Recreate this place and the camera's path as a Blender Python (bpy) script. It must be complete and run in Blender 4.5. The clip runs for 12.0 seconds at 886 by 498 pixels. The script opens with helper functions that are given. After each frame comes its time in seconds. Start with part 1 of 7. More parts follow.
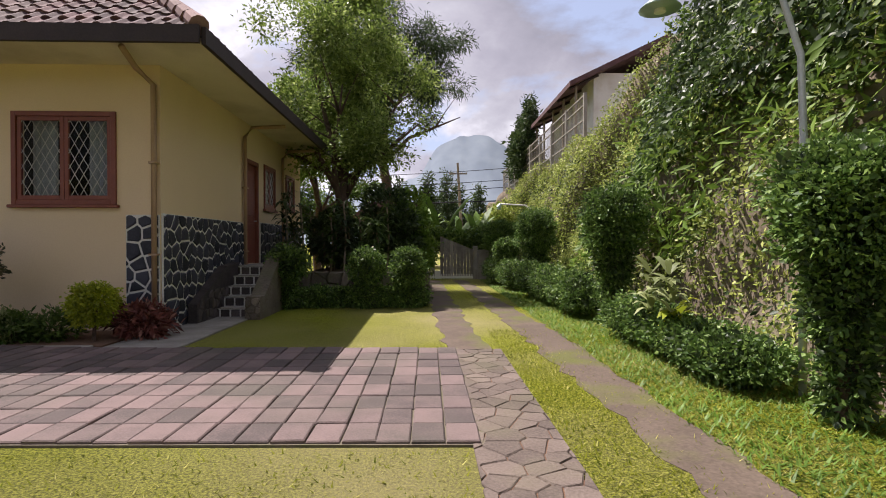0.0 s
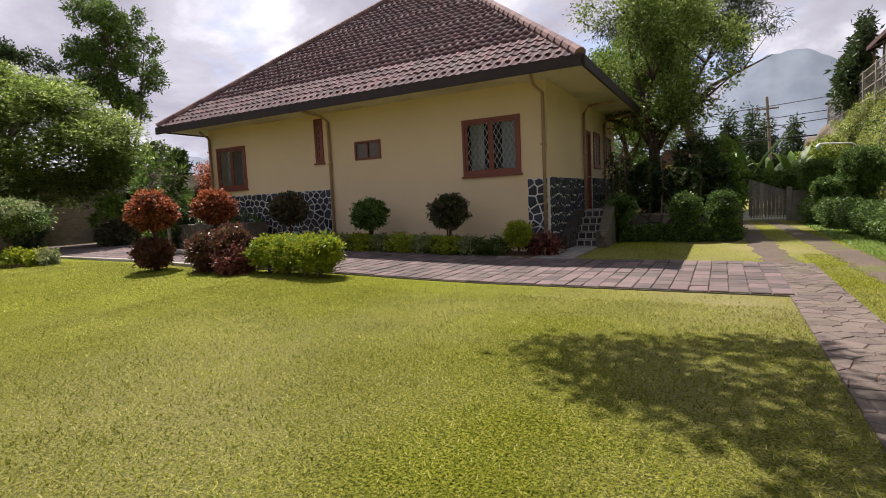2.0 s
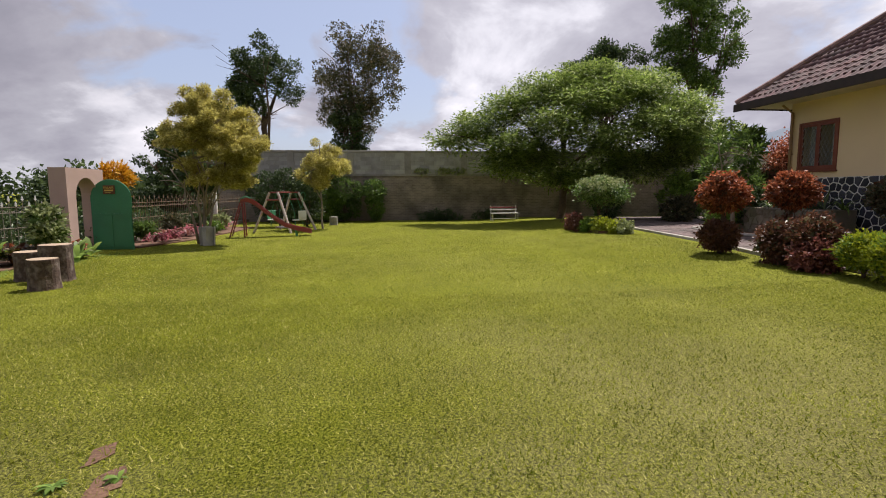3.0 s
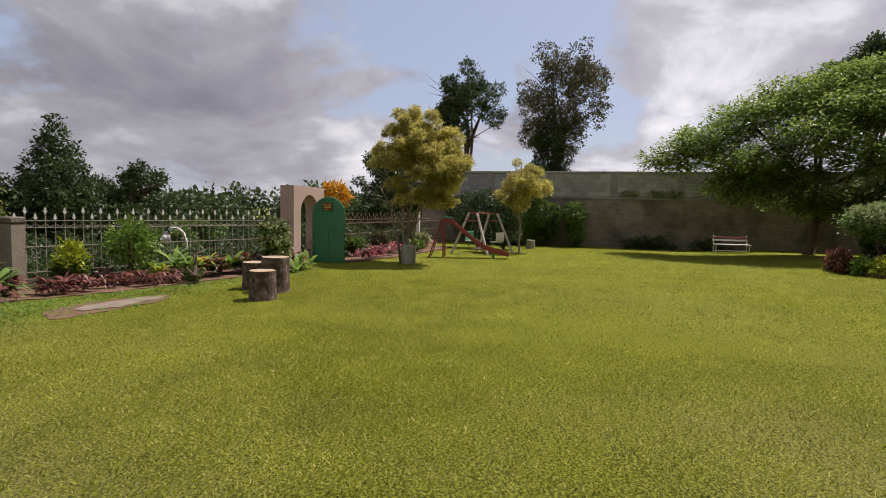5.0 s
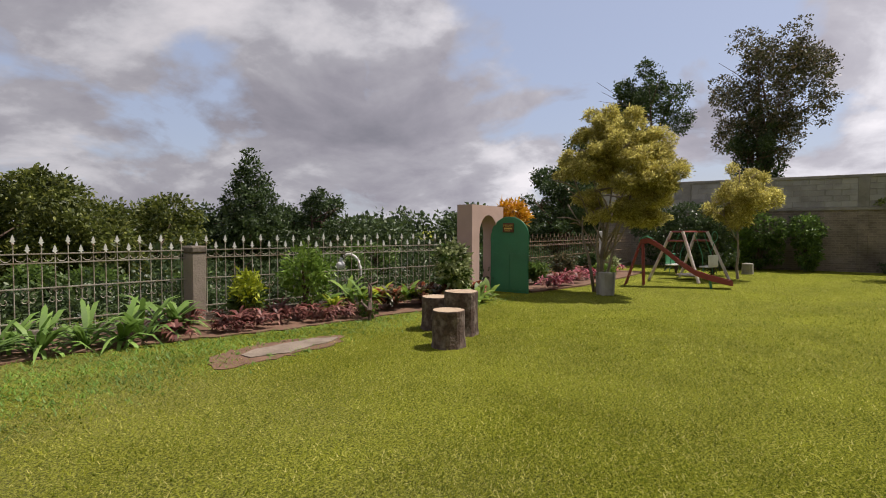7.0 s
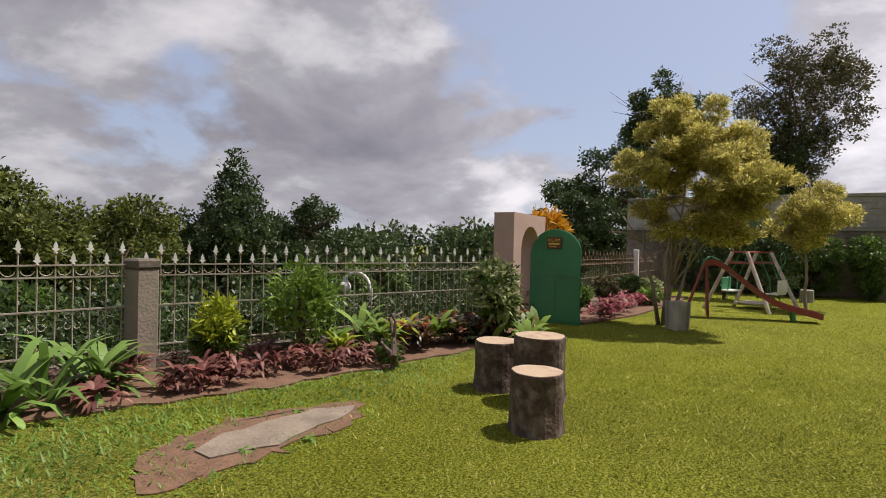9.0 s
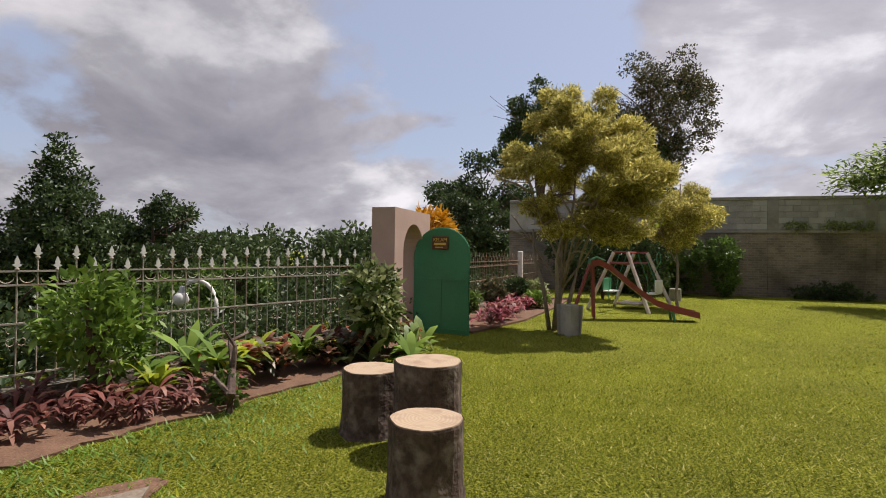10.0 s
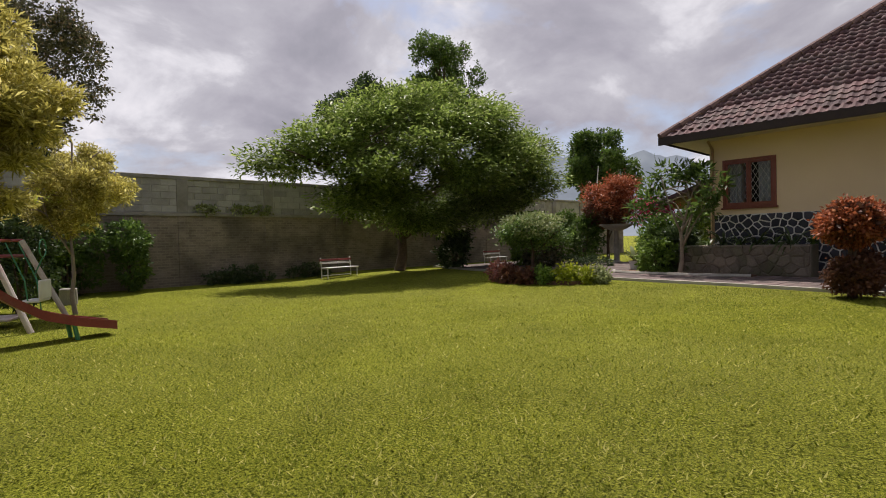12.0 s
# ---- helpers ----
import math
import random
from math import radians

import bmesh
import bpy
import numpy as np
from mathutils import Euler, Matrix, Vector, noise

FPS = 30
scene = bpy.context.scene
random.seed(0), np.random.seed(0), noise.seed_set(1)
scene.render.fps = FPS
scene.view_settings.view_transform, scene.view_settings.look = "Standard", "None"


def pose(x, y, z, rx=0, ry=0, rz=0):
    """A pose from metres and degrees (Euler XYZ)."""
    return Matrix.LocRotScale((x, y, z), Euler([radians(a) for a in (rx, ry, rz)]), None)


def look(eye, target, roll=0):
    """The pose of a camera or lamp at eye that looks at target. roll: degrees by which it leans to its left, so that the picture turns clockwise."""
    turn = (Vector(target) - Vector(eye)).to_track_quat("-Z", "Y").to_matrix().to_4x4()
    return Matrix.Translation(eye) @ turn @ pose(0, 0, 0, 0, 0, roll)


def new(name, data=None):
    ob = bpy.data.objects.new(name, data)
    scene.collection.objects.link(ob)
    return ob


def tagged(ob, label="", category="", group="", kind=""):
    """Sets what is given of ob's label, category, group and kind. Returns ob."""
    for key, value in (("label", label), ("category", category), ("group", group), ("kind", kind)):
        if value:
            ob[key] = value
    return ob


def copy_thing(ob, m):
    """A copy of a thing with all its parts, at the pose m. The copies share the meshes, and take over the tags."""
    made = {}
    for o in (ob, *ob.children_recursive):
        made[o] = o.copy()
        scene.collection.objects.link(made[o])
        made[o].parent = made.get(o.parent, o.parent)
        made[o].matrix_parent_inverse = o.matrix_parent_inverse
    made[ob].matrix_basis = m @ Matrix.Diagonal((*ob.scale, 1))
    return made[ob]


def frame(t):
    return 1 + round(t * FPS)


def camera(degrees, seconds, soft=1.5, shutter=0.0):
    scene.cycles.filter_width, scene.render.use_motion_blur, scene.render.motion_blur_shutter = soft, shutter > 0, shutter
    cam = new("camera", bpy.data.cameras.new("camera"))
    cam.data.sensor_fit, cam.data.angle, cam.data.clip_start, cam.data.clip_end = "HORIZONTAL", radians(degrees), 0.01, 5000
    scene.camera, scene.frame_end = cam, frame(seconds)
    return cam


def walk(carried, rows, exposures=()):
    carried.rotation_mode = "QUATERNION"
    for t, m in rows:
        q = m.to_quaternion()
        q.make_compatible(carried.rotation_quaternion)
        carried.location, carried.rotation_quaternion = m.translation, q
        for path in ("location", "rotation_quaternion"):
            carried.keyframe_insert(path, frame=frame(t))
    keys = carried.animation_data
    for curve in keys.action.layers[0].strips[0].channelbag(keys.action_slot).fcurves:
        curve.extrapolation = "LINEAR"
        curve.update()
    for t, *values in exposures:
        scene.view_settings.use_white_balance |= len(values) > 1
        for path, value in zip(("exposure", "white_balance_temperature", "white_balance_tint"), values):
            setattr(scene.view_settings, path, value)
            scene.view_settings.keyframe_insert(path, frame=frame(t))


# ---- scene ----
# Camera: time, eye, target, roll
PATH = [
    (0.0, (0.95, 3.70, 1.38), (1.25, 13.70, 1.28), 0.0),
    (0.5, (0.86, 2.38, 1.38), (0.96, 12.38, 1.12), -0.6),
    (1.0, (0.75, 1.00, 1.37), (0.35, 11.0, 0.80), -2.2),
    (1.25, (0.69, 0.30, 1.365), (-0.35, 10.25, 0.65), -3.2),
    (1.5, (0.653, -0.256, 1.362), (0.271, 1.701, 1.207), -3.9),
    (2, (0.518, -0.407, 1.39), (-0.429, 1.345, 1.205), -2.7),
    (2.5, (0.241, -0.526, 1.489), (-1.499, 0.435, 1.276), -1.1),
    (3, (-0.004, -0.55, 1.531), (-1.98, -0.339, 1.309), -0.2),
    (3.5, (-0.213, -0.534, 1.532), (-2.180, -0.787, 1.271), 1.5),
    (3.6, (-0.255, -0.531, 1.532), (-2.214, -0.835, 1.265), 1.9),
    (5.5, (-1.69, -1.205, 1.528), (-3.593, -1.811, 1.427), 0.5),
    (6.5, (-2.526, -1.962, 1.579), (-4.263, -2.949, 1.508), -0.1),
    (7, (-2.97, -2.458, 1.536), (-4.667, -3.514, 1.463), 0.1),
    (9, (-4.73, -4.517, 1.495), (-6.451, -5.536, 1.481), 1.3),
    (9.5, (-5.327, -4.846, 1.455), (-7.124, -5.723, 1.475), 1.4),
    (10, (-6.0, -5.02, 1.432), (-7.904, -5.631, 1.444), 0.9),
    (10.5, (-6.728, -5.156, 1.41), (-8.721, -5.328, 1.411), 0.3),
    (11, (-7.585, -5.142, 1.429), (-9.542, -4.733, 1.437), 0.9),
    (11.5, (-8.411, -5.019, 1.438), (-10.14, -4.014, 1.467), 1.4),
    (12, (-9.11, -4.931, 1.338), (-10.568, -3.562, 1.302), -1.3),
]
cam = camera(80.9, 12.0, soft=1.0)
walk(cam, [(t, look(e, g, r)) for t, e, g, r in PATH],
     exposures=[(0.0, 0.80, 6450, 20), (0.5, 1.25, 6450, 20), (1.0, 1.40, 6450, 20), (1.5, 1.08, 6450, 20), (2.5, 0.56, 6450, 18), (6.0, 0.34, 6600, 16), (9.5, 0.40, 6600, 16), (12.0, 0.30, 6600, 16)])

# ---- light: high sun from behind the house, broken cloud ----
SUN_DIR = Vector((-0.44, 0.34, 1.0)).normalized()      # towards the sun
world = bpy.data.worlds.new("sky")
scene.world = world
world.use_nodes = True
wn, wl = world.node_tree.nodes, world.node_tree.links
wn.clear()
sky = wn.new("ShaderNodeTexSky")
sky.sky_type, sky.sun_disc = "NISHITA", False
sky.sun_elevation = math.asin(SUN_DIR.z)
sky.sun_rotation = math.atan2(SUN_DIR.x, SUN_DIR.y)
sky.dust_density = 2.0
tc = wn.new("ShaderNodeTexCoord")
# clouds flatten towards the horizon: divide the direction by its height
sep = wn.new("ShaderNodeSeparateXYZ")
wl.new(tc.outputs["Generated"], sep.inputs[0])
hgt = wn.new("ShaderNodeMath"); hgt.operation = "ADD"; hgt.inputs[1].default_value = 0.42
wl.new(sep.outputs["Z"], hgt.inputs[0])
lim = wn.new("ShaderNodeMath"); lim.operation = "MAXIMUM"; lim.inputs[1].default_value = 0.06
wl.new(hgt.outputs[0], lim.inputs[0])
div = wn.new("ShaderNodeVectorMath"); div.operation = "DIVIDE"
comb = wn.new("ShaderNodeCombineXYZ")
for k in range(3):
    wl.new(lim.outputs[0], comb.inputs[k])
wl.new(tc.outputs["Generated"], div.inputs[0]); wl.new(comb.outputs[0], div.inputs[1])


def cloud_noise(scale, detail, rough, off):
    mp = wn.new("ShaderNodeMapping")
    mp.inputs["Location"].default_value = off
    wl.new(div.outputs[0], mp.inputs[0])
    n = wn.new("ShaderNodeTexNoise")
    n.inputs["Scale"].default_value, n.inputs["Detail"].default_value, n.inputs["Roughness"].default_value = scale, detail, rough
    n.inputs["Distortion"].default_value = 0.25
    wl.new(mp.outputs[0], n.inputs[0])
    return n


def ramp_w(src, stops):
    r = wn.new("ShaderNodeValToRGB")
    e = r.color_ramp.elements
    e[0].position, e[0].color = stops[0][0], (*stops[0][1], 1)
    e[1].position, e[1].color = stops[-1][0], (*stops[-1][1], 1)
    for p, c in stops[1:-1]:
        e.new(p).color = (*c, 1)
    wl.new(src, r.inputs[0])
    return r


def towards(direction, lo, hi, a, b):
    """A soft value that changes with the angle to a direction."""
    d = wn.new("ShaderNodeVectorMath"); d.operation = "DOT_PRODUCT"
    d.inputs[1].default_value = Vector(direction).normalized()
    wl.new(tc.outputs["Generated"], d.inputs[0])
    r = wn.new("ShaderNodeMapRange"); r.interpolation_type = "SMOOTHSTEP"
    for k, v in enumerate((lo, hi, a, b)):
        r.inputs[k + 1].default_value = v
    wl.new(d.outputs["Value"], r.inputs[0])
    return r.outputs[0]


def plus(a, b, op="ADD"):
    m = wn.new("ShaderNodeMath"); m.operation = op
    wl.new(a, m.inputs[0]); wl.new(b, m.inputs[1])
    return m.outputs[0]


# a blue gap in the west, white cumulus beside it, brighter cloud on the sun's side
gap = towards((-0.90, -0.10, 0.40), 0.88, 0.985, 0.0, -0.15)
heap = towards((-0.86, 0.34, 0.24), 0.93, 0.995, 0.0, 0.05)
glow = towards((-0.79, 0.61, 0.0), -0.1, 0.95, 0.74, 1.10)
cover = ramp_w(plus(cloud_noise(1.9, 8, 0.55, (3.1, 0.4, 1.7)).outputs[0], plus(gap, heap)), [(0.38, (0, 0, 0)), (0.46, (1, 1, 1))])
shade = ramp_w(plus(cloud_noise(2.3, 9, 0.56, (0.3, 5.2, 2.2)).outputs[0], heap),
               [(0.30, (2.2, 2.25, 2.6)), (0.45, (3.0, 3.0, 3.4)), (0.56, (3.8, 3.85, 4.2)), (0.63, (5.3, 5.4, 5.7)), (0.74, (7.0, 7.0, 7.2))])
mixc = wn.new("ShaderNodeMix"); mixc.data_type = "RGBA"
wl.new(cover.outputs[0], mixc.inputs[0])
haze = wn.new("ShaderNodeMix"); haze.data_type = "RGBA"; haze.inputs[0].default_value = 0.55
wl.new(sky.outputs[0], haze.inputs[6]); haze.inputs[7].default_value = (3.4, 3.9, 5.0, 1)
lit = wn.new("ShaderNodeVectorMath"); lit.operation = "SCALE"
wl.new(shade.outputs[0], lit.inputs[0]); wl.new(glow, lit.inputs["Scale"])
wl.new(haze.outputs[2], mixc.inputs[6]); wl.new(lit.outputs[0], mixc.inputs[7])
bgn = wn.new("ShaderNodeBackground"); bgn.inputs[1].default_value = 0.102
wl.new(mixc.outputs[2], bgn.inputs[0])
wo = wn.new("ShaderNodeOutputWorld")
wl.new(bgn.outputs[0], wo.inputs[0])

sun = new("sun", bpy.data.lights.new("sun", "SUN"))
sun.data.energy, sun.data.angle, sun.data.color = 4.4, radians(0.6), (1.0, 0.95, 0.86)
sun.rotation_euler = SUN_DIR.to_track_quat("Z", "Y").to_euler()
sun.location = (0, 0, 40)

# ---- materials ----


def nodes_of(m):
    m.use_nodes = True
    return m.node_tree.nodes, m.node_tree.links


def surface(name, c1, c2, scale=6.0, rough=0.8, bump=0.2, fine=60.0, metal=0.0, island=0.0, objrand=0.0, stain=None, stain_scale=1.2, stain_amt=0.5):
    """Two colours mixed by noise at two scales, optional stain colour, relief."""
    m = bpy.data.materials.new(name)
    n, l = nodes_of(m)
    b = n["Principled BSDF"]
    b.inputs["Roughness"].default_value, b.inputs["Metallic"].default_value = rough, metal
    n1 = n.new("ShaderNodeTexNoise"); n1.inputs["Scale"].default_value = scale; n1.inputs["Detail"].default_value = 5
    n2 = n.new("ShaderNodeTexNoise"); n2.inputs["Scale"].default_value = fine; n2.inputs["Detail"].default_value = 3
    pos = n.new("ShaderNodeNewGeometry").outputs["Position"]
    l.new(pos, n1.inputs[0]); l.new(pos, n2.inputs[0])
    add = n.new("ShaderNodeMath"); add.operation = "MULTIPLY_ADD"; add.inputs[1].default_value = 0.5
    l.new(n2.outputs[0], add.inputs[0])
    half = n.new("ShaderNodeMath"); half.operation = "MULTIPLY"; half.inputs[1].default_value = 0.5
    l.new(n1.outputs[0], half.inputs[0]); l.new(half.outputs[0], add.inputs[2])
    cur = add.outputs[0]
    for amt, kind in ((island, "i"), (objrand, "o")):
        if amt:
            src = n.new("ShaderNodeNewGeometry").outputs["Random Per Island"] if kind == "i" else n.new("ShaderNodeObjectInfo").outputs["Random"]
            mm = n.new("ShaderNodeMath"); mm.operation = "MULTIPLY_ADD"; mm.inputs[1].default_value = amt
            sb = n.new("ShaderNodeMath"); sb.operation = "SUBTRACT"; sb.inputs[1].default_value = 0.5
            l.new(src, sb.inputs[0]); l.new(sb.outputs[0], mm.inputs[0]); l.new(cur, mm.inputs[2])
            cur = mm.outputs[0]
    r = n.new("ShaderNodeMapRange"); r.inputs[1].default_value = 0.3; r.inputs[2].default_value = 0.7
    l.new(cur, r.inputs[0])
    mx = n.new("ShaderNodeMix"); mx.data_type = "RGBA"
    mx.inputs[6].default_value, mx.inputs[7].default_value = (*c1, 1), (*c2, 1)
    l.new(r.outputs[0], mx.inputs[0])
    out = mx.outputs[2]
    if stain:
        n3 = n.new("ShaderNodeTexNoise"); n3.inputs["Scale"].default_value = stain_scale; n3.inputs["Detail"].default_value = 6
        l.new(pos, n3.inputs[0])
        r3 = n.new("ShaderNodeMapRange"); r3.inputs[1].default_value = 0.48; r3.inputs[2].default_value = 0.68; r3.inputs[4].default_value = stain_amt
        l.new(n3.outputs[0], r3.inputs[0])
        m3 = n.new("ShaderNodeMix"); m3.data_type = "RGBA"; m3.inputs[7].default_value = (*stain, 1)
        l.new(r3.outputs[0], m3.inputs[0]); l.new(out, m3.inputs[6])
        out = m3.outputs[2]
    l.new(out, b.inputs["Base Color"])
    if bump:
        bp = n.new("ShaderNodeBump"); bp.inputs["Strength"].default_value = bump; bp.inputs["Distance"].default_value = 0.02
        l.new(add.outputs[0], bp.inputs["Height"]); l.new(bp.outputs[0], b.inputs["Normal"])
    return m


def leaf_mat(name, dark, light, trans=0.35, rough=0.5, tip=None, gloss=0.35):
    """Leaf: per-leaf colour, light passing through, slight gloss."""
    m = bpy.data.materials.new(name)
    n, l = nodes_of(m)
    b = n["Principled BSDF"]
    b.inputs["Roughness"].default_value = rough
    b.inputs["Specular IOR Level"].default_value = gloss
    geo = n.new("ShaderNodeNewGeometry")
    rp = n.new("ShaderNodeValToRGB")
    e = rp.color_ramp.elements
    e[0].color, e[1].color = (*dark, 1), (*light, 1)
    if tip:
        e[1].position = 0.8
        e.new(1.0).color = (*tip, 1)
    l.new(geo.outputs["Random Per Island"], rp.inputs[0])
    t = n.new("ShaderNodeTexCoord")
    ns = n.new("ShaderNodeTexNoise"); ns.inputs["Scale"].default_value = 1.3
    l.new(t.outputs["Object"], ns.inputs[0])
    hv = n.new("ShaderNodeHueSaturation")
    mr = n.new("ShaderNodeMapRange"); mr.inputs[1].default_value = 0.3; mr.inputs[2].default_value = 0.7
    mr.inputs[3].default_value = 0.7; mr.inputs[4].default_value = 1.3
    l.new(ns.outputs[0], mr.inputs[0]); l.new(mr.outputs[0], hv.inputs["Value"])
    l.new(rp.outputs[0], hv.inputs["Color"]); l.new(hv.outputs[0], b.inputs["Base Color"])
    tr = n.new("ShaderNodeBsdfTranslucent")
    l.new(hv.outputs[0], tr.inputs[0])
    ms = n.new("ShaderNodeMixShader"); ms.inputs[0].default_value = trans
    l.new(b.outputs[0], ms.inputs[1]); l.new(tr.outputs[0], ms.inputs[2])
    l.new(ms.outputs[0], n["Material Output"].inputs[0])
    return m


M_LAWN = bpy.data.materials.new("lawn_turf")
_n, _l = nodes_of(M_LAWN)
_b = _n["Principled BSDF"]
_b.inputs["Roughness"].default_value = 0.95
_b.inputs["Specular IOR Level"].default_value = 0.06
_p = _n.new("ShaderNodeNewGeometry").outputs["Position"]
_f = _n.new("ShaderNodeTexNoise"); _f.inputs["Scale"].default_value = 48; _f.inputs["Detail"].default_value = 7; _f.inputs["Roughness"].default_value = 0.85
_g = _n.new("ShaderNodeTexNoise"); _g.inputs["Scale"].default_value = 0.5; _g.inputs["Detail"].default_value = 6
_h = _n.new("ShaderNodeTexNoise"); _h.inputs["Scale"].default_value = 0.22; _h.inputs["Detail"].default_value = 7
for _k in (_f, _g, _h):
    _l.new(_p, _k.inputs[0])
_r = _n.new("ShaderNodeValToRGB")
_r.color_ramp.elements[0].position, _r.color_ramp.elements[0].color = 0.44, (0.030, 0.042, 0.003, 1)
_r.color_ramp.elements[1].position, _r.color_ramp.elements[1].color = 0.58, (0.40, 0.40, 0.055, 1)
_r.color_ramp.elements.new(0.5).color = (0.180, 0.205, 0.016, 1)
_l.new(_f.outputs[0], _r.inputs[0])
_v = _n.new("ShaderNodeHueSaturation")
_mr = _n.new("ShaderNodeMapRange"); _mr.inputs[1].default_value = 0.3; _mr.inputs[2].default_value = 0.7; _mr.inputs[3].default_value = 0.82; _mr.inputs[4].default_value = 1.14
_l.new(_g.outputs[0], _mr.inputs[0]); _l.new(_mr.outputs[0], _v.inputs["Value"]); _l.new(_r.outputs[0], _v.inputs["Color"])
_mx = _n.new("ShaderNodeMix"); _mx.data_type = "RGBA"; _mx.inputs[7].default_value = (0.37, 0.315, 0.17, 1)
_m2 = _n.new("ShaderNodeMapRange"); _m2.inputs[1].default_value = 0.40; _m2.inputs[2].default_value = 0.62; _m2.inputs[4].default_value = 0.42
_sx = _n.new("ShaderNodeSeparateXYZ"); _l.new(_p, _sx.inputs[0])
_dx = _n.new("ShaderNodeMapRange"); _dx.inputs[1].default_value = -8.0; _dx.inputs[2].default_value = 0.0; _dx.inputs[3].default_value = 0.15; _dx.inputs[4].default_value = 1.5   # driest beside the drive
_l.new(_sx.outputs["X"], _dx.inputs[0])
_dm = _n.new("ShaderNodeMath"); _dm.operation = "MULTIPLY"; _l.new(_m2.outputs[0], _dm.inputs[0]); _l.new(_dx.outputs[0], _dm.inputs[1])
_l.new(_h.outputs[0], _m2.inputs[0]); _l.new(_dm.outputs[0], _mx.inputs[0]); _l.new(_v.outputs[0], _mx.inputs[6]); _l.new(_mx.outputs[2], _b.inputs["Base Color"])
_bp = _n.new("ShaderNodeBump"); _bp.inputs["Strength"].default_value = 0.9; _bp.inputs["Distance"].default_value = 0.03
_l.new(_f.outputs[0], _bp.inputs["Height"]); _l.new(_bp.outputs[0], _b.inputs["Normal"])
M_BLADE = leaf_mat("grass_blade", (0.085, 0.115, 0.007), (0.27, 0.285, 0.026), 0.4, 0.8, tip=(0.54, 0.50, 0.17), gloss=0.1)
M_WEED = leaf_mat("grass_lush", (0.09, 0.18, 0.02), (0.18, 0.30, 0.04), 0.3, 0.5)
M_EARTH = surface("garden_earth", (0.085, 0.045, 0.026), (0.21, 0.115, 0.070), 5, 0.95, 0.8, 45)
M_DIRT = surface("packed_dirt_track", (0.075, 0.055, 0.040), (0.155, 0.115, 0.088), 2.5, 0.95, 0.6, 40, stain=(0.11, 0.12, 0.022), stain_scale=1.3, stain_amt=0.9)
M_PAVER = surface("paver_concrete", (0.085, 0.066, 0.062), (0.195, 0.138, 0.130), 4, 0.9, 0.5, 70, objrand=0.45, stain=(0.10, 0.09, 0.07), stain_scale=0.8, stain_amt=0.5)
M_PAVERS = surface("paver_concrete_far", (0.085, 0.066, 0.062), (0.195, 0.138, 0.130), 4, 0.9, 0.5, 70, island=0.45, stain=(0.10, 0.09, 0.07), stain_scale=0.8, stain_amt=0.5)
M_CRACKED = surface("flagstone_worn", (0.095, 0.072, 0.060), (0.205, 0.158, 0.132), 3, 0.9, 0.7, 50, objrand=0.25, stain=(0.09, 0.09, 0.04), stain_scale=1.5, stain_amt=0.4)
M_CONC = surface("concrete_grey", (0.22, 0.205, 0.18), (0.40, 0.37, 0.33), 3, 0.9, 0.35, 60, stain=(0.12, 0.11, 0.085), stain_scale=1.6, stain_amt=0.5)
M_KERB = surface("kerb_cement", (0.34, 0.32, 0.28), (0.52, 0.49, 0.43), 4, 0.9, 0.35, 60, stain=(0.16, 0.15, 0.10), stain_scale=1.6)
M_CREAM = surface("cream_wall_paint", (0.72, 0.56, 0.355), (0.80, 0.64, 0.425), 0.9, 0.75, 0.06, 45, stain=(0.56, 0.42, 0.25), stain_scale=0.45, stain_amt=0.35)
M_SOFFIT = surface("soffit_paint", (0.62, 0.55, 0.42), (0.74, 0.67, 0.53), 1.5, 0.8, 0.05, 40, stain=(0.38, 0.32, 0.22), stain_scale=0.9)
M_FASCIA = surface("fascia_dark_wood", (0.018, 0.011, 0.011), (0.042, 0.025, 0.023), 4, 0.7, 0.2, 50)
M_TILE = surface("clay_roof_tile", (0.064, 0.032, 0.036), (0.160, 0.078, 0.080), 3, 0.85, 0.4, 40, objrand=0.55, stain=(0.15, 0.125, 0.11), stain_scale=1.4, stain_amt=0.4)
M_TILES = surface("clay_roof_tiles", (0.064, 0.032, 0.036), (0.160, 0.078, 0.080), 3, 0.85, 0.4, 40, island=0.22, stain=(0.15, 0.125, 0.11), stain_scale=1.4, stain_amt=0.4)
M_RIDGE = surface("ridge_tile", (0.15, 0.085, 0.08), (0.27, 0.165, 0.15), 3, 0.85, 0.3, 40, objrand=0.5)
M_STONE = surface("black_wall_stone", (0.012, 0.014, 0.026), (0.045, 0.047, 0.07), 6, 0.55, 0.4, 40, objrand=0.5)
M_STEPSTONE = surface("dark_step_stone", (0.035, 0.028, 0.028), (0.10, 0.08, 0.075), 6, 0.7, 0.5, 40, objrand=0.5)
M_MORTAR = surface("white_mortar", (0.58, 0.57, 0.54), (0.74, 0.73, 0.70), 5, 0.9, 0.3, 50)
M_OLDSTONE = surface("mossy_stone", (0.11, 0.09, 0.07), (0.24, 0.20, 0.16), 4, 0.95, 0.8, 30, objrand=0.5, stain=(0.07, 0.09, 0.03), stain_scale=2.0)
M_BROWN = surface("red_brown_window_wood", (0.17, 0.045, 0.030), (0.25, 0.075, 0.048), 5, 0.5, 0.15, 70)
M_WHITE = surface("white_paint", (0.70, 0.69, 0.66), (0.80, 0.79, 0.76), 6, 0.5, 0.05, 60, stain=(0.45, 0.40, 0.33), stain_scale=3, stain_amt=0.4)
M_LATTICE = surface("lattice_white", (0.55, 0.55, 0.53), (0.66, 0.66, 0.64), 6, 0.5, 0.0)
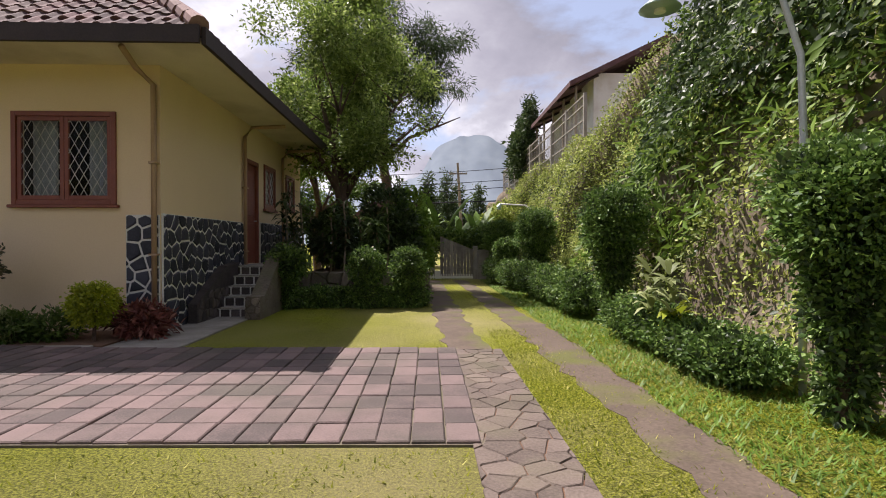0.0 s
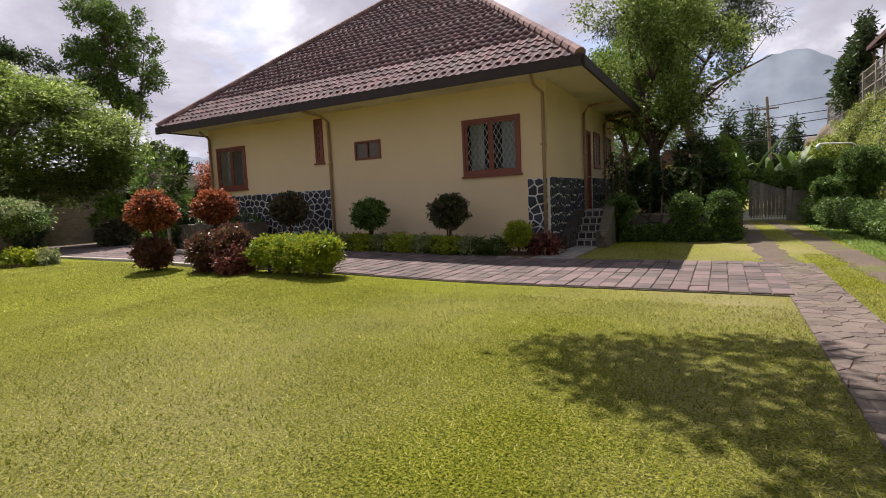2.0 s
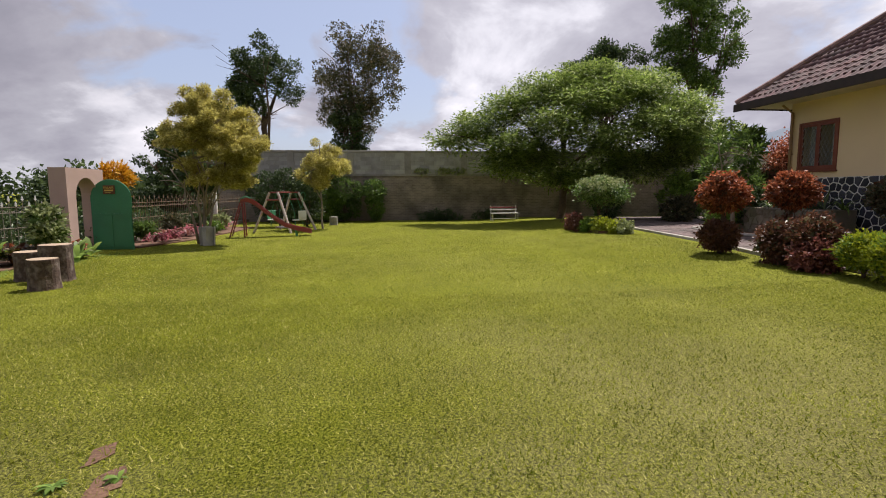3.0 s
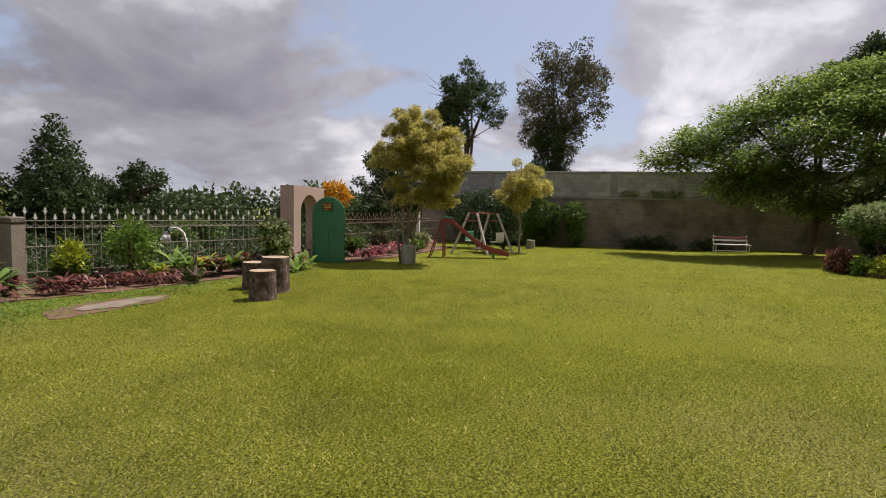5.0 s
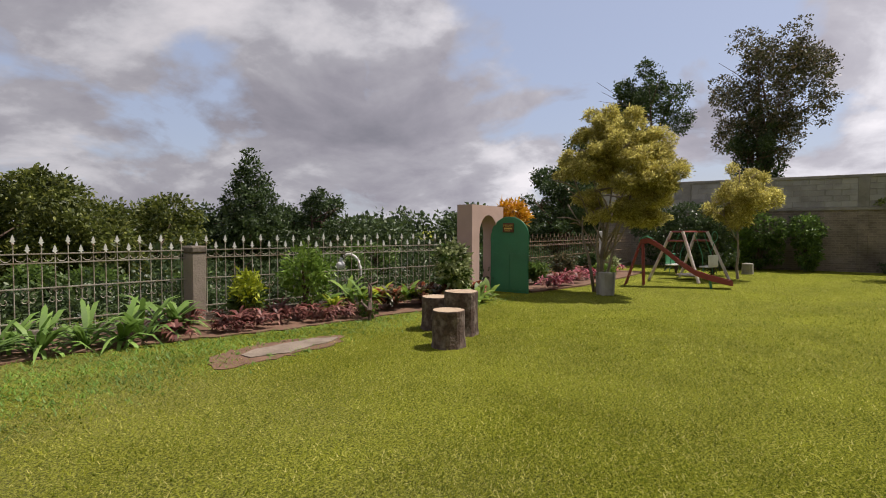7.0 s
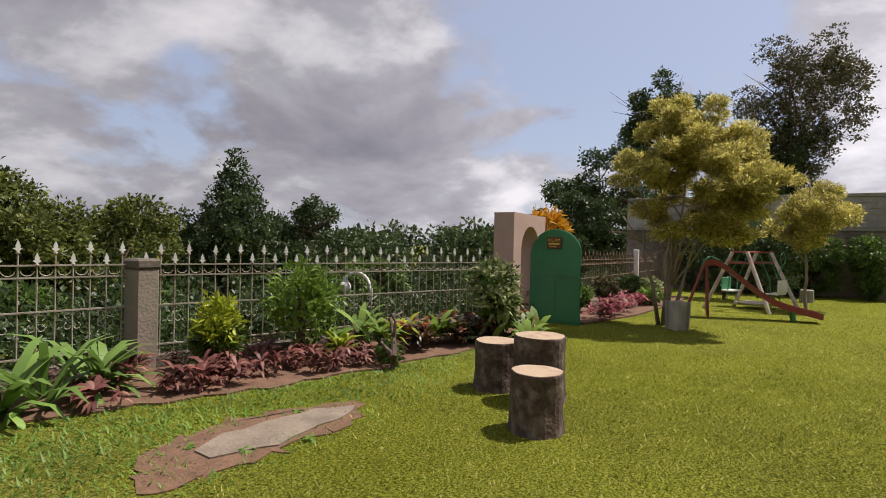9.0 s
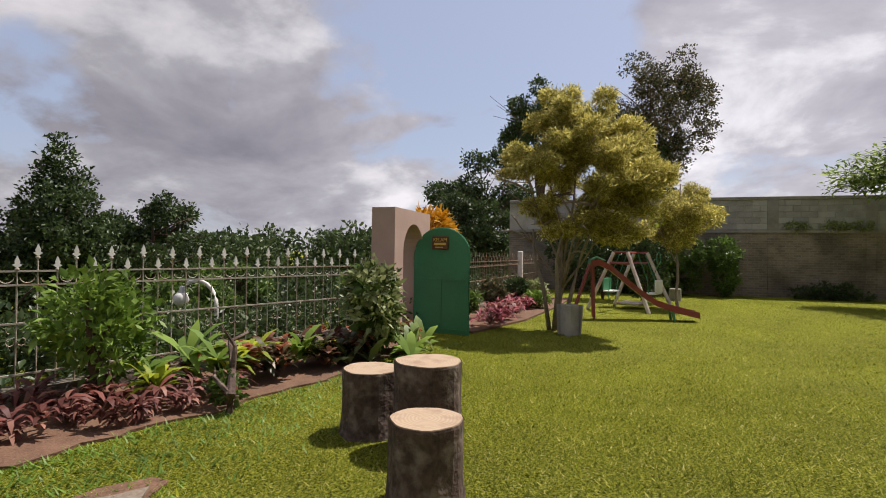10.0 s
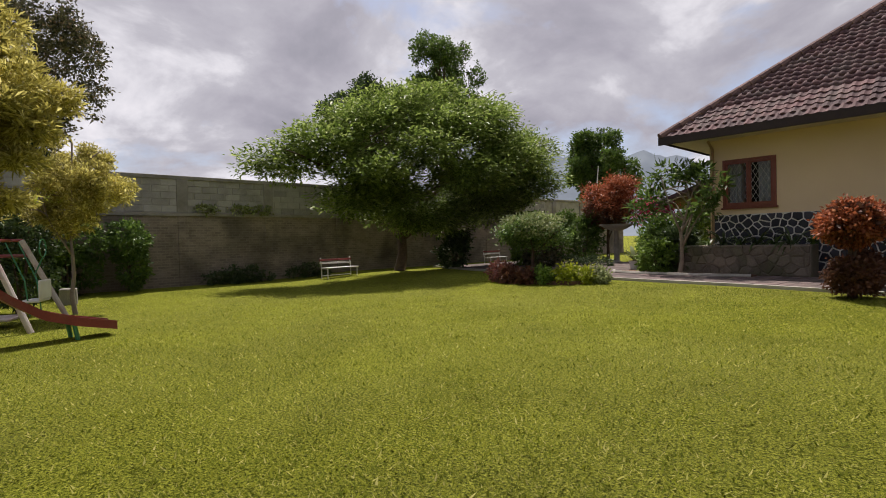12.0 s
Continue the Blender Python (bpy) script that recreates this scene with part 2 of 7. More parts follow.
M_FENCE = surface("fence_faded_paint", (0.27, 0.235, 0.185), (0.45, 0.41, 0.345), 8, 0.6, 0.1, 60, stain=(0.22, 0.13, 0.07), stain_scale=6, stain_amt=0.7)
M_FENCE2 = surface("fence_rust_brown", (0.14, 0.085, 0.05), (0.28, 0.19, 0.12), 8, 0.7, 0.1, 60, stain=(0.30, 0.26, 0.2), stain_scale=6, stain_amt=0.6)
M_PINK = surface("arch_pink_plaster", (0.44, 0.30, 0.26), (0.54, 0.385, 0.335), 1.5, 0.85, 0.1, 50, stain=(0.36, 0.26, 0.22), stain_scale=1.2, stain_amt=0.4)
M_GREEN = surface("door_green_paint", (0.030, 0.19, 0.085), (0.050, 0.255, 0.12), 2.0, 0.45, 0.08, 40, stain=(0.035, 0.15, 0.075), stain_scale=1.5)
M_GREEN2 = surface("green_metal_paint", (0.04, 0.20, 0.10), (0.07, 0.28, 0.15), 4, 0.45, 0.05)
M_BOARD = surface("carved_sign_wood", (0.09, 0.035, 0.015), (0.17, 0.07, 0.03), 12, 0.6, 0.2)
M_GOLD = surface("yellow_letter_paint", (0.60, 0.42, 0.08), (0.72, 0.52, 0.12), 12, 0.5, 0.0)
M_BARK = surface("bark_brown", (0.06, 0.038, 0.028), (0.15, 0.10, 0.075), 9, 0.95, 0.9, 45)
M_BARKG = surface("bark_grey", (0.17, 0.135, 0.10), (0.32, 0.26, 0.20), 7, 0.95, 0.8, 45)
M_LOG = surface("log_bark_dark", (0.030, 0.020, 0.017), (0.13, 0.080, 0.060), 11, 0.9, 1.0, 30, stain=(0.30, 0.24, 0.20), stain_scale=9, stain_amt=0.55)
M_RED = surface("slide_red_paint", (0.20, 0.032, 0.036), (0.32, 0.06, 0.06), 4, 0.5, 0.08, 50, stain=(0.16, 0.09, 0.075), stain_scale=3)
M_FADEDPINK = surface("swing_faded_white", (0.50, 0.43, 0.40), (0.66, 0.60, 0.56), 5, 0.55, 0.06, 50, stain=(0.35, 0.10, 0.10), stain_scale=3.5, stain_amt=0.6)
M_STEELW = surface("galvanised_pole", (0.45, 0.47, 0.47), (0.60, 0.62, 0.62), 6, 0.5, 0.05, metal=0.2)
M_LAMPG = surface("lamp_shade_green", (0.30, 0.42, 0.36), (0.40, 0.52, 0.45), 6, 0.4, 0.0)
M_GREYWOOD = surface("weathered_gate_wood", (0.15, 0.135, 0.125), (0.30, 0.275, 0.255), 7, 0.9, 0.4, 60, objrand=0.4)
M_BRICK = surface("old_brick_wall", (0.20, 0.165, 0.135), (0.36, 0.31, 0.26), 3, 0.95, 0.5, 30, stain=(0.085, 0.075, 0.06), stain_scale=0.55, stain_amt=0.8)
_n, _l = M_BRICK.node_tree.nodes, M_BRICK.node_tree.links
_b = _n["Principled BSDF"]
_sx = _n.new("ShaderNodeSeparateXYZ"); _l.new(_n.new("ShaderNodeNewGeometry").outputs["Position"], _sx.inputs[0])
_cx = _n.new("ShaderNodeCombineXYZ"); _l.new(_sx.outputs["Y"], _cx.inputs[0]); _l.new(_sx.outputs["Z"], _cx.inputs[1])
_bt = _n.new("ShaderNodeTexBrick")
_bt.inputs["Scale"].default_value, _bt.inputs["Brick Width"].default_value, _bt.inputs["Row Height"].default_value, _bt.inputs["Mortar Size"].default_value = 1.0, 0.24, 0.085, 0.012
_bt.inputs["Color1"].default_value, _bt.inputs["Color2"].default_value, _bt.inputs["Mortar"].default_value = (0.72, 0.68, 0.65, 1), (1.1, 1.05, 1.0, 1), (1.15, 1.12, 1.08, 1)
_l.new(_cx.outputs[0], _bt.inputs["Vector"])
_mm = _n.new("ShaderNodeMix"); _mm.data_type, _mm.blend_type = "RGBA", "MULTIPLY"; _mm.inputs[0].default_value = 0.85
_l.new(_b.inputs["Base Color"].links[0].from_socket, _mm.inputs[6]); _l.new(_bt.outputs["Color"], _mm.inputs[7]); _l.new(_mm.outputs[2], _b.inputs["Base Color"])
M_BLOCK = surface("grey_block", (0.30, 0.285, 0.265), (0.46, 0.44, 0.41), 3, 0.92, 0.4, 45, objrand=0.35, stain=(0.18, 0.165, 0.145), stain_scale=1.2, stain_amt=0.5)
M_PIPE = surface("downpipe_brown", (0.34, 0.22, 0.135), (0.44, 0.30, 0.19), 4, 0.5, 0.0)
# near-black: room darkness put into colour behind the windows; plain colour on cables
M_DARK = surface("unlit_room_and_cable_black", (0.010, 0.010, 0.012), (0.02, 0.02, 0.022), 3, 0.9, 0.0)
M_CURTAIN = surface("grey_curtain", (0.30, 0.31, 0.33), (0.50, 0.51, 0.53), 9, 0.9, 0.2)
M_ROCK = surface("bank_earth_wall", (0.10, 0.075, 0.05), (0.27, 0.22, 0.16), 2.2, 0.95, 1.0, 14, stain=(0.06, 0.08, 0.02), stain_scale=0.8, stain_amt=0.8)
M_ROADP = surface("far_wall_pinkish", (0.48, 0.37, 0.37), (0.60, 0.48, 0.47), 2, 0.9, 0.1)

L_MID = leaf_mat("leaf_green", (0.050, 0.095, 0.020), (0.140, 0.215, 0.045), 0.45, 0.42)
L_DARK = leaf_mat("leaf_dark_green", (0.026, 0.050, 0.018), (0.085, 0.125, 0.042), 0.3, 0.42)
L_TOPI = leaf_mat("leaf_topiary", (0.050, 0.109, 0.024), (0.160, 0.260, 0.058), 0.25, tip=(0.318, 0.454, 0.114))
L_BRONZE = leaf_mat("leaf_bronze", (0.048, 0.058, 0.028), (0.130, 0.120, 0.060), 0.3, 0.42, tip=(0.24, 0.17, 0.10))
L_YELLOW = leaf_mat("leaf_yellow_green", (0.22, 0.205, 0.050), (0.60, 0.53, 0.14), 0.55, 0.5, tip=(0.82, 0.76, 0.32))
L_LIME = leaf_mat("leaf_lime", (0.20, 0.26, 0.02), (0.46, 0.50, 0.035), 0.35)
L_BRIGHT = leaf_mat("leaf_bright_green", (0.091, 0.169, 0.026), (0.234, 0.351, 0.058), 0.35)
L_SPREAD = leaf_mat("leaf_spreading_tree", (0.075, 0.125, 0.022), (0.26, 0.35, 0.075), 0.45, 0.42, tip=(0.46, 0.54, 0.18))
L_RED = leaf_mat("leaf_orange_red", (0.180, 0.050, 0.018), (0.45, 0.135, 0.060), 0.4, tip=(0.62, 0.29, 0.17))
L_MAROON = leaf_mat("leaf_maroon", (0.085, 0.040, 0.024), (0.20, 0.085, 0.050), 0.35)
L_CORDY = leaf_mat("leaf_cordyline_red", (0.11, 0.040, 0.034), (0.30, 0.105, 0.085), 0.35, tip=(0.44, 0.23, 0.17))
L_ROUND = leaf_mat("leaf_olive_green", (0.050, 0.072, 0.018), (0.150, 0.175, 0.036), 0.35, 0.45, tip=(0.27, 0.28, 0.07))
L_PINKL = leaf_mat("leaf_pink", (0.34, 0.07, 0.10), (0.55, 0.16, 0.19), 0.3)
L_MAGENTA = leaf_mat("petal_magenta", (0.42, 0.03, 0.10), (0.66, 0.08, 0.20), 0.35)
L_ORANGE = leaf_mat("leaf_croton_orange", (0.46, 0.20, 0.010), (0.75, 0.42, 0.03), 0.35)
L_LILY = leaf_mat("leaf_lily", (0.088, 0.169, 0.031), (0.213, 0.338, 0.075), 0.3)
L_VARI = leaf_mat("leaf_variegated", (0.16, 0.20, 0.07), (0.42, 0.46, 0.22), 0.3)
L_FAR = leaf_mat("leaf_far", (0.046, 0.075, 0.031), (0.104, 0.146, 0.055), 0.25)
L_BANK = leaf_mat("leaf_bank_creeper", (0.131, 0.182, 0.038), (0.434, 0.504, 0.113), 0.35, tip=(0.626, 0.661, 0.227))
L_VINE = leaf_mat("leaf_vine", (0.051, 0.102, 0.025), (0.187, 0.281, 0.060), 0.3)

M_GLASS = bpy.data.materials.new("window_glass")
_n, _l = nodes_of(M_GLASS)
_b = _n["Principled BSDF"]
_b.inputs["Base Color"].default_value = (0.8, 0.85, 0.85, 1)
_b.inputs["Roughness"].default_value = 0.03
_b.inputs["Transmission Weight"].default_value = 1.0
_b.inputs["IOR"].default_value = 1.15

# far-off haze is painted into the ridge: blue-grey colour plus emission
M_HILL = bpy.data.materials.new("mountain_painted_haze")
_n, _l = nodes_of(M_HILL)
_b = _n["Principled BSDF"]
_b.inputs["Roughness"].default_value = 1.0
_t = _n.new("ShaderNodeTexCoord")
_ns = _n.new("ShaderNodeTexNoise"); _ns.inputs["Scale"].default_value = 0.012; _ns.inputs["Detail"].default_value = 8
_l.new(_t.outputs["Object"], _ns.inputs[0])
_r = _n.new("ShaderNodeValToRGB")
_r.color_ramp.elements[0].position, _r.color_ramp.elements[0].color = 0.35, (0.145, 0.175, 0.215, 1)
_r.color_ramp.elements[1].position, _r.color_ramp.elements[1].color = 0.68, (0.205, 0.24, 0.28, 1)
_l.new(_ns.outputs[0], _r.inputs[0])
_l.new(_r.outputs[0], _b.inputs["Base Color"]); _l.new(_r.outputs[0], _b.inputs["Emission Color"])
# weak glow stands in for the bright air before the slopes
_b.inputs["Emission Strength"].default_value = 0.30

# ---- building helpers ----


def mesh_of(name, verts, faces, material, smooth=False):
    me = bpy.data.meshes.new(name)
    me.from_pydata(verts, [], faces)
    me.materials.append(material)
    if smooth:
        me.polygons.foreach_set("use_smooth", [True] * len(me.polygons))
    me.update()
    return me


def part(name, bm, material, parent=None, label="", smooth=False):
    """A bmesh (or mesh) as ONE object under a thing."""
    if isinstance(bm, bmesh.types.BMesh):
        me = bpy.data.meshes.new(name)
        bmesh.ops.recalc_face_normals(bm, faces=bm.faces)
        bm.to_mesh(me)
        bm.free()
        me.materials.append(material)
        if smooth:
            me.polygons.foreach_set("use_smooth", [True] * len(me.polygons))
    else:
        me = bm
    ob = new(name, me)
    if parent is not None:
        ob.parent = parent
    if label:
        ob["label"] = label
    return ob


def thing(name, label, category, m=None, group="", kind=""):
    ob = new(name)
    ob.empty_display_size = 0.1
    if m is not None:
        ob.matrix_basis = m
    return tagged(ob, label, category, group, kind)


def box(bm, x0, x1, y0, y1, z0, z1, bevel=0.0, m=None):
    r = bmesh.ops.create_cube(bm, size=1.0)
    vs = r["verts"]
    for v in vs:
        v.co = Vector(((x0 + x1) / 2 + v.co.x * (x1 - x0), (y0 + y1) / 2 + v.co.y * (y1 - y0), (z0 + z1) / 2 + v.co.z * (z1 - z0)))
        if m is not None:
            v.co = m @ v.co
    if bevel:
        es = {e for v in vs for e in v.link_edges}
        bmesh.ops.bevel(bm, geom=list(es), offset=bevel, segments=1, affect="EDGES")
    return bm


def boxed(*a, **k):
    return box(bmesh.new(), *a, **k)


def tube(bm, pts, radii, sides=8, cap=True):
    """A tube along a line of points; radii one number or one a point."""
    if not isinstance(radii, (list, tuple)):
        radii = [radii] * len(pts)
    pts = [Vector(p) for p in pts]
    rings = []
    up = Vector((0, 0, 1))
    for i, p in enumerate(pts):
        d = (pts[min(i + 1, len(pts) - 1)] - pts[max(i - 1, 0)]).normalized()
        a = d.cross(up if abs(d.z) < 0.95 else Vector((1, 0, 0))).normalized()
        b = d.cross(a)
        rings.append([bm.verts.new(p + (a * math.cos(k * 2 * math.pi / sides) + b * math.sin(k * 2 * math.pi / sides)) * radii[i]) for k in range(sides)])
    for r0, r1 in zip(rings, rings[1:]):
        for k in range(sides):
            bm.faces.new((r0[k], r0[(k + 1) % sides], r1[(k + 1) % sides], r1[k]))
    if cap:
        bm.faces.new(rings[0]); bm.faces.new(rings[-1])
    return bm


def prism(bm, poly, d0, d1, axes="xz"):
    """A polygon in two axes pulled along the third."""
    def at(p, d):
        return {"xz": (p[0], d, p[1]), "yz": (d, p[0], p[1]), "xy": (p[0], p[1], d)}[axes]
    a = [bm.verts.new(at(p, d0)) for p in poly]
    b = [bm.verts.new(at(p, d1)) for p in poly]
    bm.faces.new(a); bm.faces.new(b[::-1])
    for i in range(len(poly)):
        j = (i + 1) % len(poly)
        bm.faces.new((a[i], a[j], b[j], b[i]))
    return bm


def quads_mesh(name, V, per, faces_local, material):
    """V: (n, per, 3) corners of n equal little pieces."""
    n = len(V)
    me = bpy.data.meshes.new(name)
    me.vertices.add(n * per)
    me.vertices.foreach_set("co", V.reshape(-1).astype(np.float32))
    fl = np.array(faces_local)
    k = fl.shape[1]
    idx = (np.arange(n)[:, None, None] * per + fl[None]).reshape(-1)
    nf = n * len(fl)
    me.loops.add(nf * k)
    me.loops.foreach_set("vertex_index", idx.astype(np.int32))
    me.polygons.add(nf)
    me.polygons.foreach_set("loop_start", (np.arange(nf) * k).astype(np.int32))
    me.materials.append(material)
    me.update(calc_edges=True)
    return me


def unit(a):
    return a / np.maximum(np.linalg.norm(a, axis=-1, keepdims=True), 1e-6)


def leaf_mesh(name, material, blobs, twigs, per, length, width, seed=0, spread=0.10, shell=0.55, up=0.35, droop=0.0, out=0.9, flat=0.0):
    """Leaves on twig ends scattered in the outer shell of uneven blobs (centre, radii)."""
    rng = np.random.default_rng(seed)
    C = np.array([b[0] for b in blobs], float)
    R = np.array([b[1] if not isinstance(b[1], (int, float)) else (b[1],) * 3 for b in blobs], float)
    w = (R[:, 0] * R[:, 1] + R[:, 1] * R[:, 2] + R[:, 0] * R[:, 2])
    pick = rng.choice(len(blobs), twigs, p=w / w.sum())
    d = unit(rng.normal(size=(twigs, 3)))
    rad = shell + (1 - shell) * rng.random(twigs) ** 0.6
    ph = rng.random(3) * 6
    bump = 1 + 0.13 * np.sin(d[:, 0] * 5 + ph[0] + pick) * np.cos(d[:, 1] * 6 + ph[1]) + 0.09 * np.sin(d[:, 2] * 9 + ph[2] + pick * 2)
    P = C[pick] + d * R[pick] * (rad * bump)[:, None]
    D = np.repeat(unit(d * out + np.array([0, 0, up - droop])), per, 0)
    P = np.repeat(P, per, 0) + rng.normal(size=(twigs * per, 3)) * spread * np.array([1, 1, 0.7])
    n = len(P)
    ld = unit(D + rng.normal(size=(n, 3)) * 0.75)
    if flat:
        ld[:, 2] *= 1 - flat
        ld = unit(ld)
    side = unit(np.cross(ld, rng.normal(size=(n, 3)) * (1 - flat) + np.array([0, 0, 0.6 + flat * 2])))
    nor = np.cross(side, ld)
    L = length * (0.6 + 0.8 * rng.random(n))[:, None]
    W = width * (0.6 + 0.8 * rng.random(n))[:, None] * 0.5
    mid = P + ld * L * 0.45
    V = np.stack([P, mid + side * W + nor * W * 0.35, P + ld * L - np.array([0, 0, 1]) * L * 0.12, mid - side * W + nor * W * 0.35], 1)
    return quads_mesh(name, V, 4, [[0, 1, 2], [0, 2, 3]], material)


def rosette_mesh(name, material, n, length, width, lift=0.9, arch=0.9, seed=0, z0=0.0, layers=1, step=0.1):
    """Strap leaves that rise from a centre and arch over."""
    rng = np.random.default_rng(seed)
    V = []
    for i in range(n):
        a = rng.random() * 6.283
        l = length * (0.65 + 0.5 * rng.random())
        w = width * (0.7 + 0.6 * rng.random()) / 2
        li = lift * (0.5 + 0.8 * rng.random())
        h = np.array([math.cos(a), math.sin(a), 0])
        s = np.array([-math.sin(a), math.cos(a), 0])
        base = np.array([0, 0, z0 + (i % layers) * step])
        row = []
        for t, k in ((0, 0.35), (0.35, 1.0), (0.7, 0.8), (1.0, 0.06)):
            p = base + h * l * t * 0.85 + np.array([0, 0, 1]) * l * (li * t - arch * t * t * 0.9)
            row += [p + s * w * k, p - s * w * k]
        V.append(row)
    return quads_mesh(name, np.array(V), 8, [[0, 1, 3, 2], [2, 3, 5, 4], [4, 5, 7, 6]], material)


def limbs_bm(base, top, r0, spread_pts, r1=0.04, sides=8, bend=0.25, seed=0, forks=3):
    """Tapered trunk with limbs that run out to the given points and fork."""
    rng = random.Random(seed)
    bm = bmesh.new()
    b, t = Vector(base), Vector(top)
    L = (t - b).length
    trunk = [b + (t - b) * k + Vector((rng.uniform(-1, 1), rng.uniform(-1, 1), 0)) * bend * 0.12 * L * (0 if k in (0,) else 1) for k in (0, 0.08, 0.3, 0.55, 0.8, 1.0)]
    tube(bm, trunk, [r0 * 1.45, r0 * 1.05, r0 * 0.9, r0 * 0.8, r0 * 0.68, r0 * 0.5], sides)
    for q in spread_pts:
        q = Vector(q)
        s = trunk[rng.choice((3, 4, 5))]
        m1 = s.lerp(q, 0.4) + Vector((rng.uniform(-1, 1), rng.uniform(-1, 1), rng.uniform(0.1, 0.8))) * bend * (q - s).length * 0.35
        tube(bm, [s, s.lerp(m1, 0.5), m1, m1.lerp(q, 0.55), q], [r0 * 0.5, r0 * 0.4, r0 * 0.32, r0 * 0.2, r1 * 0.5], 6)
        for _ in range(forks):
            e = m1.lerp(q, rng.uniform(0.1, 0.7))
            f = e + Vector((rng.uniform(-1, 1), rng.uniform(-1, 1), rng.uniform(-0.1, 0.9))) * (q - s).length * 0.35
            tube(bm, [e, e.lerp(f, 0.5) + Vector((0, 0, 0.05)), f], [r0 * 0.18 + r1 * 0.2, r1 * 0.5, r1 * 0.25], 5)
    return bm


def rough(poly, seed, step=0.16, jag=0.05):
    """An outline broken into short uneven edges."""
    r = random.Random(seed)
    out = []
    for a, b in zip(poly, poly[1:] + poly[:1]):
        n = max(1, int(math.dist(a, b) / step))
        for i in range(n):
            k = i / n
            out.append((a[0] + (b[0] - a[0]) * k + r.uniform(-jag, jag), a[1] + (b[1] - a[1]) * k + r.uniform(-jag, jag)))
    return out


def ground_z(x, y):
    """Garden level, falling away beyond the railing."""
    k = min(max((-12.2 - y) / 14.0, 0), 1)
    if x < -8:
        k = min(max((-10.6 - y) / 14.0, 0), 1)
    a, b = min(max((y - 3.0) / 4.5, 0), 1), min(max((-2.5 - x) / 6.5, 0), 1)
    return -4.5 * k * k * (3 - 2 * k) + 0.13 * a * a * (3 - 2 * a) * b * b * (3 - 2 * b)


def yard_z(x):
    """Paved yard rises gently towards its far end."""
    k = min(max((-2.5 - x) / 6.5, 0), 1)
    return 0.03 + 0.14 * k * k * (3 - 2 * k)

# ---- ground, paths, paving ----
xs = [-2500, -600, -150, -70, -45] + [-34 + i for i in range(46)] + [16, 25, 45, 100, 500, 2500]
ys = [-2500, -600, -150, -70, -45] + [-34 + i for i in range(71)] + [45, 70, 150, 600, 2500]
gv = [(x, y, ground_z(x, y)) for y in ys for x in xs]
nx = len(xs)
gf = [(j * nx + i, j * nx + i + 1, (j + 1) * nx + i + 1, (j + 1) * nx + i) for j in range(len(ys) - 1) for i in range(nx - 1)]
tagged(new("ground", mesh_of("ground", gv, gf, M_LAWN, True)), "short mown yellow-green garden lawn and ground", "ground", kind="structure")


def strip(name, pts, material, label, cat, z, thick=0.06, kind="structure", seed=0, jag=0.05):
    """A ground strip from left and right edge points, with worn edges."""
    rng = random.Random(seed)
    L, R = [], []
    for (a, b), (c, d) in zip(pts, pts[1:]):
        n = max(2, int(math.dist(a[:2], c[:2]) / 0.25))
        for i in range(n):
            k = i / n
            L.append((a[0] + (c[0] - a[0]) * k + rng.uniform(-jag, jag), a[1] + (c[1] - a[1]) * k))
            R.append((b[0] + (d[0] - b[0]) * k + rng.uniform(-jag, jag), b[1] + (d[1] - b[1]) * k))
    V, F = [], []
    for l, r in zip(L, R):
        V += [(l[0], l[1], z - thick), (l[0], l[1], z), ((l[0] + r[0]) / 2, (l[1] + r[1]) / 2, z + 0.008), (r[0], r[1], z), (r[0], r[1], z - thick)]
    for i in range(len(L) - 1):
        for k in range(4):
            F.append((i * 5 + k, i * 5 + k + 1, i * 5 + 6 + k, i * 5 + 5 + k))
    return tagged(new(name, mesh_of(name, V, F, material)), label, cat, kind=kind)


strip("track", [((2.45, 1.0), (2.95, 1.0)), ((2.5, 6.5), (3.0, 6.5)), ((2.35, 12), (2.95, 12)), ((2.15, 18.5), (2.6, 18.5)), ((1.9, 23.4), (2.4, 23.4))], M_DIRT,
      "bare packed earth wheel track in grass", "track", 0.006, seed=4, jag=0.06)
strip("track_1", [((1.2, 10.3), (1.75, 10.3)), ((1.05, 15), (1.6, 15)), ((0.8, 23.4), (1.4, 23.4))], M_DIRT,
      "worn wheel track leading to the gate", "track", 0.006, seed=5, jag=0.06)

# paved yard: a bed of fine joints, pavers laid on it
yard = thing("paving", "weathered grey and reddish concrete pavers", "paving", kind="structure")
YN = [(-26, 10.4), (-18.4, 8.35), (-13.2, 7.95), (-9.7, 7.3), (-6.3, 7.4), (1.3, 7.2)]


def yard_near(x):
    for (a, b), (c, d) in zip(YN, YN[1:]):
        if a <= x <= c:
            return b + (d - b) * (x - a) / (c - a)
    return 7.2


V, F = [], []
xx = [-26 + 0.5 * i for i in range(56)]
xx[-1] = 1.35
for x in xx:
    far = 10.5 if x > -9.5 else (11.2 if x > -16.5 else 17.0)
    V += [(x, yard_near(x), yard_z(x) - 0.2), (x, yard_near(x), yard_z(x) - 0.012), (x, far, yard_z(x) - 0.012), (x, far, yard_z(x) - 0.2)]
for i in range(len(xx) - 1):
    for k in range(3):
        F.append((i * 4 + k, i * 4 + 4 + k, i * 4 + 5 + k, i * 4 + 1 + k))
part("bedding", mesh_of("bedding", V, F, surface("joint_sand", (0.10, 0.085, 0.06), (0.20, 0.165, 0.12), 4, 0.95, 0.4, 50, stain=(0.08, 0.10, 0.03), stain_scale=3)), M_DIRT, yard)


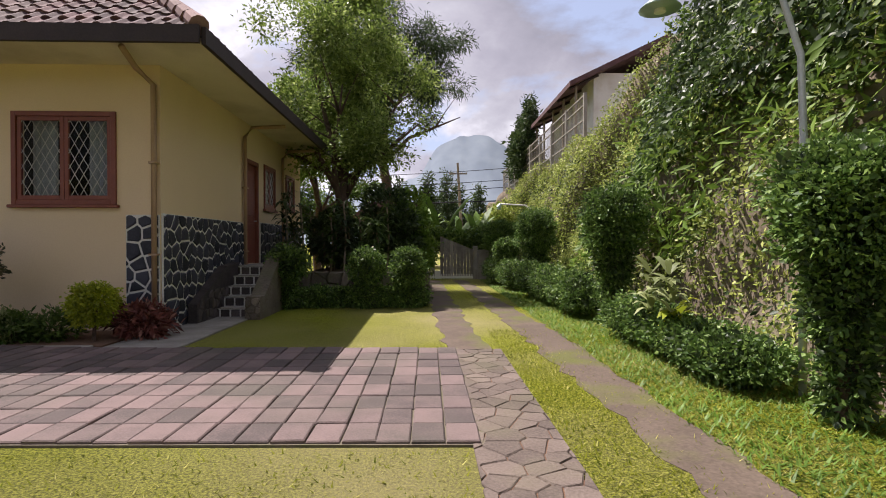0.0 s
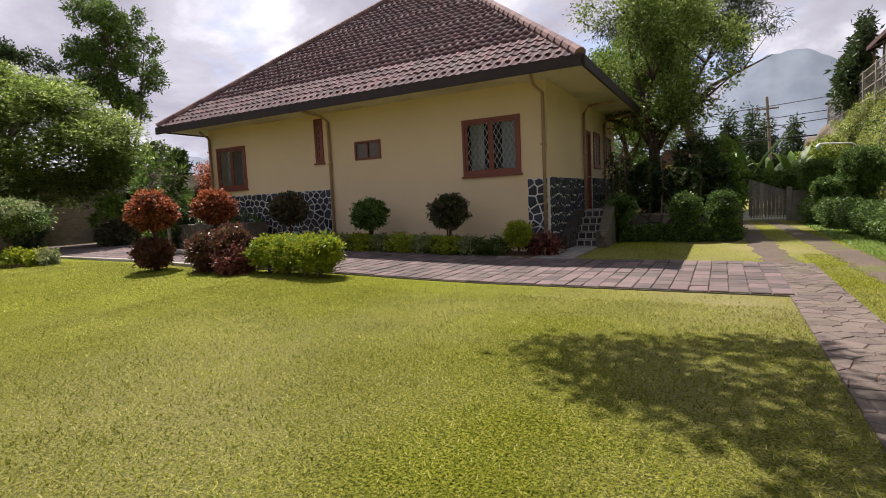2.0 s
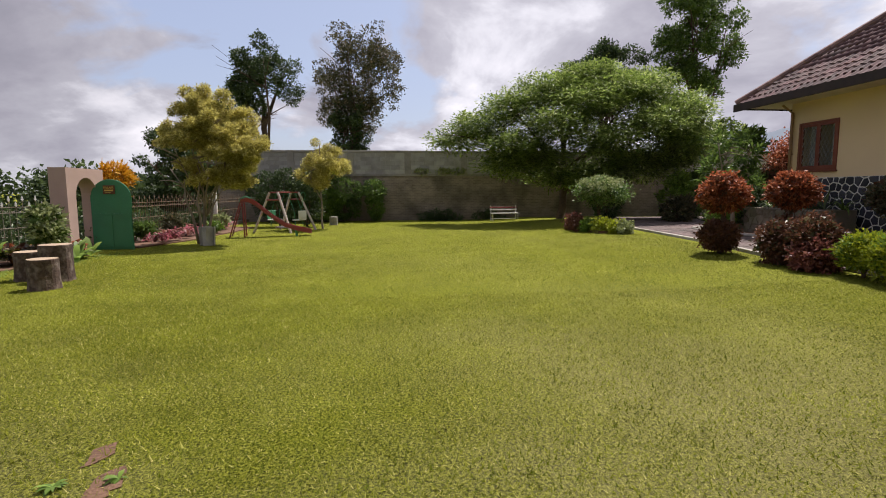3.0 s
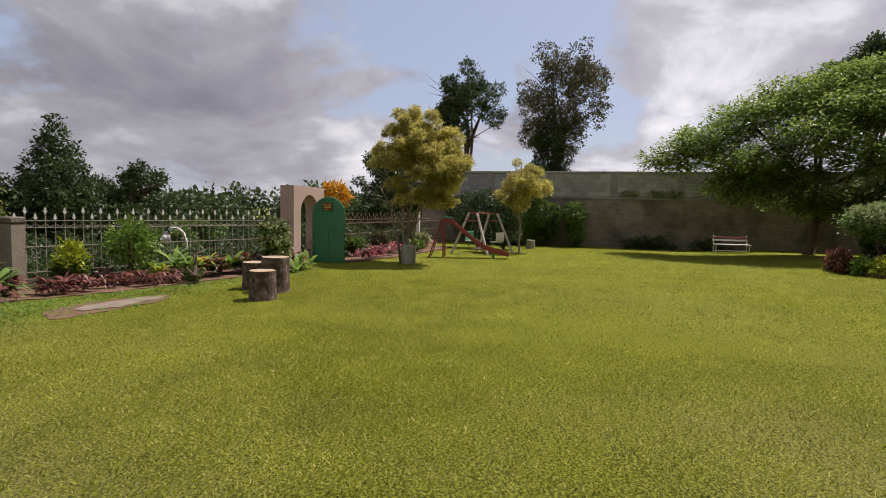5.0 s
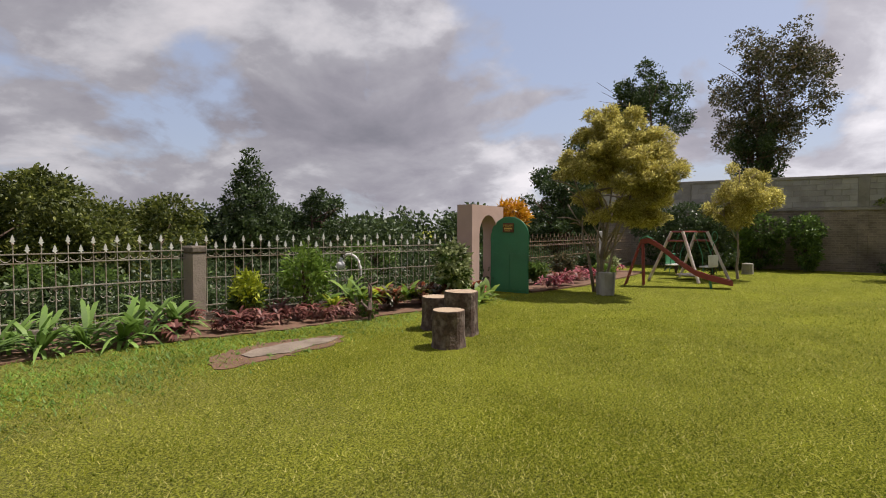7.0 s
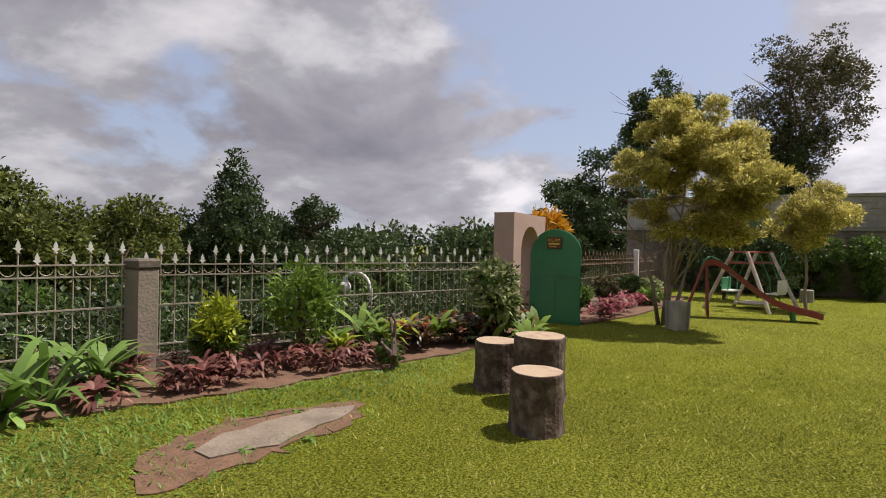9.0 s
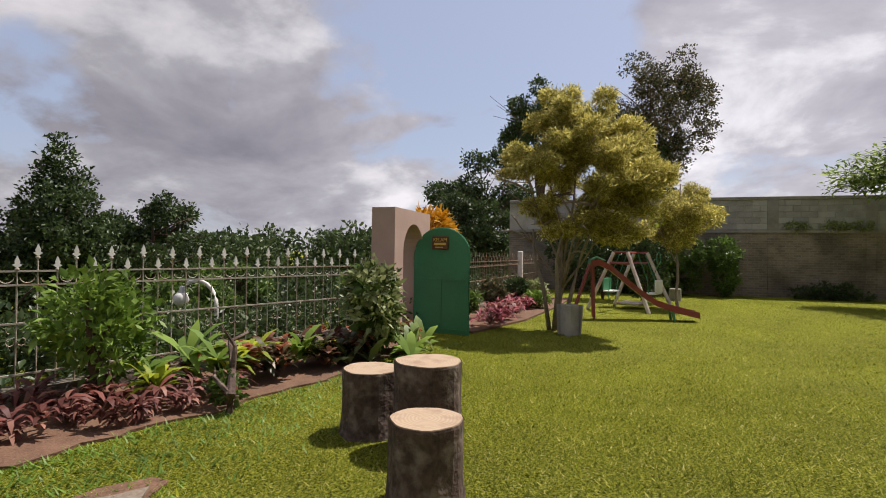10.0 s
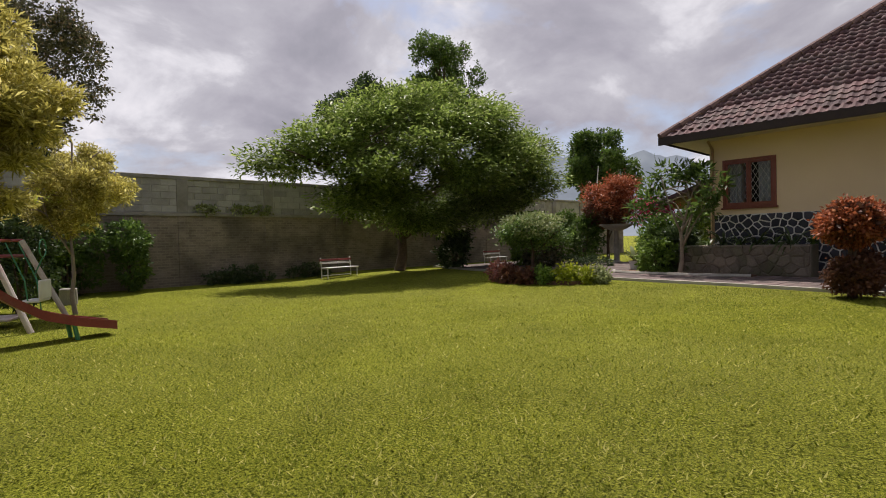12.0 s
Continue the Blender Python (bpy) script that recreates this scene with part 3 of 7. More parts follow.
def paver_bm():
    bm = boxed(-0.115, 0.115, -0.172, 0.172, -0.04, 0.012)
    top = [e for e in bm.edges if all(v.co.z > 0 for v in e.verts)]
    bmesh.ops.bevel(bm, geom=top, offset=0.009, segments=1, affect="EDGES")
    return bm


# cracked flag path along the lawn, broken into uneven flags
def clip_poly(poly, p, n):
    """Keep the side of the line through p where n points away."""
    out = []
    for i in range(len(poly)):
        a, b = poly[i], poly[(i + 1) % len(poly)]
        da = (a[0] - p[0]) * n[0] + (a[1] - p[1]) * n[1]
        db = (b[0] - p[0]) * n[0] + (b[1] - p[1]) * n[1]
        if da <= 0:
            out.append(a)
        if da * db < 0:
            k = da / (da - db)
            out.append((a[0] + (b[0] - a[0]) * k, a[1] + (b[1] - a[1]) * k))
    return out


def cells(x0, x1, y0, y1, size, seed, gap, jitter=0.42):
    """Uneven cells filling a rectangle, shrunk by a joint."""
    rng = random.Random(seed)
    nx_, ny_ = max(1, round((x1 - x0) / size)), max(1, round((y1 - y0) / size))
    sx, sy = (x1 - x0) / nx_, (y1 - y0) / ny_
    P = {}
    for i in range(-1, nx_ + 1):
        for j in range(-1, ny_ + 1):
            P[i, j] = (x0 + (i + 0.5 + (0.25 if j % 2 else -0.25) + rng.uniform(-jitter, jitter) * 0.8) * sx, y0 + (j + 0.5 + rng.uniform(-jitter, jitter)) * sy)
    res = []
    for (i, j), p in P.items():
        poly = [(x0, y0), (x1, y0), (x1, y1), (x0, y1)]
        for di in (-2, -1, 0, 1, 2):
            for dj in (-2, -1, 0, 1, 2):
                q = P.get((i + di, j + dj))
                if q and (di or dj) and poly:
                    n = (q[0] - p[0], q[1] - p[1])
                    l = math.hypot(*n) or 1
                    n = (n[0] / l, n[1] / l)
                    poly = clip_poly(poly, ((p[0] + q[0]) / 2 - n[0] * gap / 2, (p[1] + q[1]) / 2 - n[1] * gap / 2), n)
        if len(poly) >= 3:
            c = (sum(a[0] for a in poly) / len(poly), sum(a[1] for a in poly) / len(poly))
            if max(math.dist(c, a) for a in poly) > size * 0.22:
                res.append((c, poly))
    return res


def stone_mesh(name, c, poly, depth, material, plane, rng, round_=0.82):
    """One stone: outline, proud and rounded face; plane maps (u, v, out) to the world."""
    n = len(poly)
    V, F = [], []
    for k, h in ((1.0, -0.01), (1.0, depth * 0.45), (round_, depth)):
        for a in poly:
            V.append(plane(c[0] + (a[0] - c[0]) * k, c[1] + (a[1] - c[1]) * k, h * (1 if k == 1 else rng.uniform(0.8, 1.2))))
    for r in (0, 1):
        for i in range(n):
            F.append((r * n + i, r * n + (i + 1) % n, r * n + n + (i + 1) % n, r * n + n + i))
    F.append(tuple(range(2 * n, 3 * n)))
    return mesh_of(name, V, F, material)


path = thing("path", "narrow path of cracked worn flagstones in grass", "path", kind="structure")
part("bedding", boxed(1.28, 1.86, 0.3, 10.4, -0.05, 0.010), M_EARTH, path)
rngp = random.Random(3)
for c, poly in cells(1.26, 1.9, 0.3, 10.4, 0.185, 8, 0.008, 0.48):
    part("flagstone", stone_mesh("flagstone", c, poly, 0.014, M_CRACKED, lambda u, v, h: (u, v, h + 0.006), rngp, 0.93), M_CRACKED, path)

# kerb along the raised part of the yard
def kerb_bm():
    bm = bmesh.new()
    pts = [(-26, 10.4), (-22, 9.3), (-18.4, 8.35), (-15.8, 8.15), (-13.2, 7.95), (-11.4, 7.62), (-9.7, 7.3)]
    for a, b in zip(pts, pts[1:]):
        d = Vector((b[0] - a[0], b[1] - a[1], 0)).normalized()
        nn = Vector((-d.y, d.x, 0)) * 0.06
        A, B = Vector((*a, 0)), Vector((*b, 0))
        za, zb = yard_z(a[0]) + 0.03, yard_z(b[0]) + 0.03
        lo = [bm.verts.new(p) for p in (A - nn, B - nn, B + nn, A + nn)]
        hi = [bm.verts.new(p) for p in (A - nn + Vector((0, 0, za)), B - nn + Vector((0, 0, zb)), B + nn + Vector((0, 0, zb)), A + nn + Vector((0, 0, za)))]
        bm.faces.new(hi); bm.faces.new(lo)
        for i in range(4):
            bm.faces.new((lo[i], lo[(i + 1) % 4], hi[(i + 1) % 4], hi[i]))
    return bm


tagged(part("kerb", kerb_bm(), M_KERB), "pale cement kerb edging the raised yard", "kerb", kind="structure")
tagged(part("pavement", boxed(-3.3, -2.3, 10.5, 13.5, -0.05, 0.03, 0.01), M_CONC), "dark worn concrete walkway to the house steps", "pavement", kind="structure")

# ---- house ----
HX0, HX1, HY0, HY1, HZ = -15.05, -3.15, 11.825, 20.6, 4.12
T = 0.24


def wall_with_holes(name, u0, u1, z0, z1, holes, place, label, material=M_CREAM):
    """A thick wall cut round its openings; place maps (u, depth, z)."""
    bm = bmesh.new()
    us = sorted({u0, u1, *[h[0] for h in holes], *[h[1] for h in holes]})
    zs = sorted({z0, z1, *[h[2] for h in holes], *[h[3] for h in holes]})
    for a, b in zip(us, us[1:]):
        run = None
        for c, d in zip(zs, zs[1:]):
            hole = any(h[0] <= (a + b) / 2 <= h[1] and h[2] <= (c + d) / 2 <= h[3] for h in holes)
            if not hole:
                run = (run[0], d) if run else (c, d)
            if hole or d == zs[-1]:
                if run:
                    r = bmesh.ops.create_cube(bm, size=1.0)
                    for v in r["verts"]:
                        v.co = Vector(place(a + (v.co.x + 0.5) * (b - a), (v.co.y + 0.5) * T, run[0] + (v.co.z + 0.5) * (run[1] - run[0])))
                run = None
    bmesh.ops.remove_doubles(bm, verts=bm.verts, dist=0.0005)
    return tagged(part(name, bm, material), label, "wall", kind="structure")


SW = [(-5.376, -3.81, 1.978, 3.40), (-8.83, -7.92, 2.655, 3.185), (-14.69, -13.30, 2.083, 3.495), (-10.30, -9.98, 2.69, 3.99)]
EW = [(15.55, 16.4, 0.92, 3.32), (16.85, 17.8, 2.25, 3.37), (18.85, 19.8, 2.35, 3.37)]
wall_with_holes("wall_south", HX0, HX1, -0.1, HZ, SW, lambda u, d, z: (u, HY0 + d, z), "cream painted plaster house wall")
wall_with_holes("wall_east", HY0 + T, HY1, -0.1, HZ, EW, lambda u, d, z: (HX1 - d, u, z), "cream painted plaster wall beside the steps")
tagged(part("wall_west", boxed(HX0, HX0 + T, HY0 + T, HY1, -0.1, HZ), M_CREAM), "cream plaster end wall", "wall", kind="structure")
tagged(part("wall_north", boxed(HX0 + T, HX1 - T, HY1 - T, HY1, -0.1, HZ), M_CREAM), "cream plaster rear wall", "wall", kind="structure")
tagged(part("floor", boxed(HX0 + T, HX1 - T, HY0 + T, HY1 - T, 0.6, 0.9), M_CONC), "raised concrete house floor", "floor", kind="structure")
EX0, EX1, EY0, EY1 = -16.05, -2.07, 10.70, 21.8
tagged(part("ceiling", boxed(EX0 + 0.05, EX1 - 0.05, EY0 + 0.05, EY1 - 0.05, HZ + 0.002, HZ + 0.05), M_SOFFIT), "pale boarded eaves soffit and ceiling", "ceiling", kind="structure")
# added near-black panel: the darkness of the unlit rooms behind the windows, as colour
tagged(part("unlit_room_backing", boxed(HX0 + T + 0.01, HX1 - T - 0.01, HY0 + 2.4, HY0 + 2.5, 0.92, HZ - 0.01), M_DARK), "near-black panel in place of the unlit rooms", "wall", kind="structure")


def lattice_window(name, w, h, m, leaves_n, label, curtain=True, depth=0.10):
    """Framed window, local x along the wall, y into it, z up; the origin is its lower left corner."""
    win = thing(name, label, "window", m, kind="structure")
    f = 0.075
    bm = bmesh.new()
    for b in ((0, f, 0, h), (w - f, w, 0, h), (f, w - f, 0, f), (f, w - f, h - f, h)):
        box(bm, b[0], b[1], -0.035, depth, b[2], b[3], 0.006)
    part("window_frame", bm, M_BROWN, win)
    part("window_sill", boxed(-0.04, w + 0.04, -0.07, 0.02, -0.05, -0.002, 0.006), M_BROWN, win)
    lw = (w - 2 * f) / leaves_n
    for i in range(leaves_n):
        x0 = f + i * lw
        x1 = x0 + lw
        bm = bmesh.new()
        g = 0.065
        for b in ((x0 + 0.003, x0 + g, f, h - f), (x1 - g, x1 - 0.003, f, h - f), (x0 + g, x1 - g, f, f + g), (x0 + g, x1 - g, h - f - g, h - f)):
            box(bm, b[0], b[1], -0.012, 0.035, b[2], b[3], 0.004)
        part("sash", bm, M_BROWN, win)
        pane = part("pane", boxed(x0 + g, x1 - g, 0.010, 0.015, f + g, h - f - g), M_GLASS, win)
        pane.visible_shadow = False
        # diamond lattice in front of the glass
        bm = bmesh.new()
        ax0, ax1, az0, az1 = x0 + g, x1 - g, f + g, h - f - g
        st, sl = 0.135, 1.75
        k = az0 - (ax1 - ax0) * sl
        while k < az1:
            for s in (1, -1):
                seg = []
                for xa in (ax0, ax1):
                    seg.append((xa, k + (xa - ax0) * sl if s > 0 else k + (ax1 - xa) * sl))
                (xa, za), (xb, zb) = seg
                if s < 0:
                    (xa, za), (xb, zb) = (xb, zb), (xa, za)
                # clip to the opening
                t0 = max(0.0, (az0 - za) / (zb - za)); t1 = min(1.0, (az1 - za) / (zb - za))
                if t1 - t0 > 0.02:
                    p = (xa + (xb - xa) * t0, -0.004 if s > 0 else 0.001, za + (zb - za) * t0)
                    q = (xa + (xb - xa) * t1, -0.004 if s > 0 else 0.001, za + (zb - za) * t1)
                    tube(bm, [p, q], 0.0052, 4, False)
            k += st * sl
        part("lattice", bm, M_LATTICE, win, "white diamond lattice")
    if curtain:
        bm = bmesh.new()
        for (a, b) in ((f + 0.02, w * 0.30), (w * 0.62, w - f - 0.02)):
            n = 14
            lo = [bm.verts.new((a + (b - a) * i / n, 0.30 + 0.025 * math.sin(i * 1.9), 0.1)) for i in range(n + 1)]
            hi = [bm.verts.new((a + (b - a) * i / n, 0.30 + 0.020 * math.sin(i * 1.9), h - 0.05)) for i in range(n + 1)]
            for i in range(n):
                bm.faces.new((lo[i], lo[i + 1], hi[i + 1], hi[i]))
        part("curtain", bm, M_CURTAIN, win, "pale grey hanging curtain")
    return win


lattice_window("window_1", 1.566, 1.42, pose(-5.376, HY0, 1.98), 2, "red-brown double window with white diamond lattice")
lattice_window("window_2", 1.39, 1.41, pose(-14.69, HY0, 2.085), 2, "red-brown lattice window above the stone plinth")
lattice_window("window_3", 0.32, 1.295, pose(-10.30, HY0, 2.693), 1, "narrow tall red-brown lattice window", False)
lattice_window("window_4", 0.95, 1.12, pose(HX1, 16.85, 2.25, 0, 0, 90), 2, "red-brown window in the shaded side wall", False)
lattice_window("window_5", 0.95, 1.02, pose(HX1, 18.85, 2.35, 0, 0, 90), 2, "red-brown window in the shaded side wall", False)
vent = thing("window_6", "small red-brown window with two grey panels", "window", pose(-8.83, HY0, 2.657), kind="structure")
bm = bmesh.new()
for b in ((0, 0.06, 0, 0.53), (0.85, 0.91, 0, 0.53), (0.06, 0.85, 0, 0.06), (0.06, 0.85, 0.47, 0.53), (0.43, 0.48, 0.06, 0.47)):
    box(bm, b[0], b[1], -0.03, 0.08, b[2], b[3], 0.005)
part("window_frame", bm, M_BROWN, vent)
for a, b in ((0.06, 0.43), (0.48, 0.85)):
    part("pane", boxed(a, b, 0.02, 0.03, 0.06, 0.47), surface("frosted_panel", (0.12, 0.10, 0.10), (0.20, 0.17, 0.16), 8, 0.5, 0.1), vent)
dr = thing("door_1", "red-brown wooden side door above the steps", "door", pose(HX1, 15.55, 0.92, 0, 0, 90), kind="structure")
bm = bmesh.new()
for b in ((0, 0.08, 0, 2.4), (0.77, 0.85, 0, 2.4), (0.08, 0.77, 2.3, 2.4)):
    box(bm, b[0], b[1], -0.03, 0.10, b[2], b[3], 0.006)
part("door_frame", bm, M_BROWN, dr)
leaf = part("door_leaf", boxed(0.08, 0.77, 0.04, 0.08, 0.01, 2.3, 0.004), M_BROWN, dr)
for z0, z1 in ((0.15, 0.95), (1.1, 2.15)):
    part("panel", boxed(0.18, 0.67, 0.02, 0.045, z0, z1, 0.02), M_BROWN, leaf)
part("door_handle", tube(bmesh.new(), [(0.70, 0.04, 1.0), (0.70, -0.02, 1.0), (0.60, -0.02, 1.0)], 0.012, 6), M_STEELW, dr)

# downpipes
for pts, lab in (([(-9.72, HY0 - 0.06, 0.1), (-9.72, HY0 - 0.06, 3.85), (-9.80, HY0 - 0.25, 4.0), (-9.9, 10.9, 4.08)], "thin brown downpipe on the cream wall"),
                 ([(HX1 - 0.07, HY0 - 0.06, 0.1), (HX1 - 0.07, HY0 - 0.06, 3.8), (HX1 - 0.2, HY0 - 0.3, 3.98), (-3.2, 10.9, 4.06)], "thin cream downpipe at the house corner"),
                 ([(HX1 + 0.07, 15.35, 0.9), (HX1 + 0.07, 15.35, 3.75), (HX1 + 0.22, 15.35, 3.95), (-2.2, 15.35, 3.98)], "brown downpipe beside the door"),
                 ([(HX1 + 0.07, 18.35, 0.9), (HX1 + 0.07, 18.35, 3.75), (HX1 + 0.22, 18.35, 3.95), (-2.2, 18.35, 3.98)], "brown downpipe between the side windows"),
                 ([(HX0 + 0.1, HY0 - 0.06, 0.2), (HX0 + 0.1, HY0 - 0.06, 3.85), (HX0 + 0.1, HY0 - 0.4, 4.06)], "brown downpipe at the house end")):
    p = thing("downpipe", lab, "pipe", group="house downpipes")
    part("pipe", tube(bmesh.new(), pts, 0.042, 8), M_PIPE, p, smooth=True)
    for z in (1.2, 2.6):
        part("bracket", boxed(pts[0][0] - 0.06, pts[0][0] + 0.06, pts[0][1] - 0.055, pts[0][1] + 0.055, z, z + 0.03), M_PIPE, p)

# roof: hipped, clay tiles in courses
roof = thing("roof", "hipped roof of weathered dark red clay tiles", "roof", kind="structure")
RA, RB = Vector((-9.15, 17.6, 9.75)), Vector((-8.95, 17.6, 9.75))
RZ = 4.22
EC = [Vector((EX0, EY0, RZ)), Vector((EX1, EY0, RZ)), Vector((EX1, EY1, RZ)), Vector((EX0, EY1, RZ))]
bm = bmesh.new()
vs = [bm.verts.new(v - Vector((0, 0, 0.06))) for v in (*EC, RA, RB)]
for f in ((0, 1, 5, 4), (1, 2, 5), (2, 3, 4, 5), (3, 0, 4)):
    bm.faces.new([vs[i] for i in f])
part("roof_deck", bm, M_FASCIA, roof)
bm = bmesh.new()
box(bm, EX0 - 0.03, EX1 + 0.03, EY0 - 0.09, EY0 - 0.03, HZ - 0.10, RZ + 0.03)
box(bm, EX0 - 0.03, EX1 + 0.03, EY1 + 0.002, EY1 + 0.05, HZ - 0.03, RZ + 0.02)
part("fascia", bm, M_FASCIA, roof)
bm = bmesh.new()
box(bm, EX1 + 0.03, EX1 + 0.09, EY0, EY1, HZ - 0.10, RZ + 0.03)
box(bm, EX0 - 0.05, EX0 - 0.002, EY0, EY1, HZ - 0.03, RZ + 0.02)
part("fascia", bm, M_FASCIA, roof)
TW, TH = 0.23, 0.27
TV, TF = [], []
prof = [(-0.5, 0.000), (-0.35, 0.028), (-0.12, 0.034), (0.08, 0.006), (0.30, -0.004), (0.5, 0.006)]
for s in (0, 1, 2):
    for u, hh in prof:
        TV.append((u * TW * 1.06, -0.03 if s < 2 else TH * 1.12, (hh - 0.02) if s == 0 else hh + (0.045 if s == 1 else 0.012)))
for r in (0, 1):
    for i in range(5):
        TF.append((r * 6 + i, r * 6 + i + 1, r * 6 + 7 + i, r * 6 + 6 + i))
tile_me = mesh_of("roof_tile", TV, TF, M_TILE)
TVn = np.array(TV)
rngt = np.random.default_rng(5)
loose = []
near_tiles = 0
for a, b, tl, tr in ((EC[0], EC[1], RA, RB), (EC[1], EC[2], RB, RB), (EC[3], EC[0], RA, RA)):
    ex = (b - a).normalized()
    wdt = (b - a).length
    foot = a + ex * (tl - a).dot(ex)
    vy = (tl - foot)
    slope = vy.length
    ey = vy.normalized()
    ez = ex.cross(ey)
    xl, xr = (tl - a).dot(ex), (tr - a).dot(ex)
    rows = int(slope / TH)
    for j in range(rows):
        v = j * TH
        k = (v + TH * 0.5) / slope
        u0, u1 = xl * k, wdt + (xr - wdt) * k
        n = int((u1 - u0) / TW)
        for i in range(n):
            u = u0 + (u1 - u0 - n * TW) / 2 + (i + 0.5) * TW
            o = a + ex * u + ey * v + ez * (0.01 + rngt.uniform(-0.006, 0.008))
            tw = rngt.uniform(-0.035, 0.035)
            X, Y = ex * math.cos(tw) + ey * math.sin(tw), ey * math.cos(tw) - ex * math.sin(tw)
            if tl is RA and b is EC[1] and j < 5 and near_tiles < 300:
                near_tiles += 1
                ob = new("roof_tile", tile_me)
                ob.parent = roof
                ob.matrix_basis = Matrix(((X.x, Y.x, ez.x, o.x), (X.y, Y.y, ez.y, o.y), (X.z, Y.z, ez.z, o.z), (0, 0, 0, 1)))
            else:
                loose.append(np.array(o) + TVn @ np.array([X, Y, ez]))
part("roof_tiles", quads_mesh("roof_tiles", np.array(loose), 18, TF, M_TILES), M_TILES, roof)["kind"] = "stuff"
# ridge caps on the hips
bm = bmesh.new()
cap_bm = tube(bmesh.new(), [(0, 0, 0), (0, 0.17, 0.012), (0, 0.36, 0.03)], [0.135, 0.125, 0.105], 10)
cap_me = part("ridge_tile", cap_bm, M_RIDGE, roof)
cap_data = cap_me.data
first = True
for p, q in ((EC[1], RB), (EC[0], RA), (EC[2], RB), (RA, RB)):
    d = (q - p)
    n = max(1, int(d.length / 0.33))
    for i in range(n):
        o = p + d * (i / n) + Vector((0, 0, 0.05))
        e = d.normalized()
        x = e.cross(Vector((0, 0, 1))).normalized()
        z = x.cross(e)
        ob = cap_me if first else new("ridge_tile", cap_data)
        first = False
        ob.parent = roof
        ob.matrix_basis = Matrix(((x.x, e.x, z.x, o.x), (x.y, e.y, z.y, o.y), (x.z, e.z, z.z, o.z), (0, 0, 0, 1)))


# black stone plinths with white joints
def plinth(name, u0, u1, z0, z1, size, plane, label, seed, stone=M_STONE, gap=0.034):
    pl = thing(name, label, "stone plinth", kind="structure")
    bm = bmesh.new()
    lo = [bm.verts.new(plane(*p)) for p in ((u0, z0, 0), (u1, z0, 0), (u1, z1, 0), (u0, z1, 0))]
    hi = [bm.verts.new(plane(*p)) for p in ((u0, z0, 0.03), (u1, z0, 0.03), (u1, z1, 0.03), (u0, z1, 0.03))]
    bm.faces.new(hi); bm.faces.new(lo)
    for i in range(4):
        bm.faces.new((lo[i], lo[(i + 1) % 4], hi[(i + 1) % 4], hi[i]))
    part("mortar", bm, M_MORTAR, pl)
    rng = random.Random(seed)
    for c, poly in cells(u0 + 0.01, u1 - 0.01, z0 + 0.01, z1 - 0.01, size, seed, gap):
        part("stone", stone_mesh("stone", c, poly, 0.022, stone, lambda u, v, h: plane(u, v, h + 0.028), rng), stone, pl)
    return pl


SP = lambda u, v, h: (u, HY0 - 0.003 - h, v)
plinth("plinth_1", -14.95, -9.81, 0.15, 1.88, 0.225, SP, "black rubble stone plinth with white mortar joints", 11)
plinth("plinth_2", -3.66, -3.16, 0.0, 1.825, 0.21, SP, "black stone corner panel with white mortar joints", 12)
plinth("plinth_3", HY0 + 0.01, 15.3, 0.0, 1.85, 0.225, lambda u, v, h: (HX1 + 0.003 + h, u, v), "shaded black stone plinth with white joints", 13)
plinth("plinth_4", 16.5, 20.5, 0.9, 1.9, 0.25, lambda u, v, h: (HX1 + 0.003 + h, u, v), "shaded black stone plinth under the side windows", 14)

# steps up to the side door
st = thing("steps", "dark stone steps with white joints up to the door", "steps", kind="structure")
for i in range(5):
    y0, z1 = 13.45 + i * 0.27, 0.184 * (i + 1)
    part("step", boxed(-3.1, -2.35, y0, y0 + (0.27 if i < 4 else 2.9), 0, z1 - 0.012), M_MORTAR, st)
    part("tread", boxed(-3.1, -2.35, y0 - 0.015, y0 + (0.26 if i < 4 else 2.9), z1 - 0.011, z1), M_CONC, st)
    nb = 4
    for k in range(nb):
        xa = -3.1 + 0.75 * k / nb + (0.0 if i % 2 else 0.02)
        part("block", boxed(xa + 0.016, xa + 0.75 / nb - 0.016, y0 - 0.016, y0 + 0.02, z1 - 0.165, z1 - 0.024, 0.006), M_STEPSTONE, st)
ck = thing("cheek_wall", "low stepped stone wall beside the steps, white joints", "wall", kind="structure")
bm = bmesh.new()
prism(bm, [(13.2, 0), (14.9, 0), (14.9, 1.12), (14.5, 1.12), (13.5, 0.42), (13.2, 0.42)], -2.345, -2.08, "yz")
part("core", bm, M_OLDSTONE, ck)
rng0 = random.Random(4)
for c, poly in cells(-2.345, -2.08, 0.02, 0.40, 0.14, 21, 0.02):
    part("stone", stone_mesh("stone", c, poly, 0.03, M_OLDSTONE, lambda u, v, h: (u, 13.198 - h, v), rng0), M_OLDSTONE, ck)
ck2 = thing("cheek_wall", "sloping dark stone wall with white joints by the plinth", "wall", kind="structure")
bm = bmesh.new()
prism(bm, [(12.6, 0), (14.6, 0), (14.6, 1.0), (13.9, 0.95), (12.6, 0.35)], -3.10, -3.115 + 0.17, "yz")
part("core", bm, M_STEPSTONE, ck2)
for c, poly in cells(12.62, 14.0, 0.02, 0.55, 0.17, 22, 0.03):
    if c[1] < 0.33 + (c[0] - 12.6) * 0.4:
        part("stone", stone_mesh("stone", c, poly, 0.02, M_STEPSTONE, lambda u, v, h: (-2.944 + h, u, v), rng0), M_STEPSTONE, ck2)

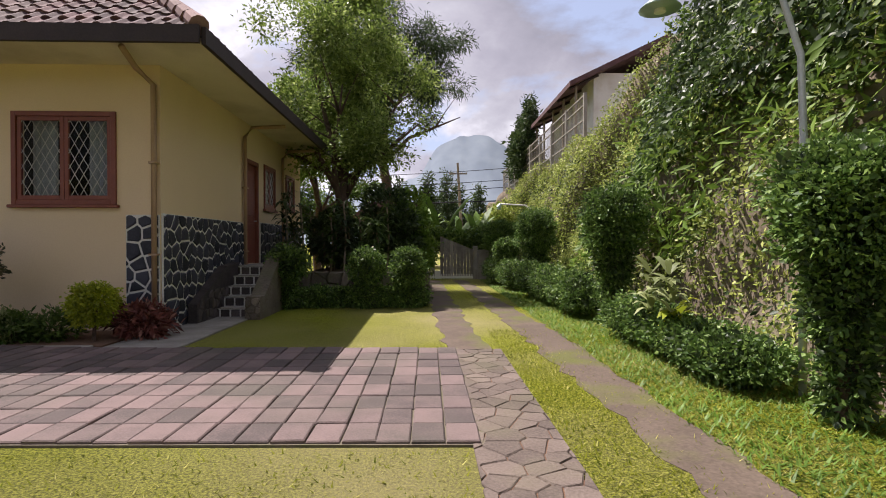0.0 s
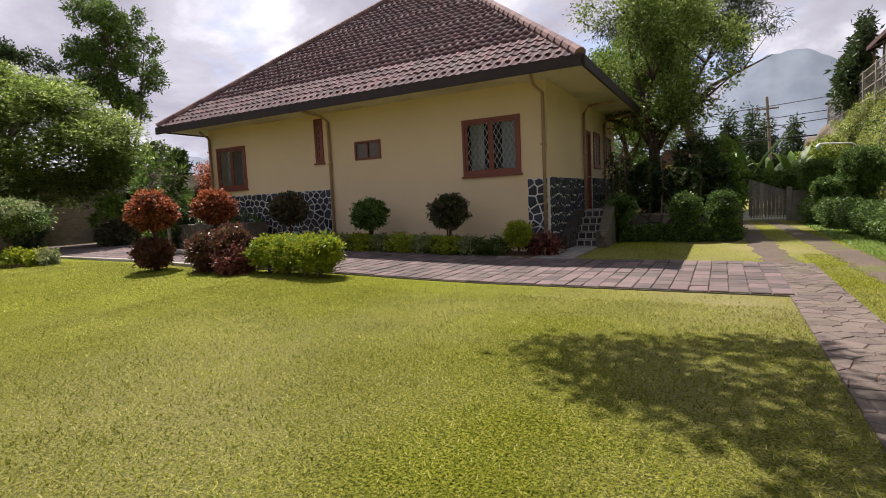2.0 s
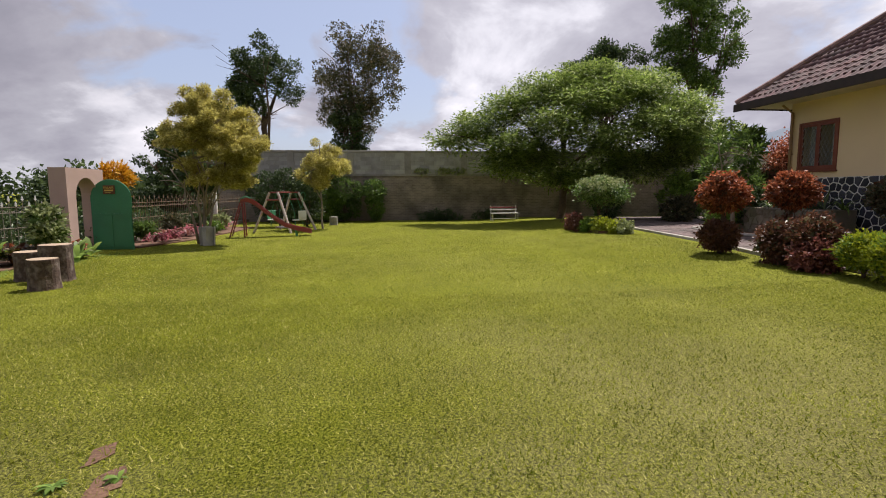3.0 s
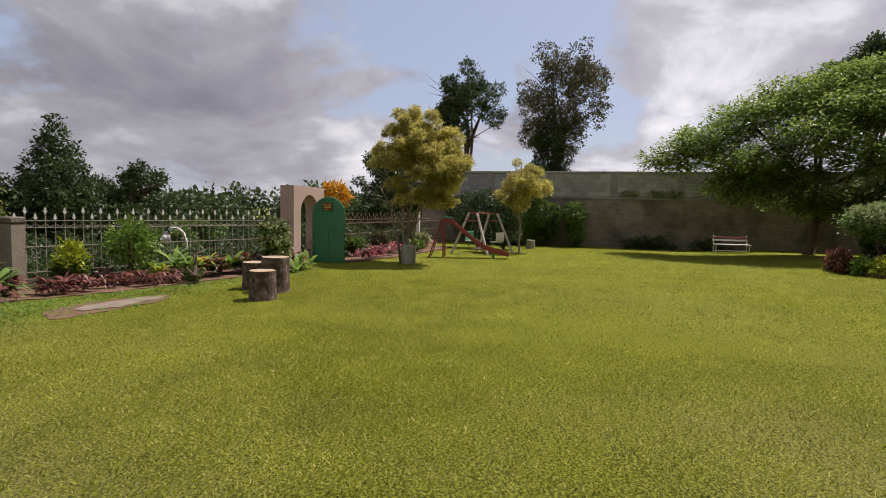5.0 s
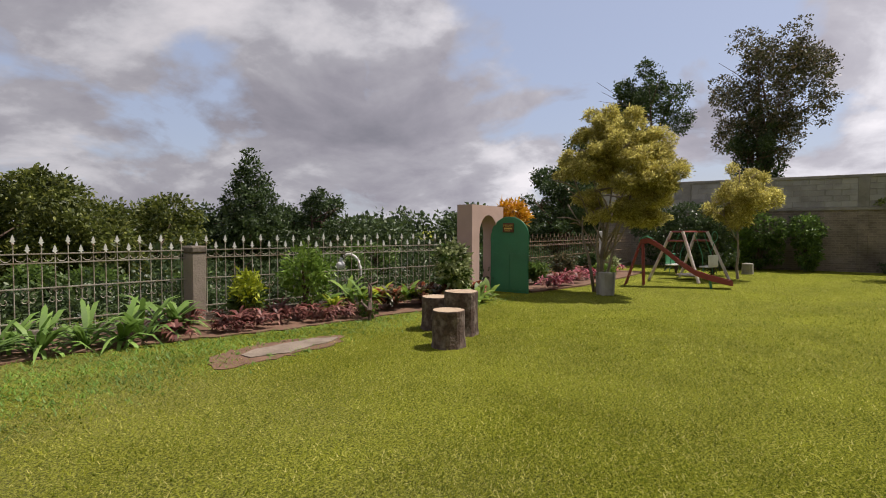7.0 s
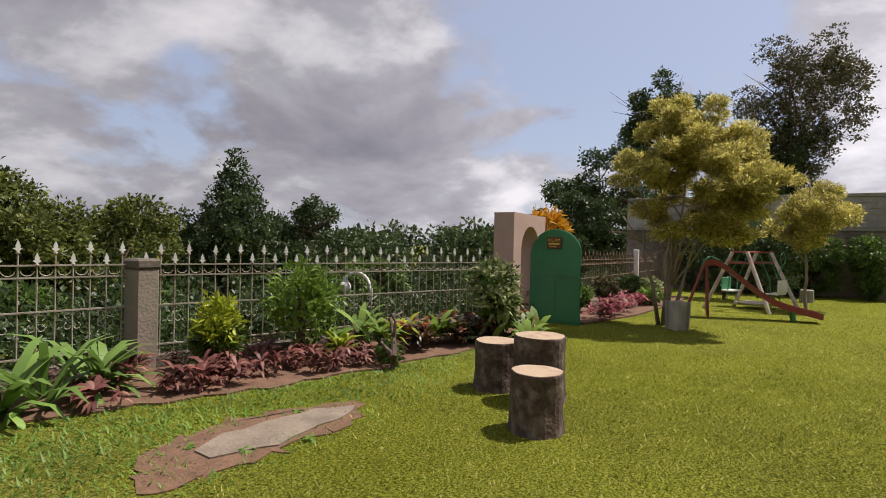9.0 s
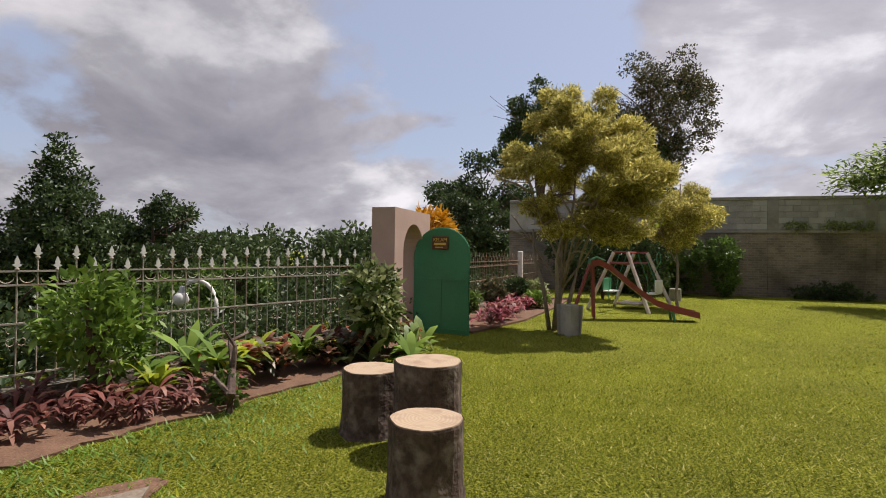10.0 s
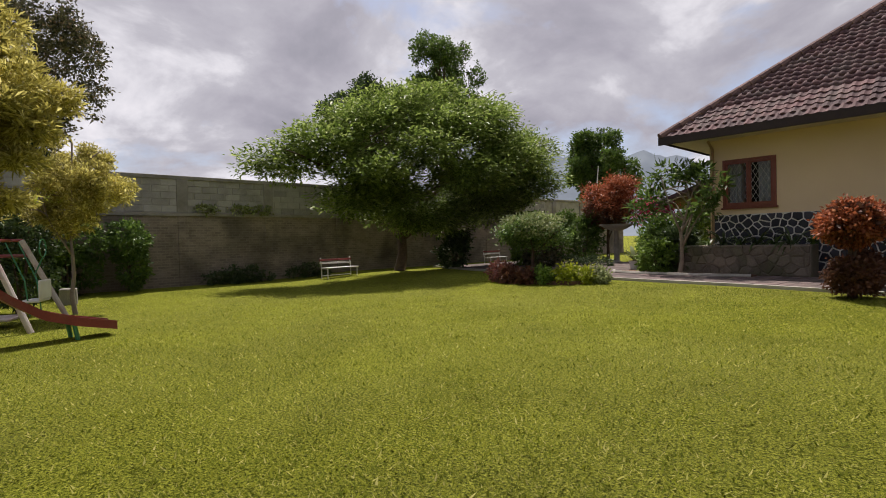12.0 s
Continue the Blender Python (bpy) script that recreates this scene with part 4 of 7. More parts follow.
# raised bed in front of the big tree: old stone retaining wall
rb = thing("retaining_wall", "old mossy stone retaining wall of the raised bed", "wall", kind="structure")
part("core", boxed(-2.05, 1.0, 15.5, 15.75, 0, 0.74), M_OLDSTONE, rb)
part("soil", boxed(-2.05, 0.8, 15.75, 21.5, 0, 0.68), M_EARTH, rb)
for c, poly in cells(-2.05, 1.0, 0.02, 0.74, 0.30, 31, 0.025):
    part("stone", stone_mesh("stone", c, poly, 0.045, M_OLDSTONE, lambda u, v, h: (u, 15.498 - h, v), rng0), M_OLDSTONE, rb)

# ---- garden boundary wall ----
WX = -27.4
bw = thing("boundary_wall", "tall old brick wall with grey block courses above", "wall", kind="structure")
part("base", boxed(WX - 0.2, WX, -9.0, 30.0, -0.2, 2.3), M_BRICK, bw)
part("coping", boxed(WX - 0.24, WX + 0.05, -9.0, 30.0, 2.3, 2.42, 0.01), M_CONC, bw)
part("upper_core", boxed(WX - 0.16, WX - 0.03, -9.0, 30.0, 2.42, 3.50), M_KERB, bw)
part("coping", boxed(WX - 0.2, WX + 0.03, -9.0, 30.0, 3.50, 3.62, 0.01), M_CONC, bw)
for y in (-5.4, -2.4, 0.55, 3.5, 6.5, 9.5, 12.5, 15.5, 18.5, 21.5, 24.5):
    part("pilaster", boxed(WX - 0.05, WX + 0.03, y - 0.17, y + 0.17, 2.42, 3.50, 0.008), M_CONC, bw)
    part("pilaster", boxed(WX - 0.05, WX + 0.03, y - 0.15, y + 0.15, -0.2, 2.3, 0.008), M_BRICK, bw)
blk = boxed(-0.012, 0.012, -0.245, 0.245, -0.105, 0.105, 0.008)
b0 = part("block", blk, M_BLOCK, bw)
b0.location = (WX - 0.022, -8.0, 2.535)
for r in range(5):
    for i in range(56):
        y = -8.0 + i * 0.51 + (0.25 if r % 2 else 0)
        if (r, i) == (0, 0):
            continue
        ob = new("block", b0.data)
        ob.parent = bw
        ob.location = (WX - 0.022 + random.uniform(-0.003, 0.003), y, 2.535 + r * 0.216)

# ---- steep creeper-covered bank beside the drive ----
rngb = np.random.default_rng(9)


def bank_x(y, z):
    return 4.6 + 0.27 * z + 0.22 * math.sin(y * 0.7 + z) + 0.15 * math.sin(y * 1.9 + z * 2.3) + 0.2 * max(0, z - 4) * 0.5


def bank_top(y):
    k = min(max((y - 9.0) / 9.0, 0), 1)
    return 8.5 - 4.0 * k * k * (3 - 2 * k) + 0.25 * math.sin(y * 1.3)


V, F = [], []
by = [-6 + 0.6 * i for i in range(84)]
for y in by:
    for j in range(15):
        z = bank_top(y) * j / 14
        V.append((bank_x(y, z) + rngb.uniform(-0.07, 0.07), y, z))
    V.append((30, y, bank_top(y) + 0.5))
for i in range(len(by) - 1):
    for j in range(15):
        F.append((i * 16 + j, i * 16 + j + 1, i * 16 + 17 + j, i * 16 + 16 + j))
tagged(new("bank", mesh_of("bank", V, F, M_ROCK, True)), "steep rough earth and stone bank beside the drive", "bank", kind="structure")


def bank_leaves(name, material, n, y0, y1, zlo, zhi, length, width, seed, label, off=0.12, keep=0.45, hang=0.7):
    rng = np.random.default_rng(seed)
    P = []
    while len(P) < n:
        y, k = rng.uniform(y0, y1), rng.uniform(zlo, zhi)
        z = k * bank_top(y)
        if noise.noise(Vector((y * 0.55, z * 0.6, seed))) + rng.uniform(-0.25, 0.35) > keep - 0.5:
            P.append((bank_x(y, z) - rng.random() ** 2 * off * 2.4, y, z))
    P = np.array(P)
    ld = unit(rng.normal(size=(n, 3)) * 0.8 + np.array([-0.7, 0, -hang]))
    side = unit(np.cross(ld, rng.normal(size=(n, 3)) * 0.6 + np.array([-1, 0, 0.4])))
    nor = np.cross(side, ld)
    L = length * (0.5 + rng.random(n))[:, None]
    W = width * (0.5 + rng.random(n))[:, None] / 2
    mid = P + ld * L * 0.45
    Vv = np.stack([P, mid + side * W + nor * W * 0.3, P + ld * L, mid - side * W + nor * W * 0.3], 1)
    return tagged(new(name, quads_mesh(name, Vv, 4, [[0, 1, 2], [0, 2, 3]], material)), label, "creeper", kind="stuff")


bank_leaves("creeper", L_BANK, 120000, -5, 34, 0.0, 1.03, 0.070, 0.045, 41, "pale yellow-green creeper covering the bank", keep=0.12, hang=0.25)
bank_leaves("creeper", L_MID, 42000, -4, 14.5, 0.36, 1.05, 0.12, 0.07, 42, "dark hanging vines on the upper bank", off=0.16, keep=0.15)
bank_leaves("fern", L_BRIGHT, 5200, 2, 16, 0.15, 0.8, 0.22, 0.06, 43, "bright fern fronds growing from the bank", off=0.22, keep=0.62)
bank_leaves("creeper", L_DARK, 8000, 4, 30, 0.05, 0.9, 0.08, 0.05, 44, "dark green ivy patches on the bank", off=0.15, keep=0.6)
# shade on the upper vines is put in as a layer of darker leaves
bank_leaves("creeper", L_DARK, 30000, -4, 14, 0.42, 1.05, 0.12, 0.07, 45, "vines hanging from the bank top, coloured dark for shade", off=0.26, keep=0.3, hang=0.9)

# ---- planting helpers ----


def shrub(name, label, base, blobs, material, twigs, per, length, width, seed, stem=0.03, group="", cat="shrub", spread=0.05, shell=0.6, bark=M_BARK, stems=3, up=0.35, core=None):
    """A shrub or clipped bush: stems and leaves; blobs are relative to its base."""
    t = thing(name, label, cat, Matrix.Translation(base), group)
    lo = min(b[0][2] for b in blobs)
    bm = bmesh.new()
    rng = random.Random(seed)
    for i in range(stems):
        b = blobs[i % len(blobs)][0]
        tube(bm, [(rng.uniform(-0.04, 0.04), rng.uniform(-0.04, 0.04), -0.03), (b[0] * 0.35 + rng.uniform(-0.05, 0.05), b[1] * 0.35 + rng.uniform(-0.05, 0.05), b[2] * 0.5),
                  (b[0] * 0.8 + rng.uniform(-0.08, 0.08), b[1] * 0.8 + rng.uniform(-0.08, 0.08), b[2])], [stem * 1.2, stem, stem * 0.5], 6)
    part("stem", bm, bark, t)
    part("foliage", leaf_mesh("foliage", material, blobs, twigs, per, length, width, seed, spread, shell, up), material, t)
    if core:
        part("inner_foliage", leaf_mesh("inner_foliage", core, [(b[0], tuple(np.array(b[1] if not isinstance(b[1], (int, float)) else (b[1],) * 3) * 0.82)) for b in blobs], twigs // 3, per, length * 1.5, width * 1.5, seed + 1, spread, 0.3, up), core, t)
    return t


def tree(name, label, base, top, r0, limb_pts, blobs, material, twigs, per, length, width, seed, bark=M_BARK, group="", shell=0.35, spread=0.16, up=0.35, droop=0.0, flat=0.0, forks=3):
    t = thing(name, label, "tree", Matrix.Translation(base), group)
    part("trunk", limbs_bm((0, 0, -0.1), top, r0, limb_pts, seed=seed, forks=forks), bark, t, smooth=True)
    part("crown", leaf_mesh("crown", material, blobs, twigs, per, length, width, seed, spread, shell, up, droop, flat=flat), material, t)
    return t


def crown_blobs(c, R, n, seed, rmin=0.28, rmax=0.5):
    """Sub-clumps scattered in an ellipsoid, for an uneven outline."""
    rng = random.Random(seed)
    out = []
    for i in range(n):
        while True:
            d = Vector((rng.uniform(-1, 1), rng.uniform(-1, 1), rng.uniform(-1, 1)))
            if d.length <= 1:
                break
        s = rng.uniform(rmin, rmax)
        k = 1 - s * 0.75
        out.append(((c[0] + d.x * R[0] * k, c[1] + d.y * R[1] * k, c[2] + d.z * R[2] * k), (R[0] * s, R[1] * s, R[2] * s * 0.85)))
    return out


def clump(name, label, cat, me_list, spots, group, z=0.0, scale=(0.8, 1.2), seed=0, tilt=8):
    """Repeats of a small plant on shared meshes."""
    rng = random.Random(seed)
    for i, p in enumerate(spots):
        me = me_list[i % len(me_list)]
        ob = tagged(new(name, me), label, cat, group)
        s = rng.uniform(*scale)
        ob.matrix_basis = pose(p[0], p[1], p[2] if len(p) > 2 else z, rng.uniform(-tilt, tilt), rng.uniform(-tilt, tilt), rng.uniform(0, 360)) @ Matrix.Diagonal((s, s, s, 1))


def scatter(x0, x1, y0, y1, n, seed):
    r = random.Random(seed)
    return [(r.uniform(x0, x1), r.uniform(y0, y1)) for _ in range(n)]


# ---- plants along the house ----
for x, lab, mt, s in ((-7.74, "round clipped dark green topiary bush on thin stems", L_TOPI, 51), (-5.38, "round clipped bronze-green topiary bush on thin stems", L_BRONZE, 52)):
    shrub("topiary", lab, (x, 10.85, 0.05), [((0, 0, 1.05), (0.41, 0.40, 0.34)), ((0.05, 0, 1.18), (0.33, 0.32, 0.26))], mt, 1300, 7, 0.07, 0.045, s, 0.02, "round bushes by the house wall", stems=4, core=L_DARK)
shrub("topiary", "round bronze topiary bush before the stone plinth", (-10.5, 10.75, 0.25), [((0, 0, 1.12), (0.5, 0.45, 0.4))], L_BRONZE, 1000, 7, 0.07, 0.045, 53, 0.02, "round bushes by the house wall", core=L_MAROON)
shrub("topiary", "small bright yellow-green ball bush by the walkway", (-3.65, 11.0, 0.0), [((0, 0, 0.55), 0.27)], L_LIME, 600, 7, 0.05, 0.03, 54, 0.02)
shrub("croton", "low purple-red leafy plant at the house corner", (-3.15, 11.35, 0.0), [((0, 0, 0.25), (0.35, 0.3, 0.22))], L_CORDY, 160, 6, 0.14, 0.05, 55, 0.01)
for i in range(13):
    x = -9.9 + i * 0.42
    shrub("edging_plant", "low yellow-green edging plant under the wall", (x, 10.8 + 0.1 * math.sin(i * 2.1), 0.02 + yard_z(x)), [((0, 0, 0.2), (0.30, 0.24, 0.19))],
          L_LIME if i % 3 else L_VARI, 190, 6, 0.085, 0.035, 60 + i, 0.008, "edging plants along the house")
for i in range(5):
    shrub("edging_plant", "low dark green edging plant under the wall", (-5.9 + i * 0.42, 11.0 + 0.1 * math.sin(i * 1.7), 0.02), [((0, 0, 0.2), (0.27, 0.26, 0.2))],
          L_MID, 150, 6, 0.11, 0.03, 80 + i, 0.008, "edging plants along the house")
tagged(part("edging", boxed(-10, -3.4, 10.52, 10.60, 0, 0.06, 0.01), M_CONC), "thin cement edging of the house bed", "edging", kind="structure")
tagged(part("flower_bed", boxed(-15, -3.3, 10.6, HY0, -0.05, 0.05), M_EARTH), "narrow earth bed below the house wall", "flower bed", kind="structure")

# orange-topped topiaries and bushes beside the yard
for p, s in (((-10.9, 6.9, 0.1), 101), ((-11.0, 8.65, 0.15), 102)):
    shrub("topiary", "tiered topiary with orange-red new leaves on top", p, [((0, 0, 1.32), (0.48, 0.47, 0.32)), ((0, 0, 1.48), (0.36, 0.36, 0.27))], L_RED, 1500, 7, 0.08, 0.045, s, 0.035, "orange topiaries by the yard", core=L_MAROON, stems=3)
    shrub("topiary", "lower maroon tier of bushy topiary", (p[0] + 0.05, p[1] - 0.1, p[2]), [((0, 0, 0.42), (0.38, 0.36, 0.30))], L_MAROON, 700, 7, 0.075, 0.042, s + 5, 0.03, "maroon bushes by the yard")
shrub("bush", "maroon bronze clipped bush beside the lawn", (-8.95, 6.95, 0.06), [((-0.15, 0, 0.48), (0.52, 0.42, 0.42)), ((0.45, 0.1, 0.58), (0.4, 0.4, 0.42))], L_MAROON, 1100, 7, 0.075, 0.042, 111, 0.03, "maroon bushes by the yard", core=L_BRONZE)
shrub("bush", "small purple-red bush beside the lawn", (-8.25, 6.85, 0.06), [((0, 0, 0.3), (0.36, 0.33, 0.3))], L_CORDY, 420, 7, 0.08, 0.04, 112, 0.02)
for i, x in enumerate((-7.55, -7.0, -6.5, -6.1)):
    shrub("hedge", "bright lime-yellow clipped hedge bush beside the lawn", (x, 7.1 - 0.03 * i, 0.04), [((0, 0, 0.46), (0.34, 0.34, 0.28)), ((0.05, 0.05, 0.57), (0.30, 0.30, 0.2))], L_LIME, 850, 7, 0.075, 0.03, 120 + i, 0.015, "lime hedge bushes", core=L_BRIGHT, stems=6, up=0.8)
clump("lily", "bright green strap-leaved plant by the yard", "plant", [rosette_mesh("lily", L_LILY, 16, 0.5, 0.06, 1.1, 0.9, 3)], [(-8.0, 8.2, 0.12), (-8.5, 8.1, 0.14), (-9.2, 8.1, 0.15)], "strap plants by the yard")

# stone planter box, shade plants, frangipani
pb = thing("planter_box", "low dark rubble stone planter box by the plinth", "planter")
part("box", boxed(-15.6, -12.3, 10.75, 11.6, 0.1, 1.0, 0.02), M_OLDSTONE, pb)
for c, poly in cells(-15.58, -12.32, 0.2, 0.98, 0.26, 33, 0.02):
    part("stone", stone_mesh("stone", c, poly, 0.03, M_OLDSTONE, lambda u, v, h: (u, 10.748 - h, v), rng0), M_OLDSTONE, pb)
clump("fern", "dark arching strap fern in the planter box", "plant", [rosette_mesh("fern", L_DARK, 24, 0.7, 0.05, 1.2, 1.1, 5), rosette_mesh("fern", L_MID, 22, 0.6, 0.05, 1.2, 1.0, 6)],
      [(-15.3 + i * 0.42, 11.15 + 0.1 * math.sin(i * 3), 0.98) for i in range(8)], "ferns in the planter", seed=4)
tree("frangipani", "frangipani tree with thick grey branches and long leaves", (-15.3, 10.2, 0.12), (0.1, 0, 1.6), 0.07,
     [(-0.9, 0.1, 2.6), (-0.4, -0.3, 2.9), (0.5, 0.2, 2.9), (1.0, -0.2, 2.5), (0.0, 0.4, 3.0), (-0.7, -0.2, 2.1), (0.8, -0.3, 2.0)],
     [((-0.9, 0.1, 2.6), 0.35), ((-0.4, -0.3, 2.9), 0.35), ((0.5, 0.2, 2.9), 0.38), ((1.0, -0.2, 2.5), 0.36), ((0, 0.4, 3.0), 0.35), ((-0.7, -0.2, 2.1), 0.35), ((0.8, -0.3, 2.0), 0.33), ((-1.2, 0, 1.9), 0.35)], L_MID, 200, 7, 0.22, 0.065, 131, M_BARKG, shell=0.2, spread=0.06)
for i, (x, y, z, h, mt) in enumerate(((-16.2, 10.6, 0.1, 1.0, L_BRIGHT), (-16.6, 11.6, 0.1, 1.7, L_MID), (-17.2, 12.6, 0.1, 1.5, L_BRIGHT), (-15.8, 11.0, 0.1, 1.4, L_DARK), (-16.4, 13.2, 0.1, 2.0, L_MID))):
    shrub("shrub", "leafy garden shrub beside the yard", (x, y, z), [((0, 0, h * 0.55), (0.5, 0.5, h * 0.5)), ((0.2, 0.1, h * 0.8), (0.35, 0.35, h * 0.28))], mt, 320, 7, 0.14, 0.06, 140 + i, 0.03, "yard shrubs")
kb = thing("bed_edging", "curved cement edge of the planting bed in the yard", "edging", kind="structure")
part("edge", tube(bmesh.new(), [(-17.6, 10.6, 0.2), (-17.3, 10.2, 0.2), (-16.4, 9.95, 0.2), (-15.0, 9.95, 0.2), (-13.5, 10.2, 0.2)], 0.06, 6), M_KERB, kb)
part("soil", prism(bmesh.new(), [(-17.5, 10.6), (-17.2, 10.25), (-16.4, 10.0), (-15, 10.0), (-13.5, 10.25), (-13.5, 10.7), (-17, 11.2)], 0.1, 0.22, "xy"), M_EARTH, kb)


def flower_pot(p, r, h, label, plant):
    t = thing("flower_pot", label, "flower pot", Matrix.Translation(p), "potted plants in the yard")
    part("pot", tube(bmesh.new(), [(0, 0, 0), (0, 0, h * 0.85), (0, 0, h * 0.86), (0, 0, h)], [r * 0.7, r * 0.95, r * 1.08, r * 1.08], 14), M_WHITE, t, smooth=False)
    part("soil", tube(bmesh.new(), [(0, 0, h), (0, 0, h + 0.01)], [r * 0.95, r * 0.9], 12), M_EARTH, t)
    part("leaves", rosette_mesh("leaves", plant, 14, 0.5, 0.16, 1.3, 0.8, int(r * 100), z0=h), plant, t)


flower_pot((-17.6, 12.0, 0.17), 0.17, 0.30, "white flower pot with broad pale leaves", L_VARI)
flower_pot((-17.1, 12.2, 0.17), 0.16, 0.28, "white flower pot with red-green leaves", L_CORDY)
flower_pot((-16.7, 12.0, 0.17), 0.17, 0.28, "white flower pot with green leaves", L_BRIGHT)

# island bed at the lawn's corner
tagged(part("flower_bed", prism(bmesh.new(), [(-19.4, 6.6), (-18.5, 6.0), (-16.5, 6.4), (-16.1, 7.3), (-16.9, 7.7), (-19.3, 7.9)], -0.02, 0.2, "xy"), M_EARTH), "raised earth bed at the lawn's corner", "flower bed", kind="structure")
tree("shrub_tree", "broad low tree with pale-topped leaves", (-18.2, 7.1, 0.1), (0, 0, 0.8), 0.06, [(-0.8, 0, 1.4), (0.8, 0.1, 1.4), (0.2, -0.5, 1.5), (-0.3, 0.6, 1.5)],
     crown_blobs((0, 0.1, 1.35), (0.95, 0.85, 0.42), 20, 7, 0.16, 0.32), L_TOPI, 1200, 7, 0.085, 0.05, 151, M_BARK, flat=0.3)
shrub("bush", "pale yellowish leaf tips of a spreading bush", (-18.2, 7.1, 0.1), [((0, 0, 1.68), (0.85, 0.75, 0.24)), ((0.3, -0.3, 1.5), (0.6, 0.5, 0.25))], L_VARI, 340, 6, 0.09, 0.05, 152, 0.012)
for i, (x, y, r, mt, lab) in enumerate(((-16.80, 6.60, 0.32, L_LIME, "lime-yellow leafy bush in the corner bed"), (-16.40, 6.90, 0.3, L_LIME, "lime-yellow leafy bush in the corner bed"), (-17.30, 6.35, 0.3, L_BRIGHT, "light green leafy bush in the corner bed"),
                                       (-18.80, 6.40, 0.4, L_CORDY, "red-leaved bush in the corner bed"), (-18.30, 6.20, 0.3, L_MAROON, "maroon ground plant in the corner bed"), (-17.70, 6.15, 0.28, L_MAROON, "maroon ground plant in the corner bed"),
                                       (-16.10, 7.10, 0.28, L_VARI, "pale variegated plant in the corner bed"))):
    shrub("bush", lab, (x, y, 0.1), [((0, 0, r * 0.8), (r * 0.8, r * 0.8, r * 0.75)), ((r * 0.4, -r * 0.3, r * 0.6), (r * 0.5, r * 0.5, r * 0.5))], mt, 130, 7, 0.10, 0.045, 160 + i, 0.012, "corner bed bushes")
tree("topiary_tree", "round-headed tree with orange young leaves", (-21.5, 17.2, 0.05), (0, 0, 2.0), 0.08, [(0.5, 0, 3.1), (-0.6, 0, 3.0), (0, 0.5, 3.4)],
     crown_blobs((0, 0, 3.15), (1.4, 1.3, 1.3), 14, 3), L_RED, 1600, 7, 0.11, 0.06, 171, M_BARK)
shrub("shrub", "dark maroon lower foliage of the round tree", (-21.5, 17.3, 0.05), [((0, 0, 2.35), (1.1, 1.05, 0.7))], L_MAROON, 800, 7, 0.11, 0.06, 172, 0.02)
tree("bougainvillea", "bougainvillea shrub covered in magenta blossoms", (-19.9, 18.2, 0.05), (0, 0, 1.5), 0.05, [(0.5, 0, 2.4), (-0.4, 0.2, 2.5)],
     crown_blobs((0, 0, 2.35), (1.1, 0.9, 0.7), 8, 5), L_MAGENTA, 650, 7, 0.09, 0.06, 173)
shrub("hedge", "low clipped dark green hedge by the yard", (-20.2, 13.5, 0.05), [((-0.9, 0, 0.25), (0.7, 0.35, 0.25)), ((0.3, 0, 0.25), (0.7, 0.35, 0.25))], L_DARK, 500, 7, 0.07, 0.04, 174, 0.02)
bb = thing("bird_bath", "pale concrete bowl on a pedestal", "bird bath", Matrix.Translation((-20.6, 16.4, 0.05)))
part("pedestal", tube(bmesh.new(), [(0, 0, 0), (0, 0, 0.1), (0, 0, 0.2), (0, 0, 1.5)], [0.25, 0.25, 0.12, 0.10], 12), M_CONC, bb)
part("bowl", tube(bmesh.new(), [(0, 0, 1.5), (0, 0, 1.58), (0, 0, 1.78), (0, 0, 1.80), (0, 0, 1.72)], [0.15, 0.4, 0.75, 0.72, 0.55], 18), M_CONC, bb, smooth=True)
for i, (x, y, h, mt) in enumerate(((-22.6, 12.5, 2.3, L_BRIGHT), (-23.6, 14.0, 2.5, L_MID), (-23.8, 16.8, 2.6, L_MID), (-24.6, 10.2, 1.6, L_DARK), (-21.5, 12.0, 1.2, L_BRONZE), (-22.3, 16.5, 2.4, L_MID), (-17.3, 15.8, 2.2, L_BRIGHT), (-23.5, 19, 2.6, L_DARK), (-16.8, 16.8, 2.6, L_MID))):
    shrub("shrub", "leafy shrub growing before the boundary wall", (x, y, 0), [((0, 0, h * 0.5), (0.65, 0.65, h * 0.45)), ((0.2, 0.2, h * 0.8), (0.45, 0.45, h * 0.25))], mt, 420, 7, 0.15, 0.07, 180 + i, 0.035, "wall shrubs")
tagged(part("pole", tube(bmesh.new(), [(-25.2, 22.0, 0), (-24.9, 22.4, 5.4)], [0.05, 0.03], 6), M_WHITE), "thin white leaning flag pole", "pole")
# neighbour's low tiled roof beyond the house end
nb = thing("annex", "low annex with a dark tiled lean-to roof", "annex")
part("wall", boxed(-18.5, -15.4, 18.5, 21.5, 0, 2.6), M_CREAM, nb)
bm = bmesh.new()
prism(bm, [(-19.6, 2.55), (-15.2, 4.1), (-15.2, 4.25), (-19.7, 2.68)], 17.6, 21.8, "xz")
part("roof", bm, M_TILE, nb)

